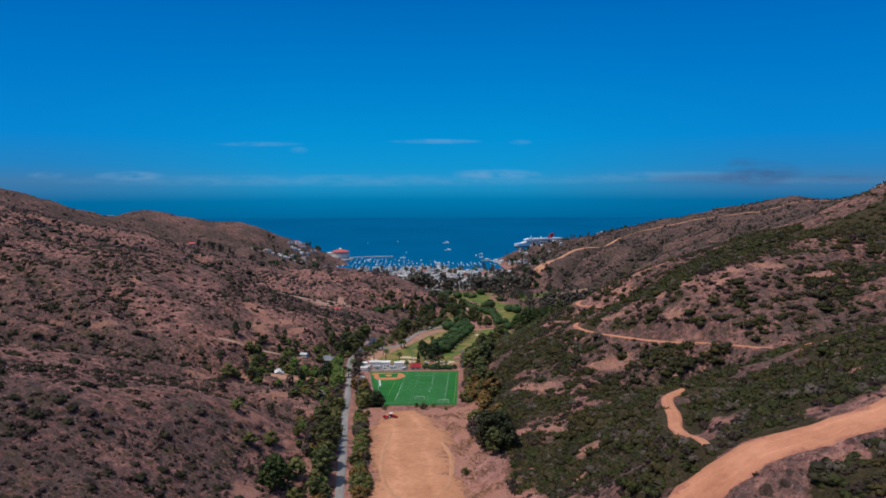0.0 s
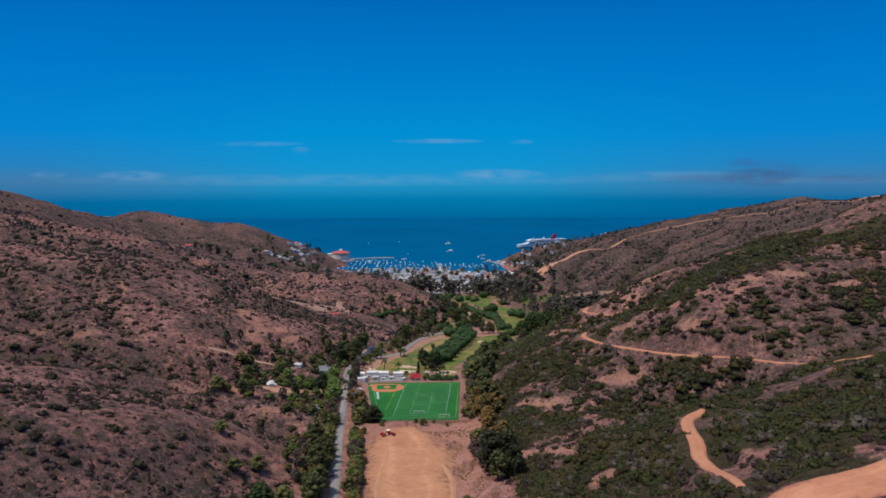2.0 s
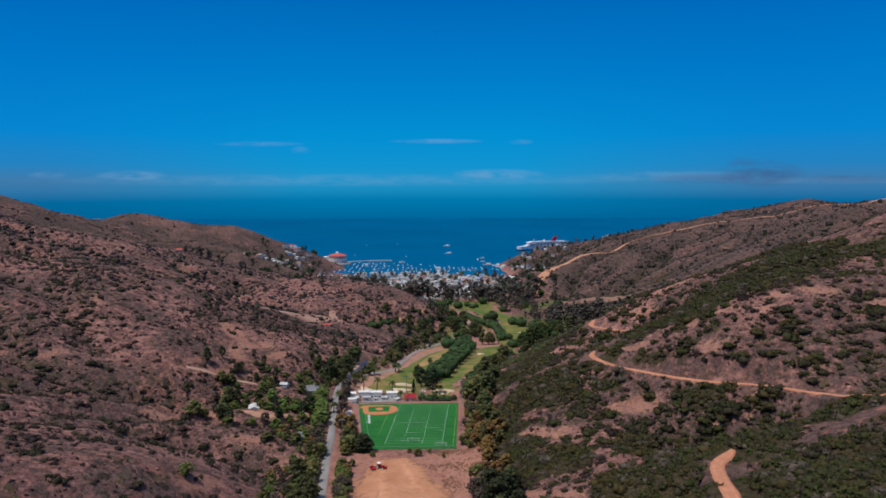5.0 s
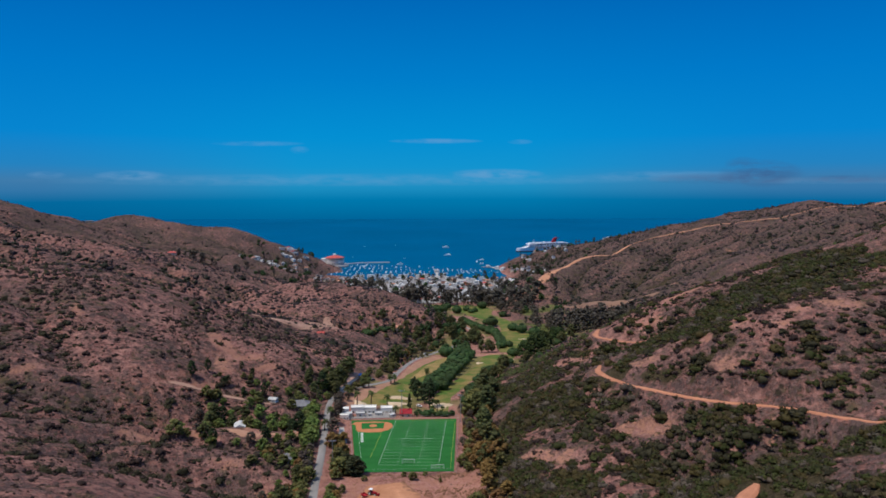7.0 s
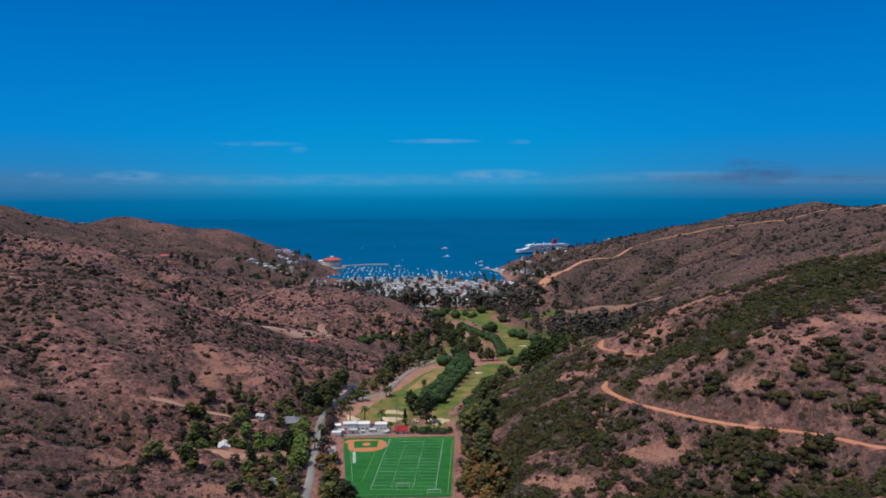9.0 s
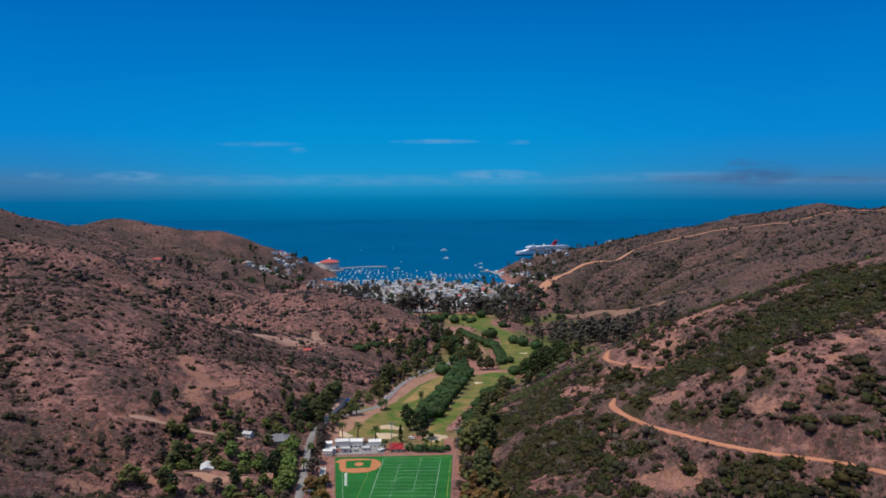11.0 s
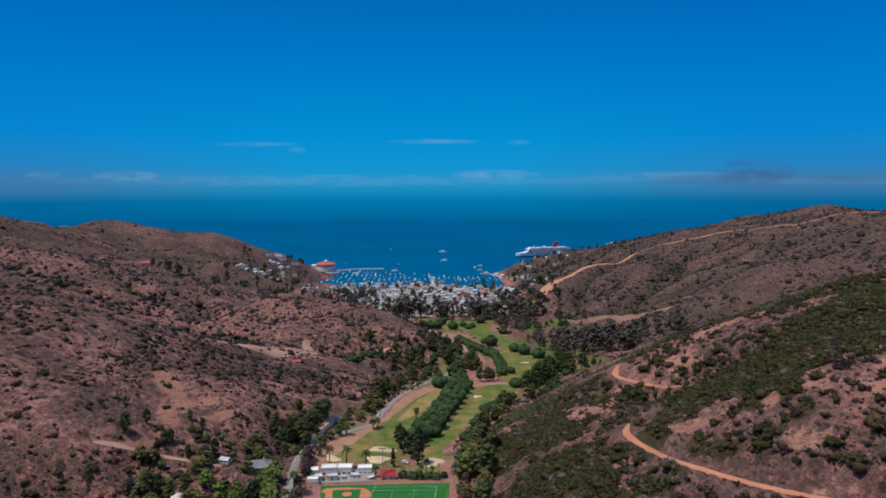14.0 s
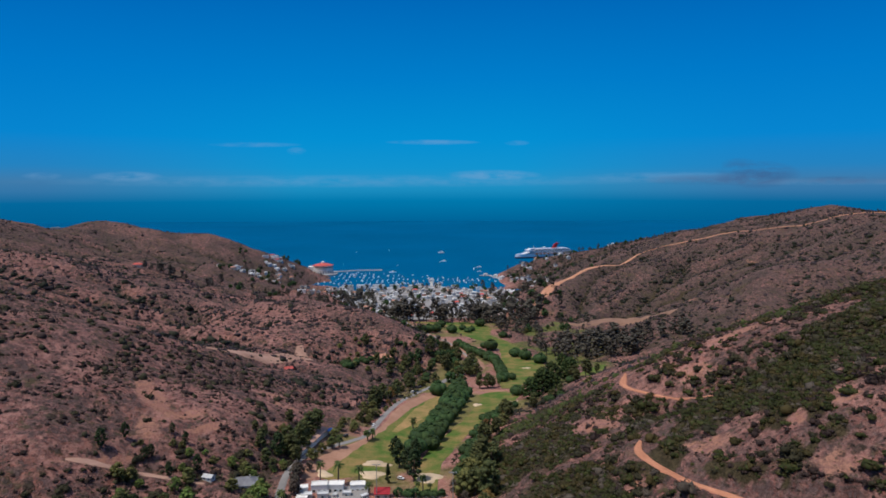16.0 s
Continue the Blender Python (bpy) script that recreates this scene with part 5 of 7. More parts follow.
DOME = [(0, 0.55), (0.25, 0.95), (0.55, 0.9), (0.8, 0.62), (1, 0.18)]
TALL = [(0, 0.5), (0.25, 0.85), (0.6, 0.9), (0.85, 0.55), (1, 0.15)]
CONE = [(0, 0.95), (0.3, 0.75), (0.7, 0.38), (1, 0.05)]
SPIRE = [(0, 0.85), (0.2, 1.0), (0.6, 0.62), (1, 0.08)]
RAGGED = [(0, 0.7), (0.3, 1.0), (0.5, 0.7), (0.75, 0.85), (1, 0.3)]
round_tree = [crown_tree("round_tree", "dense dark green round-crowned tree on the golf course", L_DARK, 100 + k, 8.5, 11.5, 0.16, 60, 0.085, DOME, 5, cores=6) for k in range(3)]
gum_tree = [crown_tree("gum_tree", "tall ragged grey-green gum tree", L_EUCA, 200 + k, 15, 10, 0.24, 58, 0.125, TALL, 11) for k in range(4)]
pine_tree = [crown_tree("pine_tree", "tall dark green pine tree", L_PINE, 300 + k, 17, 10, 0.22, 90, 0.10, TALL, 5) for k in range(2)]
fir_tree = [crown_tree("fir_tree", "small dark green conical conifer", L_PINE, 320 + k, 9, 5, 0.10, 70, 0.12, CONE, 4) for k in range(2)]
cypress = [crown_tree("cypress", "slender dark green cypress tree", L_PINE, 340, 12.5, 3.4, 0.06, 90, 0.15, SPIRE, 3, squash=1.3)]
lime_tree = [crown_tree("leafy_tree", "bright green leafy tree beside the houses", L_LIME, 400 + k, 7, 7, 0.2, 46, 0.125, DOME, 10) for k in range(3)]
olive_tree = [crown_tree("olive_tree", "olive-green spreading tree in dry ground", L_OLIVE, 500 + k, 7.5, 8, 0.18, 40, 0.13, DOME, 11) for k in range(3)]
rust_tree = [crown_tree("rusty_tree", "rust-brown half-dry tree by the field", L_RUST, 600 + k, 8, 8.5, 0.18, 50, 0.115, DOME, 11) for k in range(2)]
grey_tree = [crown_tree("bare_tree", "grey nearly leafless dry tree", L_GREY, 700 + k, 8.5, 8.5, 0.2, 70, 0.085, RAGGED, 7) for k in range(2)]


def palm_build(seed, height):
    def build():
        rng = np.random.default_rng(seed)
        ob = thing("palm_tree", "palm tree with a grey trunk and drooping fronds", "palm")
        wood, head = Shape(), Shape()
        for k in range(5):
            wood.tube((0.05 * k, 0, height * k / 5 - (0.6 if k == 0 else 0)), (0.05 * (k + 1), 0, height * (k + 1) / 5), 0.36 - 0.02 * k, 0.34 - 0.02 * k)
        for k in range(34):
            a, lift, n = rng.uniform(0, 6.28), rng.uniform(-0.5, 1.25), 5
            length, pts = rng.uniform(2.6, 3.4), []
            for i in range(n + 1):
                s = i / n
                out = length * s * math.cos(lift * (1 - 0.3 * s)) * (1 - 0.12 * s)
                pts.append((out, height + length * (math.sin(lift) * s - 0.62 * s * s)))
            for i in range(n):
                w0, w1 = 0.42 * math.sin(math.pi * (0.12 + 0.86 * i / n)), 0.42 * math.sin(math.pi * (0.12 + 0.86 * (i + 1) / n))
                (o0, z0), (o1, z1) = pts[i], pts[i + 1]
                c, s = math.cos(a), math.sin(a)
                for sd in (-1, 1):
                    quad = [(o0, 0, z0), (o1, 0, z1), (o1, sd * w1, z1 - w1 * 0.5), (o0, sd * w0, z0 - w0 * 0.5)]
                    head.put([(x * c - y * s + 0.25, x * s + y * c, z) for x, y, z in quad], [(0, 1, 2, 3)])
        head.clump(rng, (0.25, 0, height - 0.2), 0.75, 1.0)
        part("trunk", wood, M_BARK, ob)
        part("crown", head, L_PALM, ob)
        return ob
    return build


eucalyptus = [crown_tree("eucalyptus", "tall dark eucalyptus in a distant belt", L_GUMFAR, 250 + k, 17, 9, 0.28, 26, 0.165, RAGGED, 3) for k in range(4)]
town_tree = [crown_tree("town_tree", "dark tree between houses round the bay", L_GUMFAR, 270 + k, 13, 8, 0.26, 26, 0.165, TALL, 3) for k in range(3)]
broad_tree = [crown_tree("broad_tree", "dark rounded tree among distant houses", L_DARK, 130 + k, 9, 10, 0.18, 34, 0.17, DOME, 2) for k in range(3)]
shade_tree = [crown_tree("shade_tree", "large dense dark green tree on the dry slope", L_SHADE, 450, 14.5, 16, 0.08, 240, 0.062, DOME, 7)]
dark_gum = [crown_tree("dark_gum_tree", "large dark ragged gum tree beside the dirt lot", L_GUMDARK, 460 + k, 15, 13, 0.14, 120, 0.085, TALL, 10) for k in range(2)]
palm_tree = [Kind(palm_build(800, 8.0)), Kind(palm_build(801, 9.5)), Kind(palm_build(802, 6.0))]
RNG = np.random.default_rng(5)


def plant(kinds, x, y, size=1.0, vary=0.2, group="", label="", stretch=1.0):
    k = kinds[RNG.integers(len(kinds))]
    return k.at(x, y, float(RNG.uniform(0, 360)), float(size * RNG.uniform(1 - vary, 1 + vary)), group=group, label=label, stretch=stretch * float(RNG.uniform(0.9, 1.1)))


def along(kinds, points, gap, spread, size=1.0, vary=0.25, group="", pick=None):
    """Trees strung along a line, with some scatter."""
    c = track([(x, y, 0) for x, y in points], 1.0)
    walked, last = 0.0, c[0]
    for p in c:
        walked += math.hypot(p[0] - last[0], p[1] - last[1])
        last = p
        if walked >= gap:
            walked = RNG.uniform(-0.3, 0.3) * gap
            plant(kinds, p[0] + RNG.normal(0, spread), p[1] + RNG.normal(0, spread), size, vary, group)


def grove(kinds, x0, x1, y0, y1, count, size=1.0, vary=0.25, group="", test=None):
    done = 0
    for _ in range(count * 30):
        x, y = RNG.uniform(x0, x1), RNG.uniform(y0, y1)
        if test is None or test(x, y):
            plant(kinds, x, y, size, vary, group)
            done += 1
            if done >= count:
                break


# the double row between the fairways
for k in range(10):
    s = k / 9
    plant(round_tree, 21 + s * 44, 642 + s * 190 - 20 * s * (1 - s), 1.42, 0.12, "row of fairway trees")
    if k < 9:
        plant(round_tree, 32 + s * 42, 654 + s * 178, 1.25, 0.12, "row of fairway trees")
for x, y in ((11, 617), (16, 606), (20, 592), (21, 628), (8, 632)):
    plant(pine_tree, x, y, 0.95, 0.15, "pines by the bunkers")
plant(cypress, 4.5, 590, 1.0, 0.02)
for x, y in ((-35, 586), (-24.5, 586), (-12.5, 588), (-34, 640), (-30, 644), (-12, 664), (-9, 668), (-52, 530), (-50, 546), (20, 700)):
    plant(palm_tree, x, y, 1.3, 0.12, "palms by the road")
# lower fairway edge, east side
along(round_tree, [(47, 585), (56, 640), (70, 690), (88, 735), (104, 752)], 7.5, 2.5, 0.72, 0.25, "trees along the fairway")
along(rust_tree + olive_tree + gum_tree, [(52, 566), (60, 600), (68, 640), (80, 680), (98, 720)], 6.5, 4, 0.85, 0.3, "trees along the fairway")
along(gum_tree + rust_tree + olive_tree, [(50, 560), (60, 580), (66, 604)], 4.5, 4, 1.15, 0.25, "tall trees beside the field")
along(round_tree + broad_tree, [(7, 568), (36, 567)], 3.4, 0.8, 0.52, 0.2, "clipped trees behind the field")
along(palm_tree, [(10, 571), (36, 570)], 6, 0.8, 0.7, 0.15, "palms behind the field")
for x, y, s in ((50, 566, 1.9), (56, 580, 1.7), (62, 598, 1.7), (52, 592, 1.5)):
    plant(olive_tree, x, y, s, 0.08, "tall trees beside the field")
for x, y in ((25, 570), (-6, 572)):
    plant(palm_tree, x, y, 1.1, 0.1, "palms by the road")
for x, y in ((44, 470), (47, 480), (44, 488), (51, 476), (50, 462)):
    plant(rust_tree, x, y, 1.15, 0.15, "rusty trees beside the field")
along(rust_tree + olive_tree + grey_tree, [(39, 452), (40, 470), (42, 500), (45, 540), (46, 580)], 5, 1.6, 0.8, 0.3, "brush along the field")
along(rust_tree + olive_tree + gum_tree, [(50, 440), (53, 480), (56, 530), (58, 580)], 6, 3, 1.0, 0.3, "brush along the field")
# clump beside the lot
for x, y, kinds in ((42, 342, gum_tree), (47, 352, olive_tree), (38, 356, grey_tree), (44, 364, gum_tree), (36, 372, grey_tree), (45, 382, olive_tree), (40, 392, grey_tree), (48, 400, rust_tree), (42, 410, rust_tree),
                    (50, 372, gum_tree), (52, 388, olive_tree), (38, 402, olive_tree), (46, 424, rust_tree), (52, 345, olive_tree), (54, 412, rust_tree), (48, 436, rust_tree), (34, 384, grey_tree)):
    plant(kinds, x, y, 1.0, 0.15, "trees beside the dirt lot")
for x, y, s in ((41, 352, 1.1), (47, 362, 1.0), (42, 376, 0.95), (50, 344, 0.9), (52, 380, 0.85)):
    plant(dark_gum, x, y, s, 0.06, "trees beside the dirt lot")
for x, y, s in ((50, 452, 1.5), (56, 462, 1.4), (47, 440, 1.2)):
    plant(rust_tree, x, y, s, 0.06, "rusty trees beside the field")
# hedge between road and lot, trees on the far side of the road
along(olive_tree + rust_tree + lime_tree + grey_tree + olive_tree, [(-24, 250), (-28, 320), (-30, 360), (-34, 410), (-36, 440)], 2.0, 1.3, 0.72, 0.25, "hedge trees along the road")
along(olive_tree + grey_tree + rust_tree, [(-22, 250), (-25, 320), (-27, 360), (-31, 410), (-33, 440)], 3.2, 1.0, 0.55, 0.25, "hedge trees along the road")
along(olive_tree + rust_tree, [(-36, 448), (-36, 470), (-38, 500), (-42, 520)], 5, 2, 0.8, 0.25, "hedge trees along the road")
for x, y, s in ((-26, 463, 0.95), (-31, 470, 0.85), (-24, 468, 0.7)):
    plant(dark_gum, x, y, s, 0.05, stretch=0.8)
along(olive_tree + gum_tree + rust_tree + lime_tree + olive_tree, [(-41, 260), (-45, 330), (-49.5, 390), (-53.5, 440), (-57, 485)], 3.0, 2.0, 0.9, 0.3, "trees beside the road")
along(lime_tree, [(-58, 496), (-60.5, 526), (-63, 558)], 4.8, 1.0, 1.3, 0.15, "leafy trees beside the road")
along(grey_tree, [(-44, 560), (-48, 585), (-44, 604)], 6, 1.5, 0.85, 0.2, "dry trees beside the road")
for x, y, kinds, s in ((-64, 302, shade_tree, 1.0), (-57, 316, olive_tree, 1.2), (-54, 296, olive_tree, 1.0), (-72, 332, olive_tree, 1.0), (-80, 322, olive_tree, 0.8), (-92, 345, olive_tree, 0.9)):
    plant(kinds, x, y, s, 0.05)


grove(olive_tree + rust_tree + grey_tree + lime_tree, -84, -51, 335, 490, 58, 0.6, 0.3, "brush below the west slope", lambda x, y: x > -52 - 32 * (y - 330) / 160 - 6)
for x, y, s in ((7, 453, 0.62), (2, 458, 0.4), (22, 447, 0.35), (-20, 452, 0.4), (26, 330, 0.45), (-24, 464, 0.4), (14, 462, 0.35)):
    plant(olive_tree, x, y, s, 0.1, "bushes at the edge of the lot")


def house_garden(x, y):
    return not (-118 < x < -86 and 494 < y < 512) and on_grid(CLEAR, np.array([x]), np.array([y]))[0] < 0.95 and min(math.hypot(x - a, y - b) for a, b in ((-75, 569), (-93, 565), (-105, 517), (-125, 511), (-71, 517), (-56, 620))) > 5.5


grove(lime_tree + olive_tree + lime_tree + grey_tree, -138, -66, 482, 552, 46, 0.92, 0.3, "garden trees", house_garden)
for x, y, kinds, size in ((-69, 532, pine_tree, 1.1), (-72, 524, pine_tree, 0.9), (-113, 487, pine_tree, 0.72), (-119, 490, gum_tree, 0.75), (-149, 564, pine_tree, 0.75), (-65, 614, pine_tree, 0.95), (-80, 541, lime_tree, 1.2), (-66, 556, lime_tree, 1.1),
                         (-44, 505, rust_tree, 1.15), (-46.5, 529, grey_tree, 1.1), (-47, 548, grey_tree, 1.0), (-37, 480, olive_tree, 1.5), (-36.5, 491, rust_tree, 1.35), (-35, 467, olive_tree, 1.4), (-56, 470, grey_tree, 1.1), (-53, 459, grey_tree, 1.0)):
    plant(kinds, x, y, size, 0.08, "garden trees")
grove(pine_tree + gum_tree, -125, -66, 492, 545, 8, 0.75, 0.2, "garden trees", house_garden)
grove(lime_tree + olive_tree, -112, -66, 556, 592, 12, 0.75, 0.3, "garden trees", house_garden)
grove(pine_tree + olive_tree, -150, -85, 558, 600, 11, 0.55, 0.25, "garden trees", house_garden)
grove(olive_tree + lime_tree + gum_tree, -82, -50, 590, 670, 26, 0.62, 0.3, "trees below the slope", house_garden)
along(olive_tree + gum_tree + rust_tree + olive_tree + palm_tree, [(-36, 668), (-27, 690), (-18, 720), (-10, 752), (0, 784), (17, 822), (34, 852)], 4, 4, 0.8, 0.35, "trees along the canyon road")
along(gum_tree + olive_tree, [(-52, 606), (-58, 622), (-48, 664)], 5, 2, 0.9, 0.2, "trees beside the long shed")
grove(round_tree + gum_tree + olive_tree, -50, 48, 845, 940, 46, 0.7, 0.3, "trees round the clubhouse")
grove(town_tree + olive_tree + broad_tree, -60, 20, 880, 950, 14, 0.6, 0.3, "trees round the clubhouse")
plant(round_tree, 44, 814, 1.4, 0.05)
along(olive_tree, [(-18, 690), (-4, 740), (8, 775), (24, 812)], 8, 0.8, 0.32, 0.3, "shrubs along the road")
along(round_tree, [(76, 1055), (90, 1040), (103, 1018), (117, 974), (117, 914), (112, 868)], 6, 1.2, 1.05, 0.15, "hedge of trees beside the fairway")
along(palm_tree, [(78, 890), (84, 930), (92, 956), (86, 1000)], 8, 3, 1.1, 0.2, "palms by the parking ground")
along(gum_tree + palm_tree, [(82, 842), (110, 848)], 4.2, 1.2, 1.0, 0.2, "trees beside the green")
for x, y, size in ((122, 1053, 1.6), (115, 1066, 0.9), (147, 1006, 1.3), (156, 988, 1.35), (170, 968, 1.5), (80, 1182, 1.55), (34, 1158, 1.5), (45, 1170, 1.5), (57, 1184, 1.5), (66, 1237, 1.3), (129, 1250, 1.4), (124, 882, 0.85),
                   (116, 801, 1.15), (104, 1190, 1.0), (112, 1205, 0.9), (98, 1215, 1.0), (150, 1140, 1.1)):
    plant(round_tree, x, y, size, 0.08, "scattered fairway trees")
for x, y, size in ((159, 850, 1.35), (180, 868, 1.45), (124, 776, 1.25), (136, 784, 1.45), (147, 800, 1.2), (192, 950, 0.9)):
    plant(shade_tree, x, y, size, 0.05, "large trees at the foot of the spur", "large dense dark green tree beside the golf course")
along(gum_tree, [(204, 884), (222, 902)], 9, 2, 0.7, 0.2, "trees by the small green")
grove(gum_tree + broad_tree + olive_tree, 58, 90, 862, 960, 20, 0.9, 0.3, "trees round the parking ground")
grove(gum_tree + town_tree + broad_tree + olive_tree, -5, 74, 870, 980, 30, 0.95, 0.3, "trees round the clubhouse", lambda x, y: x < 60 + 0.3 * (y - 880))
grove(olive_tree + gum_tree + round_tree, 112, 175, 730, 850, 14, 0.8, 0.3, "trees at the foot of the spur", lambda x, y: x > 0.55 * (y - 730) + 116)
grove(eucalyptus, 196, 305, 945, 1050, 52, 1.25, 0.3, "gum trees in the side valley", lambda x, y: y > 945 + 0.5 * abs(x - 230))
grove(eucalyptus, 250, 390, 1050, 1100, 22, 1.2, 0.3, "gum trees in the side valley")
grove(eucalyptus + olive_tree + town_tree, 172, 215, 985, 1190, 24, 0.95, 0.3, "trees beside the upper fairway")
along(eucalyptus + olive_tree + broad_tree, [(50, 930), (62, 975), (60, 1010)], 6, 5, 0.65, 0.3, "trees along the foot of the west spur")
along(eucalyptus + olive_tree + broad_tree, [(40, 1110), (26, 1180), (0, 1250)], 7, 4, 0.65, 0.3, "trees along the foot of the west spur")
grove(town_tree + eucalyptus, 150, 215, 1190, 1290, 24, 1.1, 0.3, "trees round the upper fairway")
# belt of gums before the town
grove(eucalyptus, -35, 240, 1272, 1330, 74, 1.45, 0.4, "gum tree belt before the town")
grove(eucalyptus + broad_tree, -120, 0, 1240, 1400, 34, 0.85, 0.3, "trees at the edge of town")
grove(town_tree + broad_tree, 190, 300, 1180, 1420, 46, 0.9, 0.3, "trees at the foot of the hill")

# ---------------------------------------------------------------- sports field
FZ = FIELD["z"]


def slab(points, z0, z1):
    s = Shape()
    n = len(points)
    s.put([(x, y, z0) for x, y in points] + [(x, y, z1) for x, y in points], [tuple(range(n, 2 * n)), tuple(range(n))[::-1]] + [(k, (k + 1) % n, n + (k + 1) % n, n + k) for k in range(n)])
    return s


def stripe(a, b, width, z0, z1):
    a, b = np.array(a, float), np.array(b, float)
    d = (b - a) / np.linalg.norm(b - a)
    n = np.array((-d[1], d[0])) * width / 2
    return slab([a - n, b - n, b + n, a + n], z0, z1)


def between(a, b, s):
    return (a[0] + (b[0] - a[0]) * s, a[1] + (b[1] - a[1]) * s)


def sports_field():
    ob = thing("sports_field", "green artificial turf sports field with white football lines and a baseball corner", "sports field")
    part("turf", slab([FIELD["bl"], FIELD["br"], FIELD["tr"], FIELD["tl"]], FZ - 1.5, FZ), M_TURF, ob)
    wa, wb, wc, wd = (-5.4, 556.0), (30.7, 554.6), (-13.8, 480.6), (22.3, 477.6)
    z0, z1 = FZ - 0.05, FZ + 0.04
    for a, b in ((wa, wc), (wb, wd)):
        part("side_line", stripe(a, b, 0.16, z0, z1), M_LINE, ob)
    for k in range(17):
        s = k / 16
        a, b = between(wa, wc, s), between(wb, wd, s)
        part("yard_line", stripe(a, b, 0.035 if k not in (0, 8, 16) else 0.06, z0, z1 + 0.005), M_LINE, ob)
    for s in (0.31, 0.65):
        part("hash_line", stripe(between(wa, wb, s), between(wc, wd, s), 0.08, z0, z1 + 0.01), M_LINE, ob)
    part("yellow_line", stripe((-14.1, 534.3), (-19.3, 491.9), 0.09, z0, z1 + 0.015), M_YELLOW, ob)
    part("yellow_line", stripe((36.6, 551.0), (29.2, 474.0), 0.13, z0, z1 + 0.015), M_YELLOW, ob)
    part("yellow_line", stripe((6, 556.8), (36.8, 555.8), 0.1, z0, z1 + 0.015), M_YELLOW, ob)
    ring = Shape()
    cx, cy = between(between(wa, wb, 0.5), between(wc, wd, 0.5), 0.5)
    for k in range(28):
        a0, a1 = 2 * math.pi * k / 28, 2 * math.pi * (k + 1) / 28
        q = stripe((cx + 9 * math.cos(a0), cy + 9 * math.sin(a0)), (cx + 9 * math.cos(a1), cy + 9 * math.sin(a1)), 0.025, z0, z1 + 0.02)
        ring.put(q.v, q.f)
    part("centre_circle", ring, M_LINE, ob)
    # clay of the baseball corner with its grass diamond and mound
    clay = [(-33, 555.6), (-36, 551.5), (-33, 549.5), (-32, 540), (-30, 536.5), (-23, 534.6), (-15, 535.2), (-9.5, 539), (-6.8, 545), (-7.6, 550.5), (-11, 554.4), (-20, 556)]
    part("infield_clay", slab(clay, z0, z1 + 0.03), M_INFIELD, ob)
    part("infield_grass", slab([(-29.2, 552.8), (-28.2, 541.2), (-13.4, 541.8), (-13.0, 553.4)], z0, z1 + 0.07), M_TURF, ob)
    part("mound", Shape().ring([(3.0, z0), (2.8, z1 + 0.12), (0.6, z1 + 0.3)], 16), M_INFIELD, ob).location = (-20.6, 547.3, 0)
    for k in range(6):
        yy = 532.5 - 3.0 * k
        part("field_lettering", slab([(-28.4 + 0.26 * k, yy), (-26.6 + 0.26 * k, yy), (-26.6 + 0.26 * k, yy + 2.0), (-28.4 + 0.26 * k, yy + 2.0)], z0, z1 + 0.02), M_LINE, ob, "white block lettering on the turf")
    part("foul_line", stripe((-31.5, 549), (-25.0, 492), 0.10, z0, z1 + 0.012), M_LINE, ob)


def goal(x, y, turn, w=7.3, h=2.6):
    ob = thing("football_goal", "white tubular goal frame standing on green turf", "goal", "goals on the field", pose(x, y, FZ + 0.04, 0, 0, turn))
    for sx in (-w / 2, w / 2):
        part("post", Shape().tube((sx, 0, 0), (sx, 0, h), 0.14, 0.14), M_LINE, ob)
        part("stay", Shape().tube((sx, 0, h), (sx, -2.0, 0), 0.08, 0.08), M_LINE, ob)
    part("crossbar", Shape().tube((-w / 2, 0, h), (w / 2, 0, h), 0.14, 0.14), M_LINE, ob)
    part("ground_bar", Shape().tube((-w / 2, -2.0, 0.1), (w / 2, -2.0, 0.1), 0.08, 0.08), M_LINE, ob)
    net = Shape()
    for k in range(12):
        sx = -w / 2 + w * (k + 0.5) / 12
        net.tube((sx, 0, h), (sx, -2.0, 0.1), 0.03, 0.03, 4)
    part("net", net, M_LINE, ob, "white goal netting")


def light_mast(x, y, h=20):
    z = float(ground(x, y))
    ob = thing("floodlight_mast", "tall galvanised floodlight mast beside the field", "floodlight", "floodlight masts", pose(x, y, z - 0.2))
    part("pole", Shape().tube((0, 0, 0), (0, 0, h), 0.3, 0.16, 9), M_STEEL, ob)
    bar = Shape().box(-2.2, 2.2, -0.15, 0.15, h - 0.6, h - 0.3)
    part("crossarm", bar, M_STEEL, ob)
    for k in range(5):
        part("lamp", Shape().box(-2.2 + k * 0.95, -1.8 + k * 0.95, -0.4, 0.1, h - 0.3, h + 0.1), M_STEEL, ob)


def fence(points, h=2.2, gap=6.0):
    ob = thing("wire_fence", "grey wire mesh fence round the sports field", "fence")
    for (ax, ay), (bx, by) in zip(points[:-1], points[1:]):
        n = max(1, int(math.hypot(bx - ax, by - ay) / gap))
        for k in range(n):
            x, y = ax + (bx - ax) * k / n, ay + (by - ay) * k / n
            part("post", Shape().tube((x, y, float(ground(x, y)) - 0.3), (x, y, FZ + h), 0.07, 0.07, 5), M_STEEL, ob)
        for zz in (0.3, h):
            part("rail", Shape().tube((ax, ay, FZ + zz), (bx, by, FZ + zz), 0.05, 0.05, 4), M_STEEL, ob)


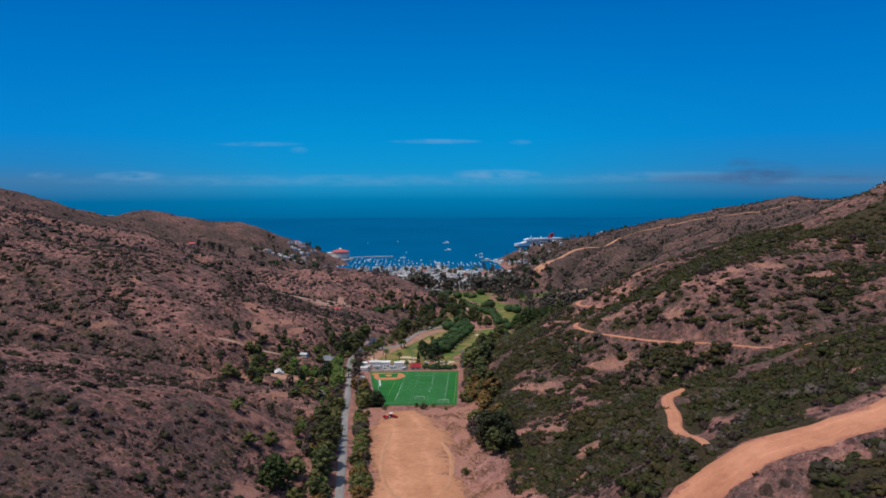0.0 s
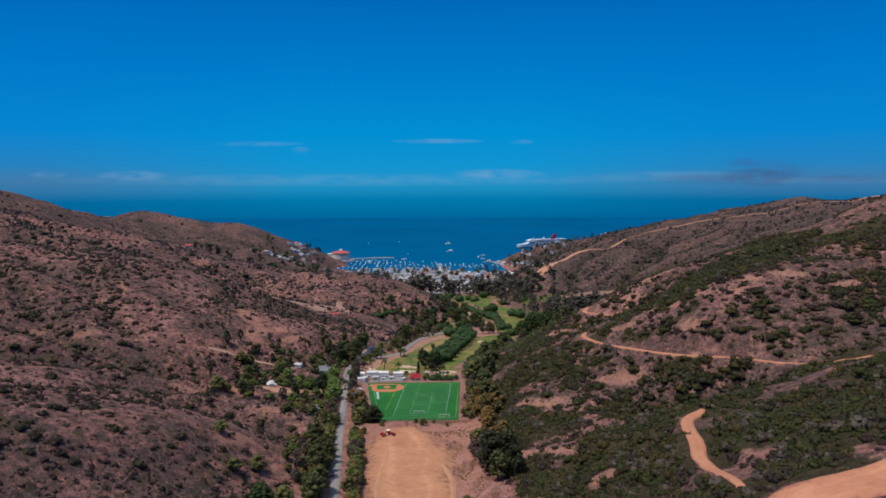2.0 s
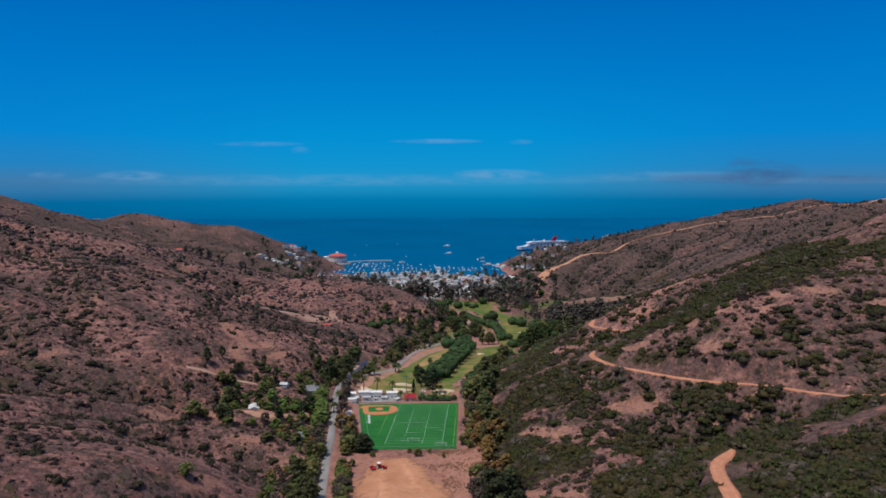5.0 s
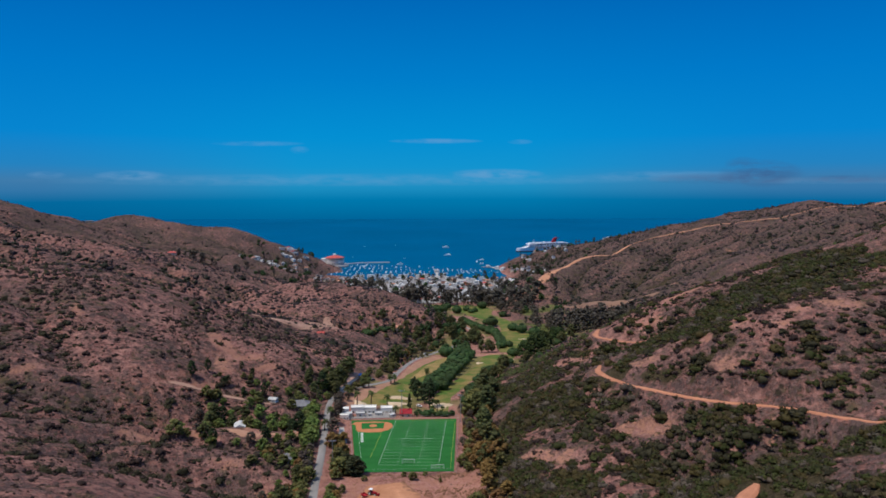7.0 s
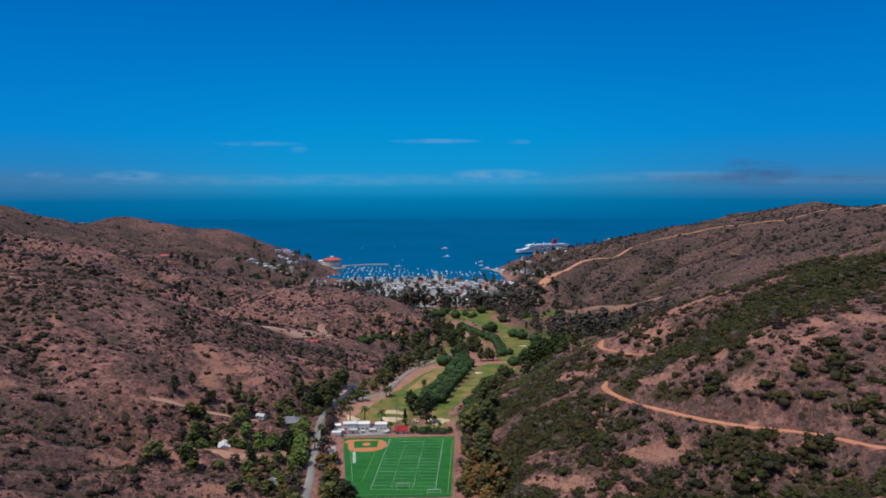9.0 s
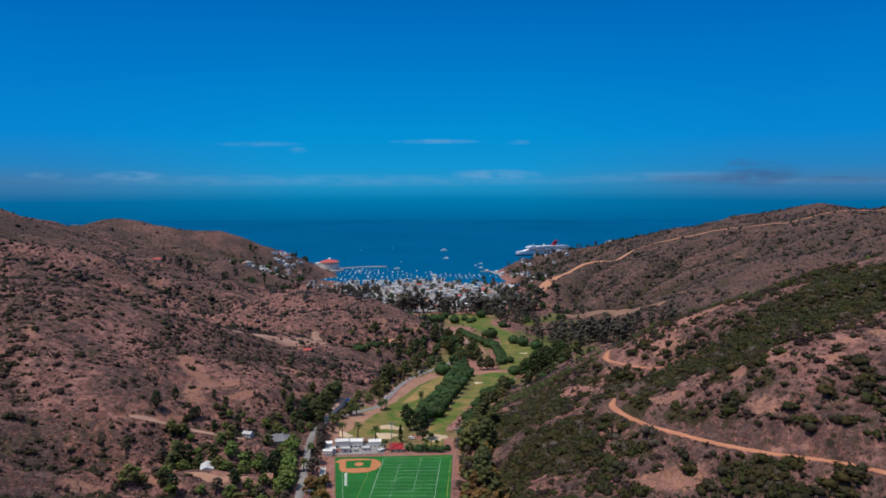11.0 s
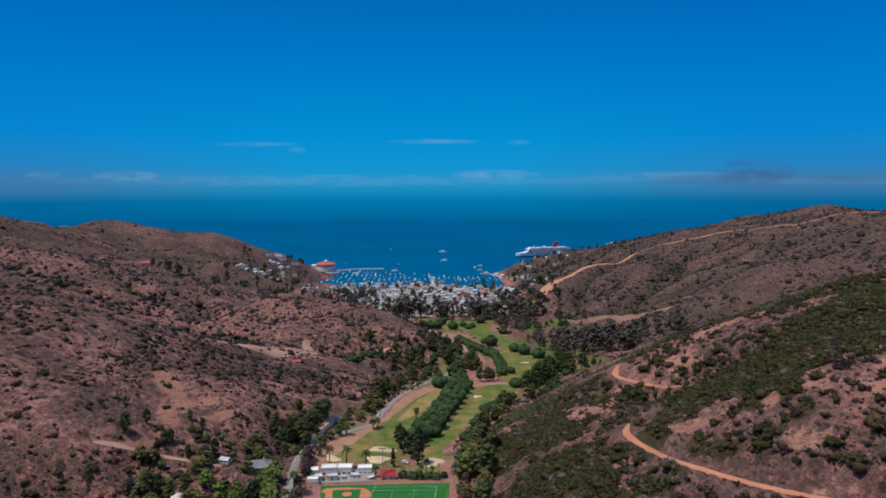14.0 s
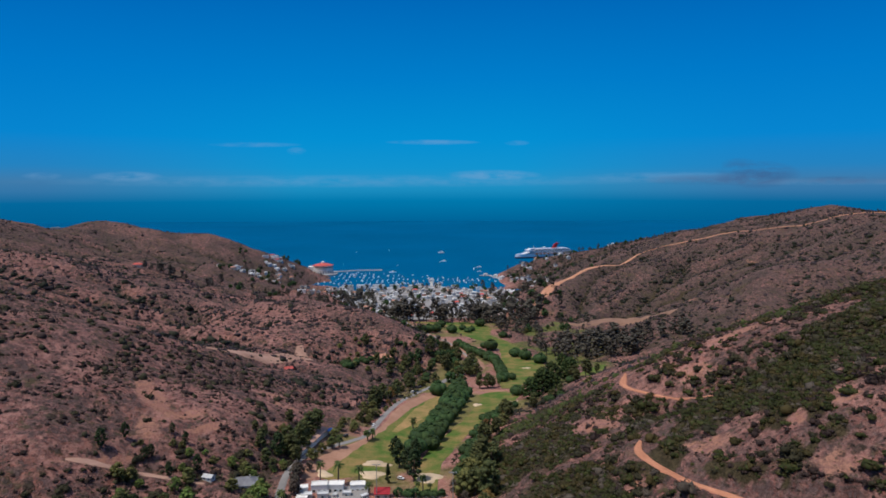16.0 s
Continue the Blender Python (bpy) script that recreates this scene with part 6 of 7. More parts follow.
sports_field()
goal(4.3, 481.5, 180)
goal(21.5, 472.8, 180)
light_mast(40.9, 553)
light_mast(-39.5, 470)
light_mast(-1, 566)
fence([(-38, 560.5), (39.6, 560.5), (32.4, 468.2), (-27.8, 469.4), (-38, 560.5)])


# ---------------------------------------------------------------- houses
def window(parent, x, y, z, w, h, axis):
    """A window set into a wall; axis 'x' faces along y, 'y' along x."""
    if axis == "x":
        frame_, pane = Shape().box(x - w / 2, x + w / 2, y - 0.06, y + 0.06, z, z + h), Shape().box(x - w / 2 + 0.1, x + w / 2 - 0.1, y - 0.09, y + 0.09, z + 0.1, z + h - 0.1)
    else:
        frame_, pane = Shape().box(x - 0.06, x + 0.06, y - w / 2, y + w / 2, z, z + h), Shape().box(x - 0.09, x + 0.09, y - w / 2 + 0.1, y + w / 2 - 0.1, z + 0.1, z + h - 0.1)
    ob = part("window", frame_, M_LINE, parent)
    part("pane", pane, M_GLASS, ob)
    return ob


def roof_shape(kind, w, d, h, rise, over=0.5):
    s = Shape()
    x, y = w / 2 + over, d / 2 + over
    t = 0.25
    if kind == "flat":
        s.box(-w / 2 - 0.1, w / 2 + 0.1, -d / 2 - 0.1, d / 2 + 0.1, h, h + 0.35)
        for a in ((-w / 2 - 0.12, w / 2 + 0.12, -d / 2 - 0.12, -d / 2 + 0.2), (-w / 2 - 0.12, w / 2 + 0.12, d / 2 - 0.2, d / 2 + 0.12), (-w / 2 - 0.12, -w / 2 + 0.2, -d / 2, d / 2), (w / 2 - 0.2, w / 2 + 0.12, -d / 2, d / 2)):
            s.box(*a, h + 0.3, h + 0.8)
        return s
    inset = 0 if kind == "gable" else min(x, y) * 0.9
    if w >= d:
        ridge = [(-x + inset, 0), (x - inset, 0)]
        v = [(-x, -y, h), (x, -y, h), (x, y, h), (-x, y, h), (*ridge[0], h + rise), (*ridge[1], h + rise)]
        f = [(0, 1, 5, 4), (2, 3, 4, 5), (3, 0, 4), (1, 2, 5)]
    else:
        ridge = [(0, -y + inset), (0, y - inset)]
        v = [(-x, -y, h), (x, -y, h), (x, y, h), (-x, y, h), (*ridge[0], h + rise), (*ridge[1], h + rise)]
        f = [(1, 2, 5, 4), (3, 0, 4, 5), (0, 1, 4), (2, 3, 5)]
    s.put(v, f)
    return s.put([(-x, -y, h - t), (x, -y, h - t), (x, y, h - t), (-x, y, h - t), (-x, -y, h), (x, -y, h), (x, y, h), (-x, y, h)], [(3, 2, 1, 0), (0, 1, 5, 4), (1, 2, 6, 5), (2, 3, 7, 6), (3, 0, 4, 7)])


def house(label, w, d, h, kind, rise, wall_mat, roof_mat, name="house", category="house", storeys=1, rows=3, chimney=True, far=False):
    def build():
        ob = thing(name, label, category)
        part("wall", Shape().box(-w / 2, w / 2, -d / 2, d / 2, -2.5, h), wall_mat, ob)
        roof = part("roof", roof_shape(kind, w, d, h, rise), roof_mat, ob)
        if chimney:
            part("chimney", Shape().box(w * 0.2, w * 0.2 + 0.8, -0.4, 0.4, h - 0.2, h + rise + 0.9), M_CREAM, roof)
        for st in range(1 if far and w < 12 else storeys):
            z = 0.9 + st * h / storeys
            for k in range(1 if far and w < 12 else rows):
                if far:
                    part("window", Shape().box(-w / 2 + w * (k + 0.5) / rows - 0.9, -w / 2 + w * (k + 0.5) / rows + 0.9, -d / 2 - 0.06, -d / 2 + 0.1, z, z + 1.3), M_GLASS, ob)
                else:
                    window(ob, -w / 2 + w * (k + 0.5) / rows, -d / 2, z, min(1.6, w / rows * 0.55), 1.3, "x")
            if far:
                continue
            window(ob, -w / 2, 0, z, 1.4, 1.3, "y")
            window(ob, w / 2, 0, z, 1.4, 1.3, "y")
        if not far:
            part("door", Shape().box(w * 0.08, w * 0.08 + 1.0, -d / 2 - 0.1, -d / 2, 0, 2.05), M_BLUEGREY, ob)
        return ob
    return Kind(build)


grey_house = house("low house with a wide grey shingle roof", 17, 13, 2.6, "hip", 3.6, M_CREAM, M_ROOFGREY)
grey_house.at(-75, 570, 8, 0.85, sink=0.5)
house("small white shed with a pale roof", 7, 5, 2.6, "gable", 1.5, M_WHITE, M_ROOFPALE, "shed", "shed", rows=2, chimney=False).at(-93, 566, -20, 0.8)
house("pale blue-roofed house in a garden", 9, 12, 3.0, "gable", 2.2, M_CREAM, M_ROOFPALE).at(-105, 519, 12, 0.75)
house("brown tiled house at the yard's end", 12, 8, 3.0, "hip", 2.0, M_CREAM, M_ROOFTERRA).at(-126, 513, -8, 0.75)
house("cream house among garden trees", 8, 10, 3.0, "gable", 2.0, M_CREAM, M_ROOFTERRA).at(-71, 518, 5, 0.75)
house("white cottage half hidden by trees", 7, 9, 3.0, "gable", 1.8, M_CREAM, M_ROOFGREY).at(-66, 470, 8, 0.8)
house("long shed with a rusty sheet roof", 6.5, 44, 2.2, "gable", 0.9, M_WHITE, M_ROOFRUST, "long_shed", "shed", rows=3, chimney=False).at(-49, 644.5, -16.7, sink=0.4)
for x, y, s in ((-40, 632, 0.8), (-36, 645, 0.75), (-44, 618, 0.9), (-35, 655, 0.5)):
    plant(olive_tree, x, y, s, 0.1, "trees beside the long shed")
house("red-roofed field house behind the turf", 8, 6.5, 3.2, "gable", 2.6, M_CREAM, M_RED, "field_house", "building", rows=2, chimney=False).at(2, 569, -2)
school = house("flat white portable classroom building", 9, 6, 4.2, "flat", 0.5, M_WHITE, M_WHITE, "classroom", "building", rows=3, chimney=False)
for x, y, turn, s in ((-34, 575.5, 4, 1.0), (-24.8, 577.5, -3, 1.0), (-12.5, 578.5, 3, 0.95), (-43.5, 571.5, 10, 0.8), (-42, 563, 0, 0.7)):
    school.at(x, y, turn, s, group="portable classrooms")
low_store = house("low grey flat-roofed store", 6, 4, 2.6, "flat", 0.3, M_CONCRETE, M_ROOFPALE, "store_shed", "building", rows=1, chimney=False)
for x, y, turn, s_ in ((-31, 567.5, 2, 1.0), (-18, 570.5, -3, 0.8), (-40, 566.5, 8, 1.0), (-8, 567, 40, 0.7), (-24.5, 569, 90, 0.6)):
    low_store.at(x, y, turn, s_, group="low stores by the field")
paved = slab([(-44, 563), (-6, 564), (-6, 582), (-46, 580)], FZ - 1.5, FZ + 0.02)
tagged(mesh_object("pavement", paved.v, paved.f, M_ASPHALT), "worn grey paved yard between the classrooms", "pavement", kind="structure")
house("white dugout shelter along the field", 3.2, 15, 2.6, "flat", 0.2, M_WHITE, M_CONCRETE, "dugout", "building", rows=1, chimney=False).at(-40.6, 529, 6)
house("blue storage container beside the field", 2.6, 7, 2.6, "flat", 0.15, M_TARP, M_TARP, "storage_container", "container", rows=1, chimney=False).at(-37.6, 521, 6)
house("red-tiled clubhouse below the slope", 18, 11, 4.0, "hip", 3.0, M_CREAM, M_ROOFTERRA, "clubhouse", "building", rows=5).at(-12, 906, 15)
house("low tiled building among trees", 12, 8, 3.2, "hip", 2.2, M_WHITE, M_ROOFTERRA).at(10, 892, -10)
house("small red-roofed hut on the slope", 7, 5, 2.6, "gable", 1.6, M_CREAM, M_ROOFRED, "hut", "building", rows=1, chimney=False).at(-91, 800, 15)
house("pale hilltop house on the ridge", 20, 8, 3.4, "hip", 1.6, M_CREAM, M_ROOFGREY, rows=6).at(-752, 1702, 12)
house("red-roofed villa on the hillside", 15, 9, 4.0, "hip", 2.5, M_CREAM, M_ROOFRED, rows=4).at(-432, 1330, 10)
house("red-roofed villa on the hillside", 15, 9, 4.0, "hip", 2.5, M_WHITE, M_ROOFRED, rows=4).at(-230, 1390, -5)


def tarp(x, y):
    z = float(ground(x, y))
    ob = thing("tarpaulin_shelter", "bright blue tarpaulin shelter on poles", "shelter", m=pose(x, y, z, 0, 0, 20))
    for sx in (-2, 2):
        for sy in (-2, 2):
            part("pole", Shape().tube((sx, sy, -0.4), (sx, sy, 4.2), 0.08, 0.08, 6), M_STEEL, ob)
    part("canopy", Shape().put([(-2.6, -2.6, 4.1), (2.6, -2.6, 4.1), (2.6, 2.6, 4.1), (-2.6, 2.6, 4.1), (0, 0, 5.4), (-2.6, -2.6, 3.7), (2.6, -2.6, 3.7), (2.6, 2.6, 3.7), (-2.6, 2.6, 3.7)],
                               [(0, 1, 4), (1, 2, 4), (2, 3, 4), (3, 0, 4), (5, 6, 1, 0), (6, 7, 2, 1), (7, 8, 3, 2), (8, 5, 0, 3)]), M_TARP, ob)


tarp(-38, 664)


def tractor(x, y, turn):
    z = float(ground(x, y)) + 0.3
    ob = thing("tractor", "red farm tractor with a white canopy on the dirt lot", "tractor", m=pose(x, y, z, 0, 0, turn))
    part("body", Shape().box(-0.55, 0.55, -2.6, 0.4, 0.9, 1.9).box(-0.45, 0.45, -2.8, -2.5, 0.8, 1.6), M_RED, ob)
    part("seat_platform", Shape().box(-0.9, 0.9, 0.3, 1.6, 0.9, 1.35).box(-0.35, 0.35, 1.0, 1.5, 1.35, 2.1), M_RED, ob)
    canopy = part("canopy", Shape().box(-1.0, 1.0, -0.2, 1.7, 2.9, 3.05), M_HULL, ob, "white sun canopy")
    for sx in (-0.85, 0.85):
        for sy in (-0.05, 1.55):
            part("canopy_post", Shape().tube((sx, sy, 1.3), (sx, sy, 2.9), 0.05, 0.05, 5), M_DARK, canopy)
    for sx, sy, r, w in ((-1.05, 1.0, 0.95, 0.55), (1.05, 1.0, 0.95, 0.55), (-0.85, -2.0, 0.6, 0.4), (0.85, -2.0, 0.6, 0.4)):
        tyre = part("wheel", Shape().tube((sx - w / 2, sy, r), (sx + w / 2, sy, r), r, r, 16), M_DARK, ob)
        part("rim", Shape().tube((sx - w / 2 - 0.03, sy, r), (sx + w / 2 + 0.03, sy, r), r * 0.55, r * 0.55, 12), M_HULL, tyre)
    part("loader", Shape().box(-1.1, 1.1, -3.9, -3.3, 0.3, 1.2).tube((-0.7, -3.4, 0.8), (-0.7, -1.0, 1.6), 0.1, 0.1, 5).tube((0.7, -3.4, 0.8), (0.7, -1.0, 1.6), 0.1, 0.1, 5), M_RED, ob)


tractor(-14.5, 433, 65)


def trailer(x, y, turn):
    z = float(ground(x, y)) + 0.3
    ob = thing("trailer", "red two-wheeled trailer on the dirt lot", "trailer", m=pose(x, y, z, 0, 0, turn))
    part("bed", Shape().box(-1.1, 1.1, -1.5, 1.5, 0.8, 1.0).box(-1.1, -1.0, -1.5, 1.5, 1.0, 1.8).box(1.0, 1.1, -1.5, 1.5, 1.0, 1.8).box(-1.0, 1.0, 1.4, 1.5, 1.0, 1.8), M_RED, ob)
    part("drawbar", Shape().tube((0, -1.5, 0.8), (0, -2.8, 0.7), 0.07, 0.07, 5), M_DARK, ob)
    for sx in (-1.2, 1.2):
        w = part("wheel", Shape().tube((sx - 0.15, 0, 0.5), (sx + 0.15, 0, 0.5), 0.5, 0.5, 14), M_DARK, ob)
        part("rim", Shape().tube((sx - 0.18, 0, 0.5), (sx + 0.18, 0, 0.5), 0.28, 0.28, 10), M_HULL, w)


trailer(-18.5, 430.5, 40)


def car_build(paint, label):
    def build():
        ob = thing("car", label, "car")
        v = [(-0.9, -2.1, 0.45), (0.9, -2.1, 0.45), (0.9, 2.1, 0.45), (-0.9, 2.1, 0.45), (-0.9, -2.15, 0.95), (0.9, -2.15, 0.95), (0.9, 2.15, 1.0), (-0.9, 2.15, 1.0)]
        part("body", Shape().put(v, [(3, 2, 1, 0), (4, 5, 6, 7), (0, 1, 5, 4), (1, 2, 6, 5), (2, 3, 7, 6), (3, 0, 4, 7)]), paint, ob)
        c = [(-0.85, -1.1, 0.95), (0.85, -1.1, 0.95), (0.85, 1.7, 1.0), (-0.85, 1.7, 1.0), (-0.68, -0.4, 1.5), (0.68, -0.4, 1.5), (0.68, 1.2, 1.5), (-0.68, 1.2, 1.5)]
        part("cabin", Shape().put(c, [(0, 1, 5, 4), (1, 2, 6, 5), (2, 3, 7, 6), (3, 0, 4, 7)]), M_GLASS, ob)
        part("roof", Shape().box(-0.7, 0.7, -0.45, 1.25, 1.49, 1.56), paint, ob)
        for sx in (-0.85, 0.85):
            for sy in (-1.35, 1.35):
                part("wheel", Shape().tube((sx - 0.12, sy, 0.34), (sx + 0.12, sy, 0.34), 0.34, 0.34, 12), M_DARK, ob)
        return ob
    return Kind(build)


dark_car = car_build(M_CANVAS, "dark parked car on grey asphalt")
white_car = car_build(M_HULL, "white parked car on grey asphalt")
dark_car.at(-40.6, 356, 4, sink=-0.36)
for x, y, turn, k in ((-57, 520, 6, white_car), (-50, 590, -10, dark_car), (-45, 650, -30, white_car), (-28, 668, -45, dark_car), (-10, 700, -12, white_car), (28, 838, -35, dark_car), (60, 892, -40, white_car), (66, 900, -40, dark_car), (72, 908, -40, white_car), (86, 915, -40, dark_car),
                      (12, 596, 60, white_car), (82, 924, -40, white_car), (20, 815, -30, white_car)):
    k.at(x, y, turn, sink=-0.36, group="cars along the canyon road")


def bunker(x, y, rx, ry, turn):
    rng = np.random.default_rng(int(x * 7 + y))
    pts = []
    for k in range(20):
        a = 2 * math.pi * k / 20
        r = 1 + 0.18 * math.sin(3 * a + x) + 0.1 * math.sin(5 * a + y)
        px, py = rx * r * math.cos(a), ry * r * math.sin(a)
        c, s = math.cos(radians(turn)), math.sin(radians(turn))
        pts.append((x + px * c - py * s, y + px * s + py * c))
    s = Shape()
    v = [(x, y, float(ground(x, y)) + 0.36)] + [(px, py, float(ground(px, py)) + 0.46) for px, py in pts] + [(x + (px - x) * 1.08, y + (py - y) * 1.08, float(ground(px, py)) - 0.2) for px, py in pts]
    s.put(v, [(0, 1 + k, 1 + (k + 1) % 20) for k in range(20)] + [(1 + k, 21 + k, 21 + (k + 1) % 20, 1 + (k + 1) % 20) for k in range(20)])
    ob = mesh_object("sand_bunker", s.v, s.f, M_SAND, flat=False)
    tagged(ob, "pale sand bunker in the fairway", "bunker", "golf bunkers")


for b in ((-6, 604, 7, 6.5, 0), (-4, 623, 8.5, 5, -10), (-34.5, 601, 4, 6, 30), (28, 596, 7, 9, 40), (103, 775, 8, 3.2, 0), (77, 778, 4, 4, 0), (150, 945, 5, 3, 0)):
    bunker(*b)


def utility_pole(x, y, h=11):
    ob = thing("utility_pole", "weathered wooden utility pole with a crossarm", "utility pole", "utility poles along the road", pose(x, y, float(ground(x, y)) - 0.3, 0, 0, 10))
    part("pole", Shape().tube((0, 0, 0), (0, 0, h), 0.18, 0.12, 7), M_BARK, ob)
    part("crossarm", Shape().box(-1.3, 1.3, -0.08, 0.08, h - 1.0, h - 0.8), M_BARK, ob)


for x, y in ((-50, 575), (-33, 655), (-19, 680), (-9, 705), (0, 745), (14, 790), (-50, 460), (-46, 400), (-43, 340), (40, 836)):
    utility_pole(x, y)

# ---------------------------------------------------------------- town
TOWN = np.random.default_rng(21)
town_kinds = [
    house("small white house with a grey roof", 9, 11, 5.2, "gable", 2.2, M_WHITE, M_ROOFGREY, rows=2, storeys=2, chimney=False, far=True),
    house("white cottage with a pale grey roof", 8, 10, 4.6, "hip", 2.0, M_WHITE, M_ROOFPALE, rows=2, chimney=False, far=True),
    house("cream house with a grey roof", 9, 12, 5.4, "gable", 2.4, M_CREAM, M_ROOFGREY, rows=2, storeys=2, chimney=False, far=True),
    house("blue-grey boarded house with a pale roof", 8, 11, 5.0, "gable", 2.2, M_BLUEGREY, M_ROOFPALE, rows=2, chimney=False, far=True),
    house("cream house with a terracotta tile roof", 9, 10, 5.0, "hip", 2.0, M_CREAM, M_ROOFTERRA, rows=2, chimney=False, far=True),
    house("terracotta-coloured house with a flat roof", 9, 11, 6.4, "flat", 0.4, M_PINK, M_ROOFPALE, rows=2, storeys=2, chimney=False, far=True),
    house("white flat-roofed apartment block", 13, 11, 8.2, "flat", 0.4, M_WHITE, M_ROOFPALE, rows=2, storeys=2, chimney=False, far=True),
    house("white house with a red tile roof", 9, 10, 5.4, "hip", 2.2, M_WHITE, M_ROOFRED, rows=2, storeys=2, chimney=False, far=True)]
SHARES = np.array([0.24, 0.16, 0.16, 0.17, 0.09, 0.06, 0.07, 0.05])
rows_y = np.arange(1340, 1765, 25.0)
for j, y in enumerate(rows_y):
    xa, xb = np.interp(y, [p[1] for p in WEST_FOOT], [p[0] for p in WEST_FOOT]) - 4, np.interp(y, [p[1] for p in EAST_FOOT], [p[0] for p in EAST_FOOT]) + 4
    for i, x in enumerate(np.arange(xa, xb, 17.5)):
        if i % 5 == 4 or (j % 4 == 3 and TOWN.uniform() < 0.3) or TOWN.uniform() < 0.10:
            continue
        k = town_kinds[TOWN.choice(len(town_kinds), p=SHARES)]
        k.at(float(x + TOWN.normal(0, 0.8)), float(y + TOWN.normal(0, 1.0)), float(TOWN.choice([0, 90, 180]) + 4), float(TOWN.uniform(0.85, 1.12)), group="houses in the town")
hotel = house("long white seafront hotel with many windows", 30, 13, 11, "flat", 0.4, M_WHITE, M_ROOFPALE, "seafront_hotel", "hotel", storeys=2, rows=6, chimney=False, far=True)
for x, y, s in ((-128, 1770, 0.9), (-92, 1776, 1.0), (-56, 1780, 0.95), (-18, 1784, 0.8), (40, 1786, 0.6), (84, 1786, 0.55), (126, 1784, 0.6), (168, 1786, 0.5)):
    hotel.at(x, y, float(TOWN.uniform(-3, 8)), s, group="seafront hotels")
# houses on the slopes round the bay
for count, box in ((20, (-380, -250, 1640, 1800)), (16, (-330, -272, 1800, 1920)), (8, (-230, -150, 1560, 1750)), (8, (-400, -330, 1570, 1720)), (20, (235, 330, 1640, 1930)), (13, (310, 440, 1880, 2040)), (8, (440, 590, 1930, 2060))):
    done = 0
    for _ in range(300):
        x, y = TOWN.uniform(box[0], box[1]), TOWN.uniform(box[2], box[3])
        if done < count and float(ground(x, y)) > 5:
            k = town_kinds[TOWN.choice(len(town_kinds), p=SHARES)]
            k.at(float(x), float(y), float(TOWN.uniform(-40, 40)), float(TOWN.uniform(0.8, 1.1)), sink=0.6, group="hillside houses")
            done += 1
villa = house("large white hillside hotel in tiers", 30, 14, 12, "flat", 0.5, M_WHITE, M_ROOFPALE, "hillside_hotel", "hotel", storeys=2, rows=5, chimney=False, far=True)
villa.at(-318, 1888, 12, 0.62, sink=1)
villa.at(-338, 1872, 20, 0.5, sink=1)
villa.at(-205, 1585, 10, 0.55, sink=1)
grove(broad_tree + town_tree + eucalyptus, -150, 210, 1335, 1775, 125, 0.95, 0.35, "town trees")
grove(town_tree + eucalyptus, -160, -40, 1400, 1640, 36, 1.1, 0.3, "trees at the edge of town")
grove(town_tree + eucalyptus + broad_tree, 185, 290, 1320, 1560, 36, 1.15, 0.3, "trees at the foot of the hill")
grove(palm_tree, -120, 200, 1740, 1795, 20, 1.2, 0.2, "seafront palms")
grove(town_tree + broad_tree, -390, -245, 1560, 1850, 50, 0.75, 0.3, "trees between hillside houses", lambda x, y: float(ground(x, y)) > 5)
grove(town_tree + broad_tree, 235, 420, 1560, 2040, 80, 0.8, 0.3, "trees on the headland", lambda x, y: float(ground(x, y)) > 5)
grove(town_tree + broad_tree, 430, 700, 1850, 2070, 36, 0.75, 0.3, "trees on the headland", lambda x, y: float(ground(x, y)) > 30)
grove(town_tree + broad_tree, 440, 545, 1960, 2050, 22, 0.85, 0.3, "trees on the headland", lambda x, y: float(ground(x, y)) > 30)
grove(pine_tree + gum_tree, -330, -262, 1920, 1995, 12, 0.7, 0.3, "trees on the west point", lambda x, y: float(ground(x, y)) > 5)
along(eucalyptus, [(-430, 1325), (-330, 1325), (-270, 1365), (-200, 1410)], 7, 9, 0.9, 0.3, "trees in the side canyon")
grove(eucalyptus + broad_tree, -330, -120, 1330, 1560, 20, 0.8, 0.3, "trees in the side canyon")


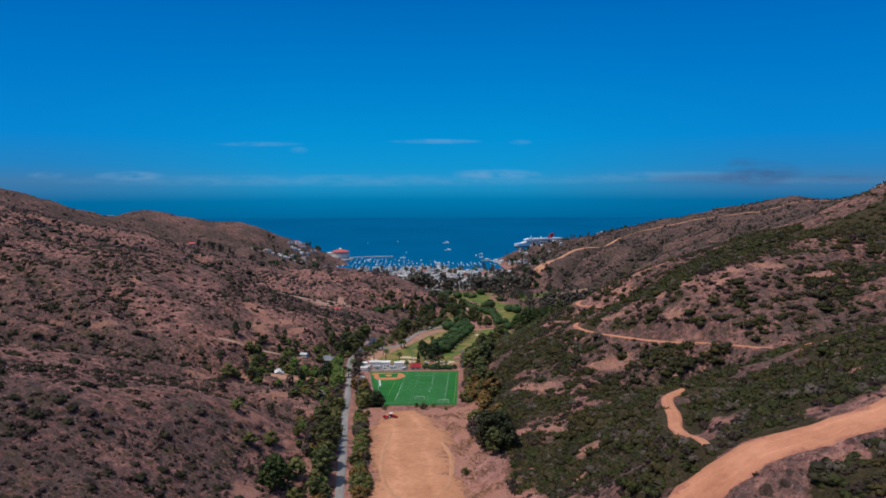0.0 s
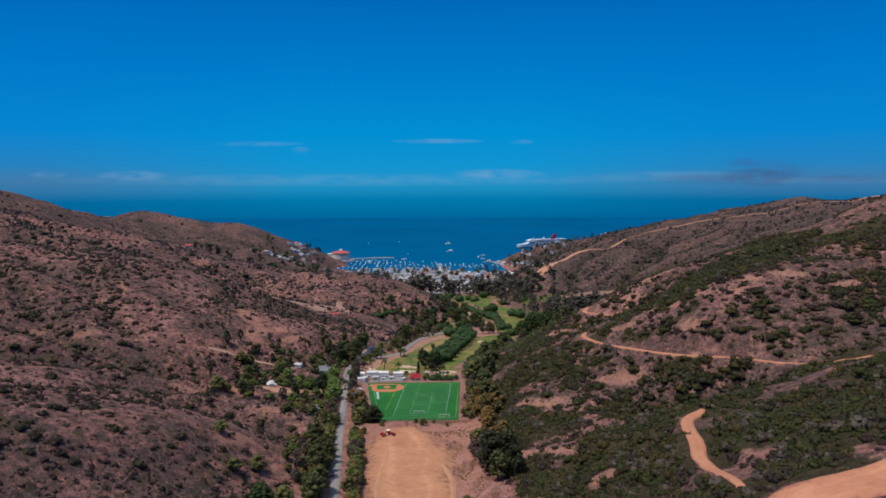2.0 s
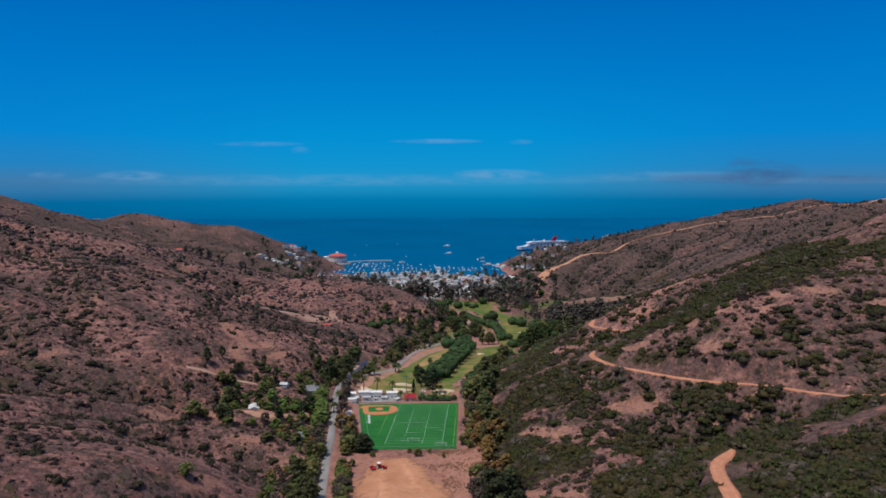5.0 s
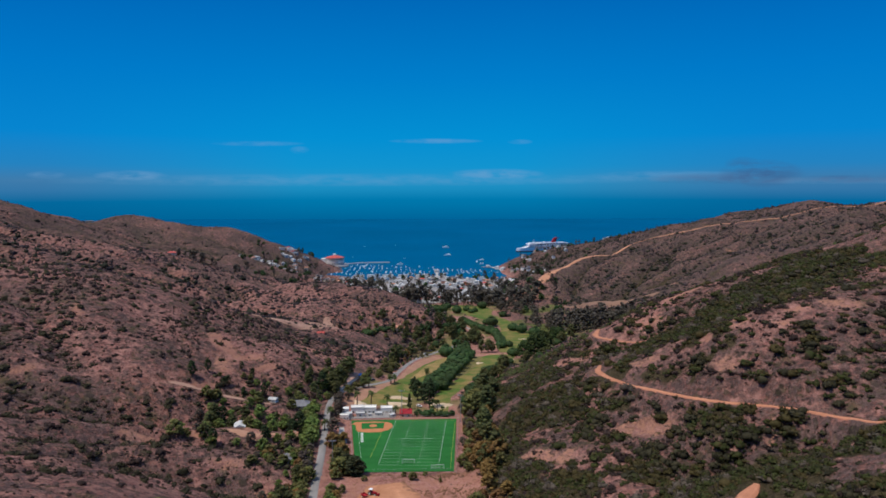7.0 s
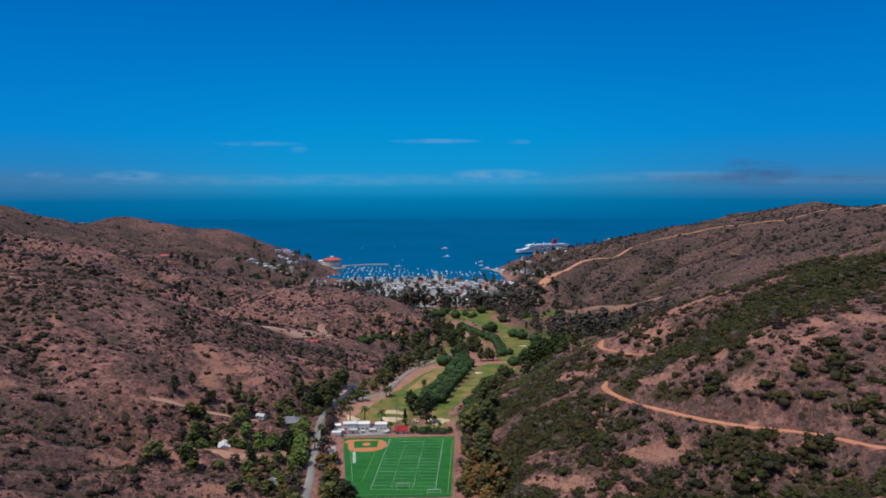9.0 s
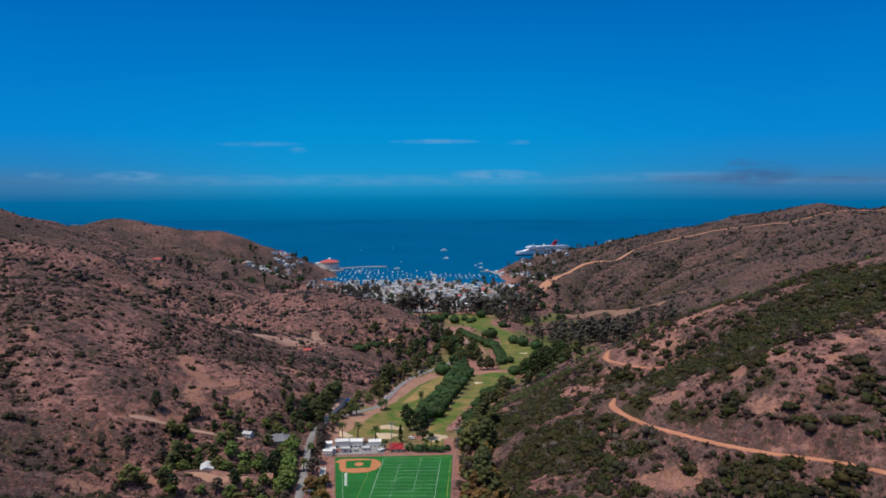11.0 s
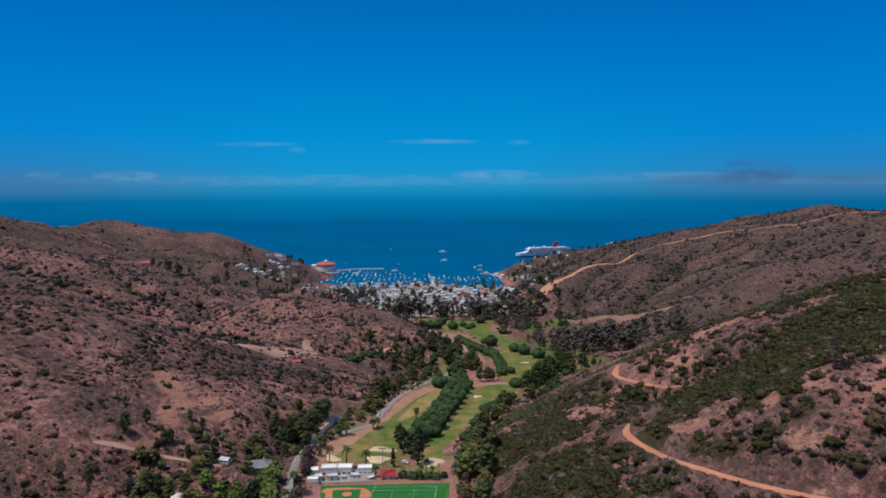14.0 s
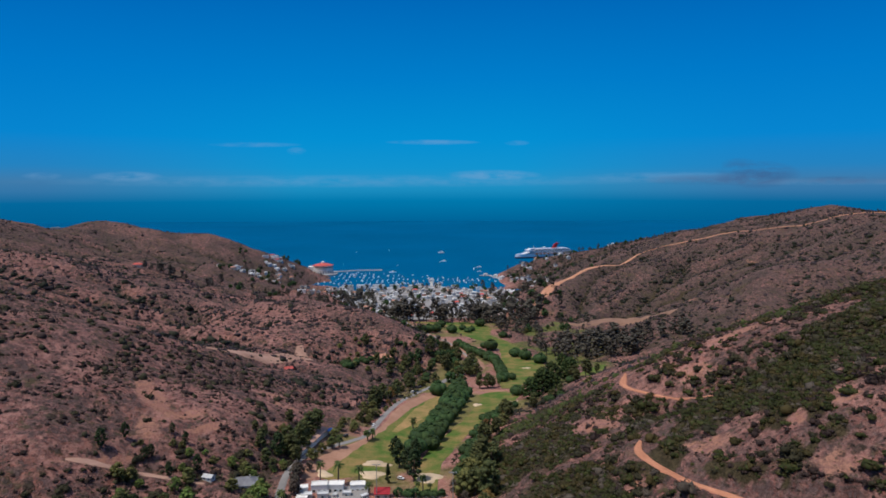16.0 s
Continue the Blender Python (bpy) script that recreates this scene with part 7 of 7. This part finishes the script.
def casino():
    x, y, r = -220, 2048, 27
    ob = thing("round_ballroom", "round white waterfront hall with a red tiled roof", "building", m=pose(x, y, 0))
    part("quay", Shape().ring([(40, -8), (40, 3.5), (38, 4)], 40), M_CONCRETE, ob)
    part("lower_wall", Shape().ring([(r, 4), (r, 18), (r + 0.6, 18.4), (r + 0.6, 19.2), (r - 0.5, 19.2)], 36), M_WHITE, ob)
    for k in range(24):
        a = 2 * math.pi * (k + 0.5) / 24
        m = pose((r + 0.05) * math.cos(a), (r + 0.05) * math.sin(a), 6, 0, 0, math.degrees(a))
        arch = Shape().box(-0.2, 0.25, -0.9, 0.9, 0, 6).put([(0.25, -0.9, 6), (0.25, 0.9, 6), (0.25, 0.6, 6.8), (0.25, 0, 7.1), (0.25, -0.6, 6.8), (-0.2, -0.9, 6), (-0.2, 0.9, 6), (-0.2, 0.6, 6.8), (-0.2, 0, 7.1), (-0.2, -0.6, 6.8)],
                                                            [(0, 1, 2, 3, 4), (1, 6, 7, 2), (2, 7, 8, 3), (3, 8, 9, 4), (4, 9, 5, 0)])
        part("arch_window", arch, M_GLASS, ob).matrix_basis = m
    part("gallery_wall", Shape().ring([(r - 4, 19.2), (r - 4, 25)], 36), M_CREAM, ob)
    for k in range(36):
        a = 2 * math.pi * k / 36
        c = (r - 0.8) * math.cos(a), (r - 0.8) * math.sin(a)
        part("gallery_column", Shape().tube((*c, 19.2), (*c, 24.6), 0.45, 0.4, 8), M_WHITE, ob)
    part("cornice", Shape().ring([(r - 5, 24.6), (r + 0.8, 24.6), (r + 0.8, 25.8), (r - 5, 25.8)], 36), M_WHITE, ob)
    roof = part("roof", Shape().ring([(r + 1.4, 25.8), (r + 1.4, 26.3), (r * 0.62, 30.0), (r * 0.22, 32.2), (r * 0.2, 32.3)], 36), M_ROOFRED, ob)
    lantern = part("lantern", Shape().ring([(4.2, 31.8), (4.2, 35.0), (4.8, 35.2), (0.3, 37.5)], 12), M_WHITE, roof)
    part("stage_tower", Shape().box(-r - 12, -r + 6, -12, 12, 4, 22).box(-r - 12.4, -r + 6.4, -12.4, 12.4, 22, 23), M_WHITE, ob)
    return ob


casino()


def breakwater(points, w, label, name="breakwater", mat=M_CONCRETE, posts=False):
    ob = thing(name, label, "pier")
    for (ax, ay), (bx, by) in zip(points[:-1], points[1:]):
        part("deck", stripe((ax, ay), (bx, by), w, 1.2 if posts else -4, 2.2), mat, ob)
        n = int(math.hypot(bx - ax, by - ay) / 12)
        if posts:
            for k in range(n + 1):
                x, y = ax + (bx - ax) * k / max(n, 1), ay + (by - ay) * k / max(n, 1)
                part("pile", Shape().tube((x, y, -8), (x, y, 1.3), 0.35, 0.35, 6), M_BARK, ob)


breakwater([(-196, 2095), (-130, 2128), (-62, 2132)], 10, "long pale stone breakwater off the point")
breakwater([(70, 1794), (72, 1880)], 7, "wooden pier on piles with pale deck", "pier", M_CONCRETE, True)
breakwater([(255, 1905), (232, 1990), (205, 1990)], 9, "ferry landing on piles with pale deck", "pier", M_CONCRETE, True)
shed = house("white pier building with a grey roof", 14, 8, 5, "hip", 2, M_WHITE, M_ROOFPALE, "pier_building", "building", rows=4, chimney=False)
shed.at(72, 1875, 0, 1.0, z=2.2)
shed.at(244, 1950, 70, 1.1, z=2.2)
shed.at(255, 1912, 60, 1.2, z=2.2)
shed.at(222, 1990, 0, 0.8, z=2.2)


def hull_shape(l, b, h, bow=0.35, n=9):
    """A boat's hull with a pointed bow towards +y."""
    s = Shape()
    sec = []
    for k in range(n):
        t = k / (n - 1)
        w = b / 2 * (1 if t < 1 - bow else math.sqrt(max(0.0, 1 - ((t - 1 + bow) / bow) ** 2)) * 0.98 + 0.02) * (0.85 + 0.15 * min(1, t * 4))
        y = (t - 0.5) * l
        sheer = h * (1 + 0.25 * t * t)
        sec.append([(-w, y, sheer), (-w * 0.8, y, -0.3 * h), (w * 0.8, y, -0.3 * h), (w, y, sheer)])
    v = [p for q in sec for p in q]
    f = []
    for k in range(n - 1):
        a = 4 * k
        for j in range(3):
            f.append((a + j, a + j + 1, a + j + 5, a + j + 4))
        f.append((a + 3, a, a + 4, a + 7))
    f += [(0, 3, 2, 1), (4 * n - 4, 4 * n - 3, 4 * n - 2, 4 * n - 1)]
    return s.put(v, f)


def sailboat():
    ob = thing("sailing_boat", "white sailing boat moored with bare mast", "boat")
    part("hull", hull_shape(11, 3.4, 1.2), M_HULL, ob)
    part("cabin", Shape().box(-0.9, 0.9, -1.5, 2.2, 1.3, 1.9), M_HULL, ob)
    mast = part("mast", Shape().tube((0, 1, 1.3), (0, 1, 14), 0.14, 0.08, 6), M_STEEL, ob)
    part("boom", Shape().tube((0, 1, 2.6), (0, -4, 2.6), 0.16, 0.16, 6), M_TARP, mast, "blue sail cover on the boom")
    return ob


def motorboat():
    ob = thing("motor_boat", "white motor boat moored in the harbour", "boat")
    part("hull", hull_shape(10, 3.6, 1.4), M_HULL, ob)
    part("cabin", Shape().put([(-1.3, -2.2, 1.4), (1.3, -2.2, 1.4), (1.2, 2.6, 1.6), (-1.2, 2.6, 1.6), (-1.1, -2.0, 3.2), (1.1, -2.0, 3.2), (0.9, 1.2, 3.2), (-0.9, 1.2, 3.2)], [(4, 5, 6, 7), (0, 1, 5, 4), (1, 2, 6, 5), (2, 3, 7, 6), (3, 0, 4, 7)]), M_HULL, ob)
    part("windscreen", Shape().put([(-1.0, 2.45, 1.75), (1.0, 2.45, 1.75), (0.85, 1.4, 3.05), (-0.85, 1.4, 3.05)], [(0, 1, 2, 3)]), M_GLASS, ob)
    part("flybridge", Shape().box(-0.9, 0.9, -1.6, 0.4, 3.2, 3.9), M_HULL, ob)
    return ob


def yacht():
    ob = thing("motor_yacht", "large white motor yacht at anchor", "boat")
    part("hull", hull_shape(28, 7, 3.2), M_HULL, ob)
    part("saloon", Shape().box(-2.6, 2.6, -9, 5, 3.2, 5.8), M_HULL, ob)
    part("window_band", Shape().box(-2.7, 2.7, -8, 4, 4.2, 5.1), M_GLASS, ob)
    part("bridge_deck", Shape().box(-2.2, 2.2, -6, 2, 5.8, 8.0), M_HULL, ob)
    part("mast", Shape().tube((0, -3, 8), (0, -4, 12), 0.2, 0.1, 6), M_STEEL, ob)
    return ob


def dinghy():
    ob = thing("dinghy", "small open white dinghy on the water", "boat")
    part("hull", hull_shape(5, 2.0, 0.7), M_HULL, ob)
    part("bench", Shape().box(-0.8, 0.8, -0.3, 0.2, 0.45, 0.55), M_BARK, ob)
    return ob


boat_kinds = [Kind(sailboat), Kind(motorboat), Kind(yacht), Kind(dinghy)]
placed = []
for _ in range(4000):
    x, y = -205 + 440 * TOWN.uniform() ** 1.35, TOWN.uniform(1830, 2110)
    left = y < 2118 - 0.46 * (x + 200)
    if not left or float(ground(x, y)) > -2 or (math.hypot(x + 220, y - 2048) < 48) or abs(x - 72) < 8 and y < 1890:
        continue
    x, y = round(x / 13) * 13 + TOWN.normal(0, 1.8), round(y / 18) * 18 + TOWN.normal(0, 2.5)
    if any((x - a) ** 2 + (y - b) ** 2 < 80 for a, b in placed):
        continue
    placed.append((x, y))
    k = boat_kinds[TOWN.choice(4, p=(0.38, 0.45, 0.05, 0.12))]
    k.at(float(x), float(y), float(-20 + TOWN.normal(0, 12)), float(TOWN.uniform(0.45, 0.8)), z=0.1, group="boats moored in the harbour")
    if len(placed) > 165:
        break
for x, y, turn, s, k in ((134, 2650, 80, 1.5, 2), (128, 2360, 60, 1.1, 2), (115, 2340, 70, 1.0, 1), (205, 2140, -10, 1.0, 2), (225, 2190, 80, 0.9, 2), (-30, 2080, 90, 1.1, 2), (-20, 2260, 60, 0.9, 0), (-180, 2700, 40, 1.0, 0), (-60, 2760, 40, 0.9, 1), (-190, 2300, 0, 1.0, 0), (215, 2085, 80, 0.8, 2)):
    boat_kinds[k].at(x, y, turn, s * 0.6, z=0.1, group="boats lying outside the harbour")


def cruise_ship(x, y, turn):
    ob = thing("cruise_ship", "white cruise ship with navy hull and red winged funnel", "ship", m=pose(x, y, 0, 0, 0, turn) @ Matrix.Scale(0.86, 4))
    l, b = 255, 32
    part("hull", hull_shape(l, b, 4.2, 0.25, 15), M_NAVY, ob, "navy blue lower hull")
    part("upper_hull", Shape().put([(p[0], p[1], p[2]) for p in []], []).put(*(lambda q: ([(v[0] * 0.995, v[1] * 0.985, 4.0 + max(0, v[2]) * 1.3) for v in q.v], q.f))(hull_shape(l, b, 8.5, 0.25, 15))), M_HULL, ob)
    for k in range(6):
        y0, y1, z = -118 + 2 * k, 92 - 9 * k, 16.5 + 3.0 * k
        deck = part("deck", Shape().box(-15.2 + 0.4 * k, 15.2 - 0.4 * k, y0, y1, z, z + 2.9), M_HULL, ob)
        part("window_band", Shape().box(-15.35 + 0.4 * k, 15.35 - 0.4 * k, y0 + 4, y1 - 6, z + 0.9, z + 2.1), M_GLASS, deck)
    part("bridge", Shape().box(-17, 17, 62, 76, 30, 34).box(-11, 11, 40, 66, 34, 37.5), M_HULL, ob)
    part("mast", Shape().tube((0, 48, 37), (0, 46, 50), 1.0, 0.4, 8), M_HULL, ob)
    part("radar_dome", Shape().ring([(0.5, 37), (3.0, 39), (3.4, 41), (2.4, 43.5), (0.4, 44.5)], 14), M_HULL, ob)
    part("lido_deck", Shape().box(-12, 12, -95, 30, 34.5, 37), M_HULL, ob)
    fun = part("funnel", Shape().put([(-5, -52, 37), (5, -52, 37), (5, -34, 37), (-5, -34, 37), (-3.5, -60, 55), (3.5, -60, 55), (3.5, -47, 55), (-3.5, -47, 55)], [(4, 5, 6, 7), (0, 1, 5, 4), (1, 2, 6, 5), (2, 3, 7, 6), (3, 0, 4, 7)]), M_RED, ob, "red funnel")
    for s in (-1, 1):
        part("funnel_wing", Shape().put([(s * 3.5, -59, 54), (s * 3.5, -48, 54), (s * 12, -62, 58), (s * 12, -66, 58), (s * 3.5, -59, 52.5), (s * 3.5, -48, 52.5), (s * 12, -62, 57), (s * 12, -66, 57)],
                                        [(0, 1, 2, 3), (7, 6, 5, 4), (0, 4, 5, 1), (1, 5, 6, 2), (2, 6, 7, 3), (3, 7, 4, 0)]), M_RED, fun)
    for s in (-1, 1):
        for k in range(8):
            part("lifeboat", Shape().box(s * 16.5 - 1.6, s * 16.5 + 1.6, -90 + 18 * k, -79 + 18 * k, 13.5, 17), M_INFIELD, ob, "orange lifeboat")


cruise_ship(478, 2470, 106)
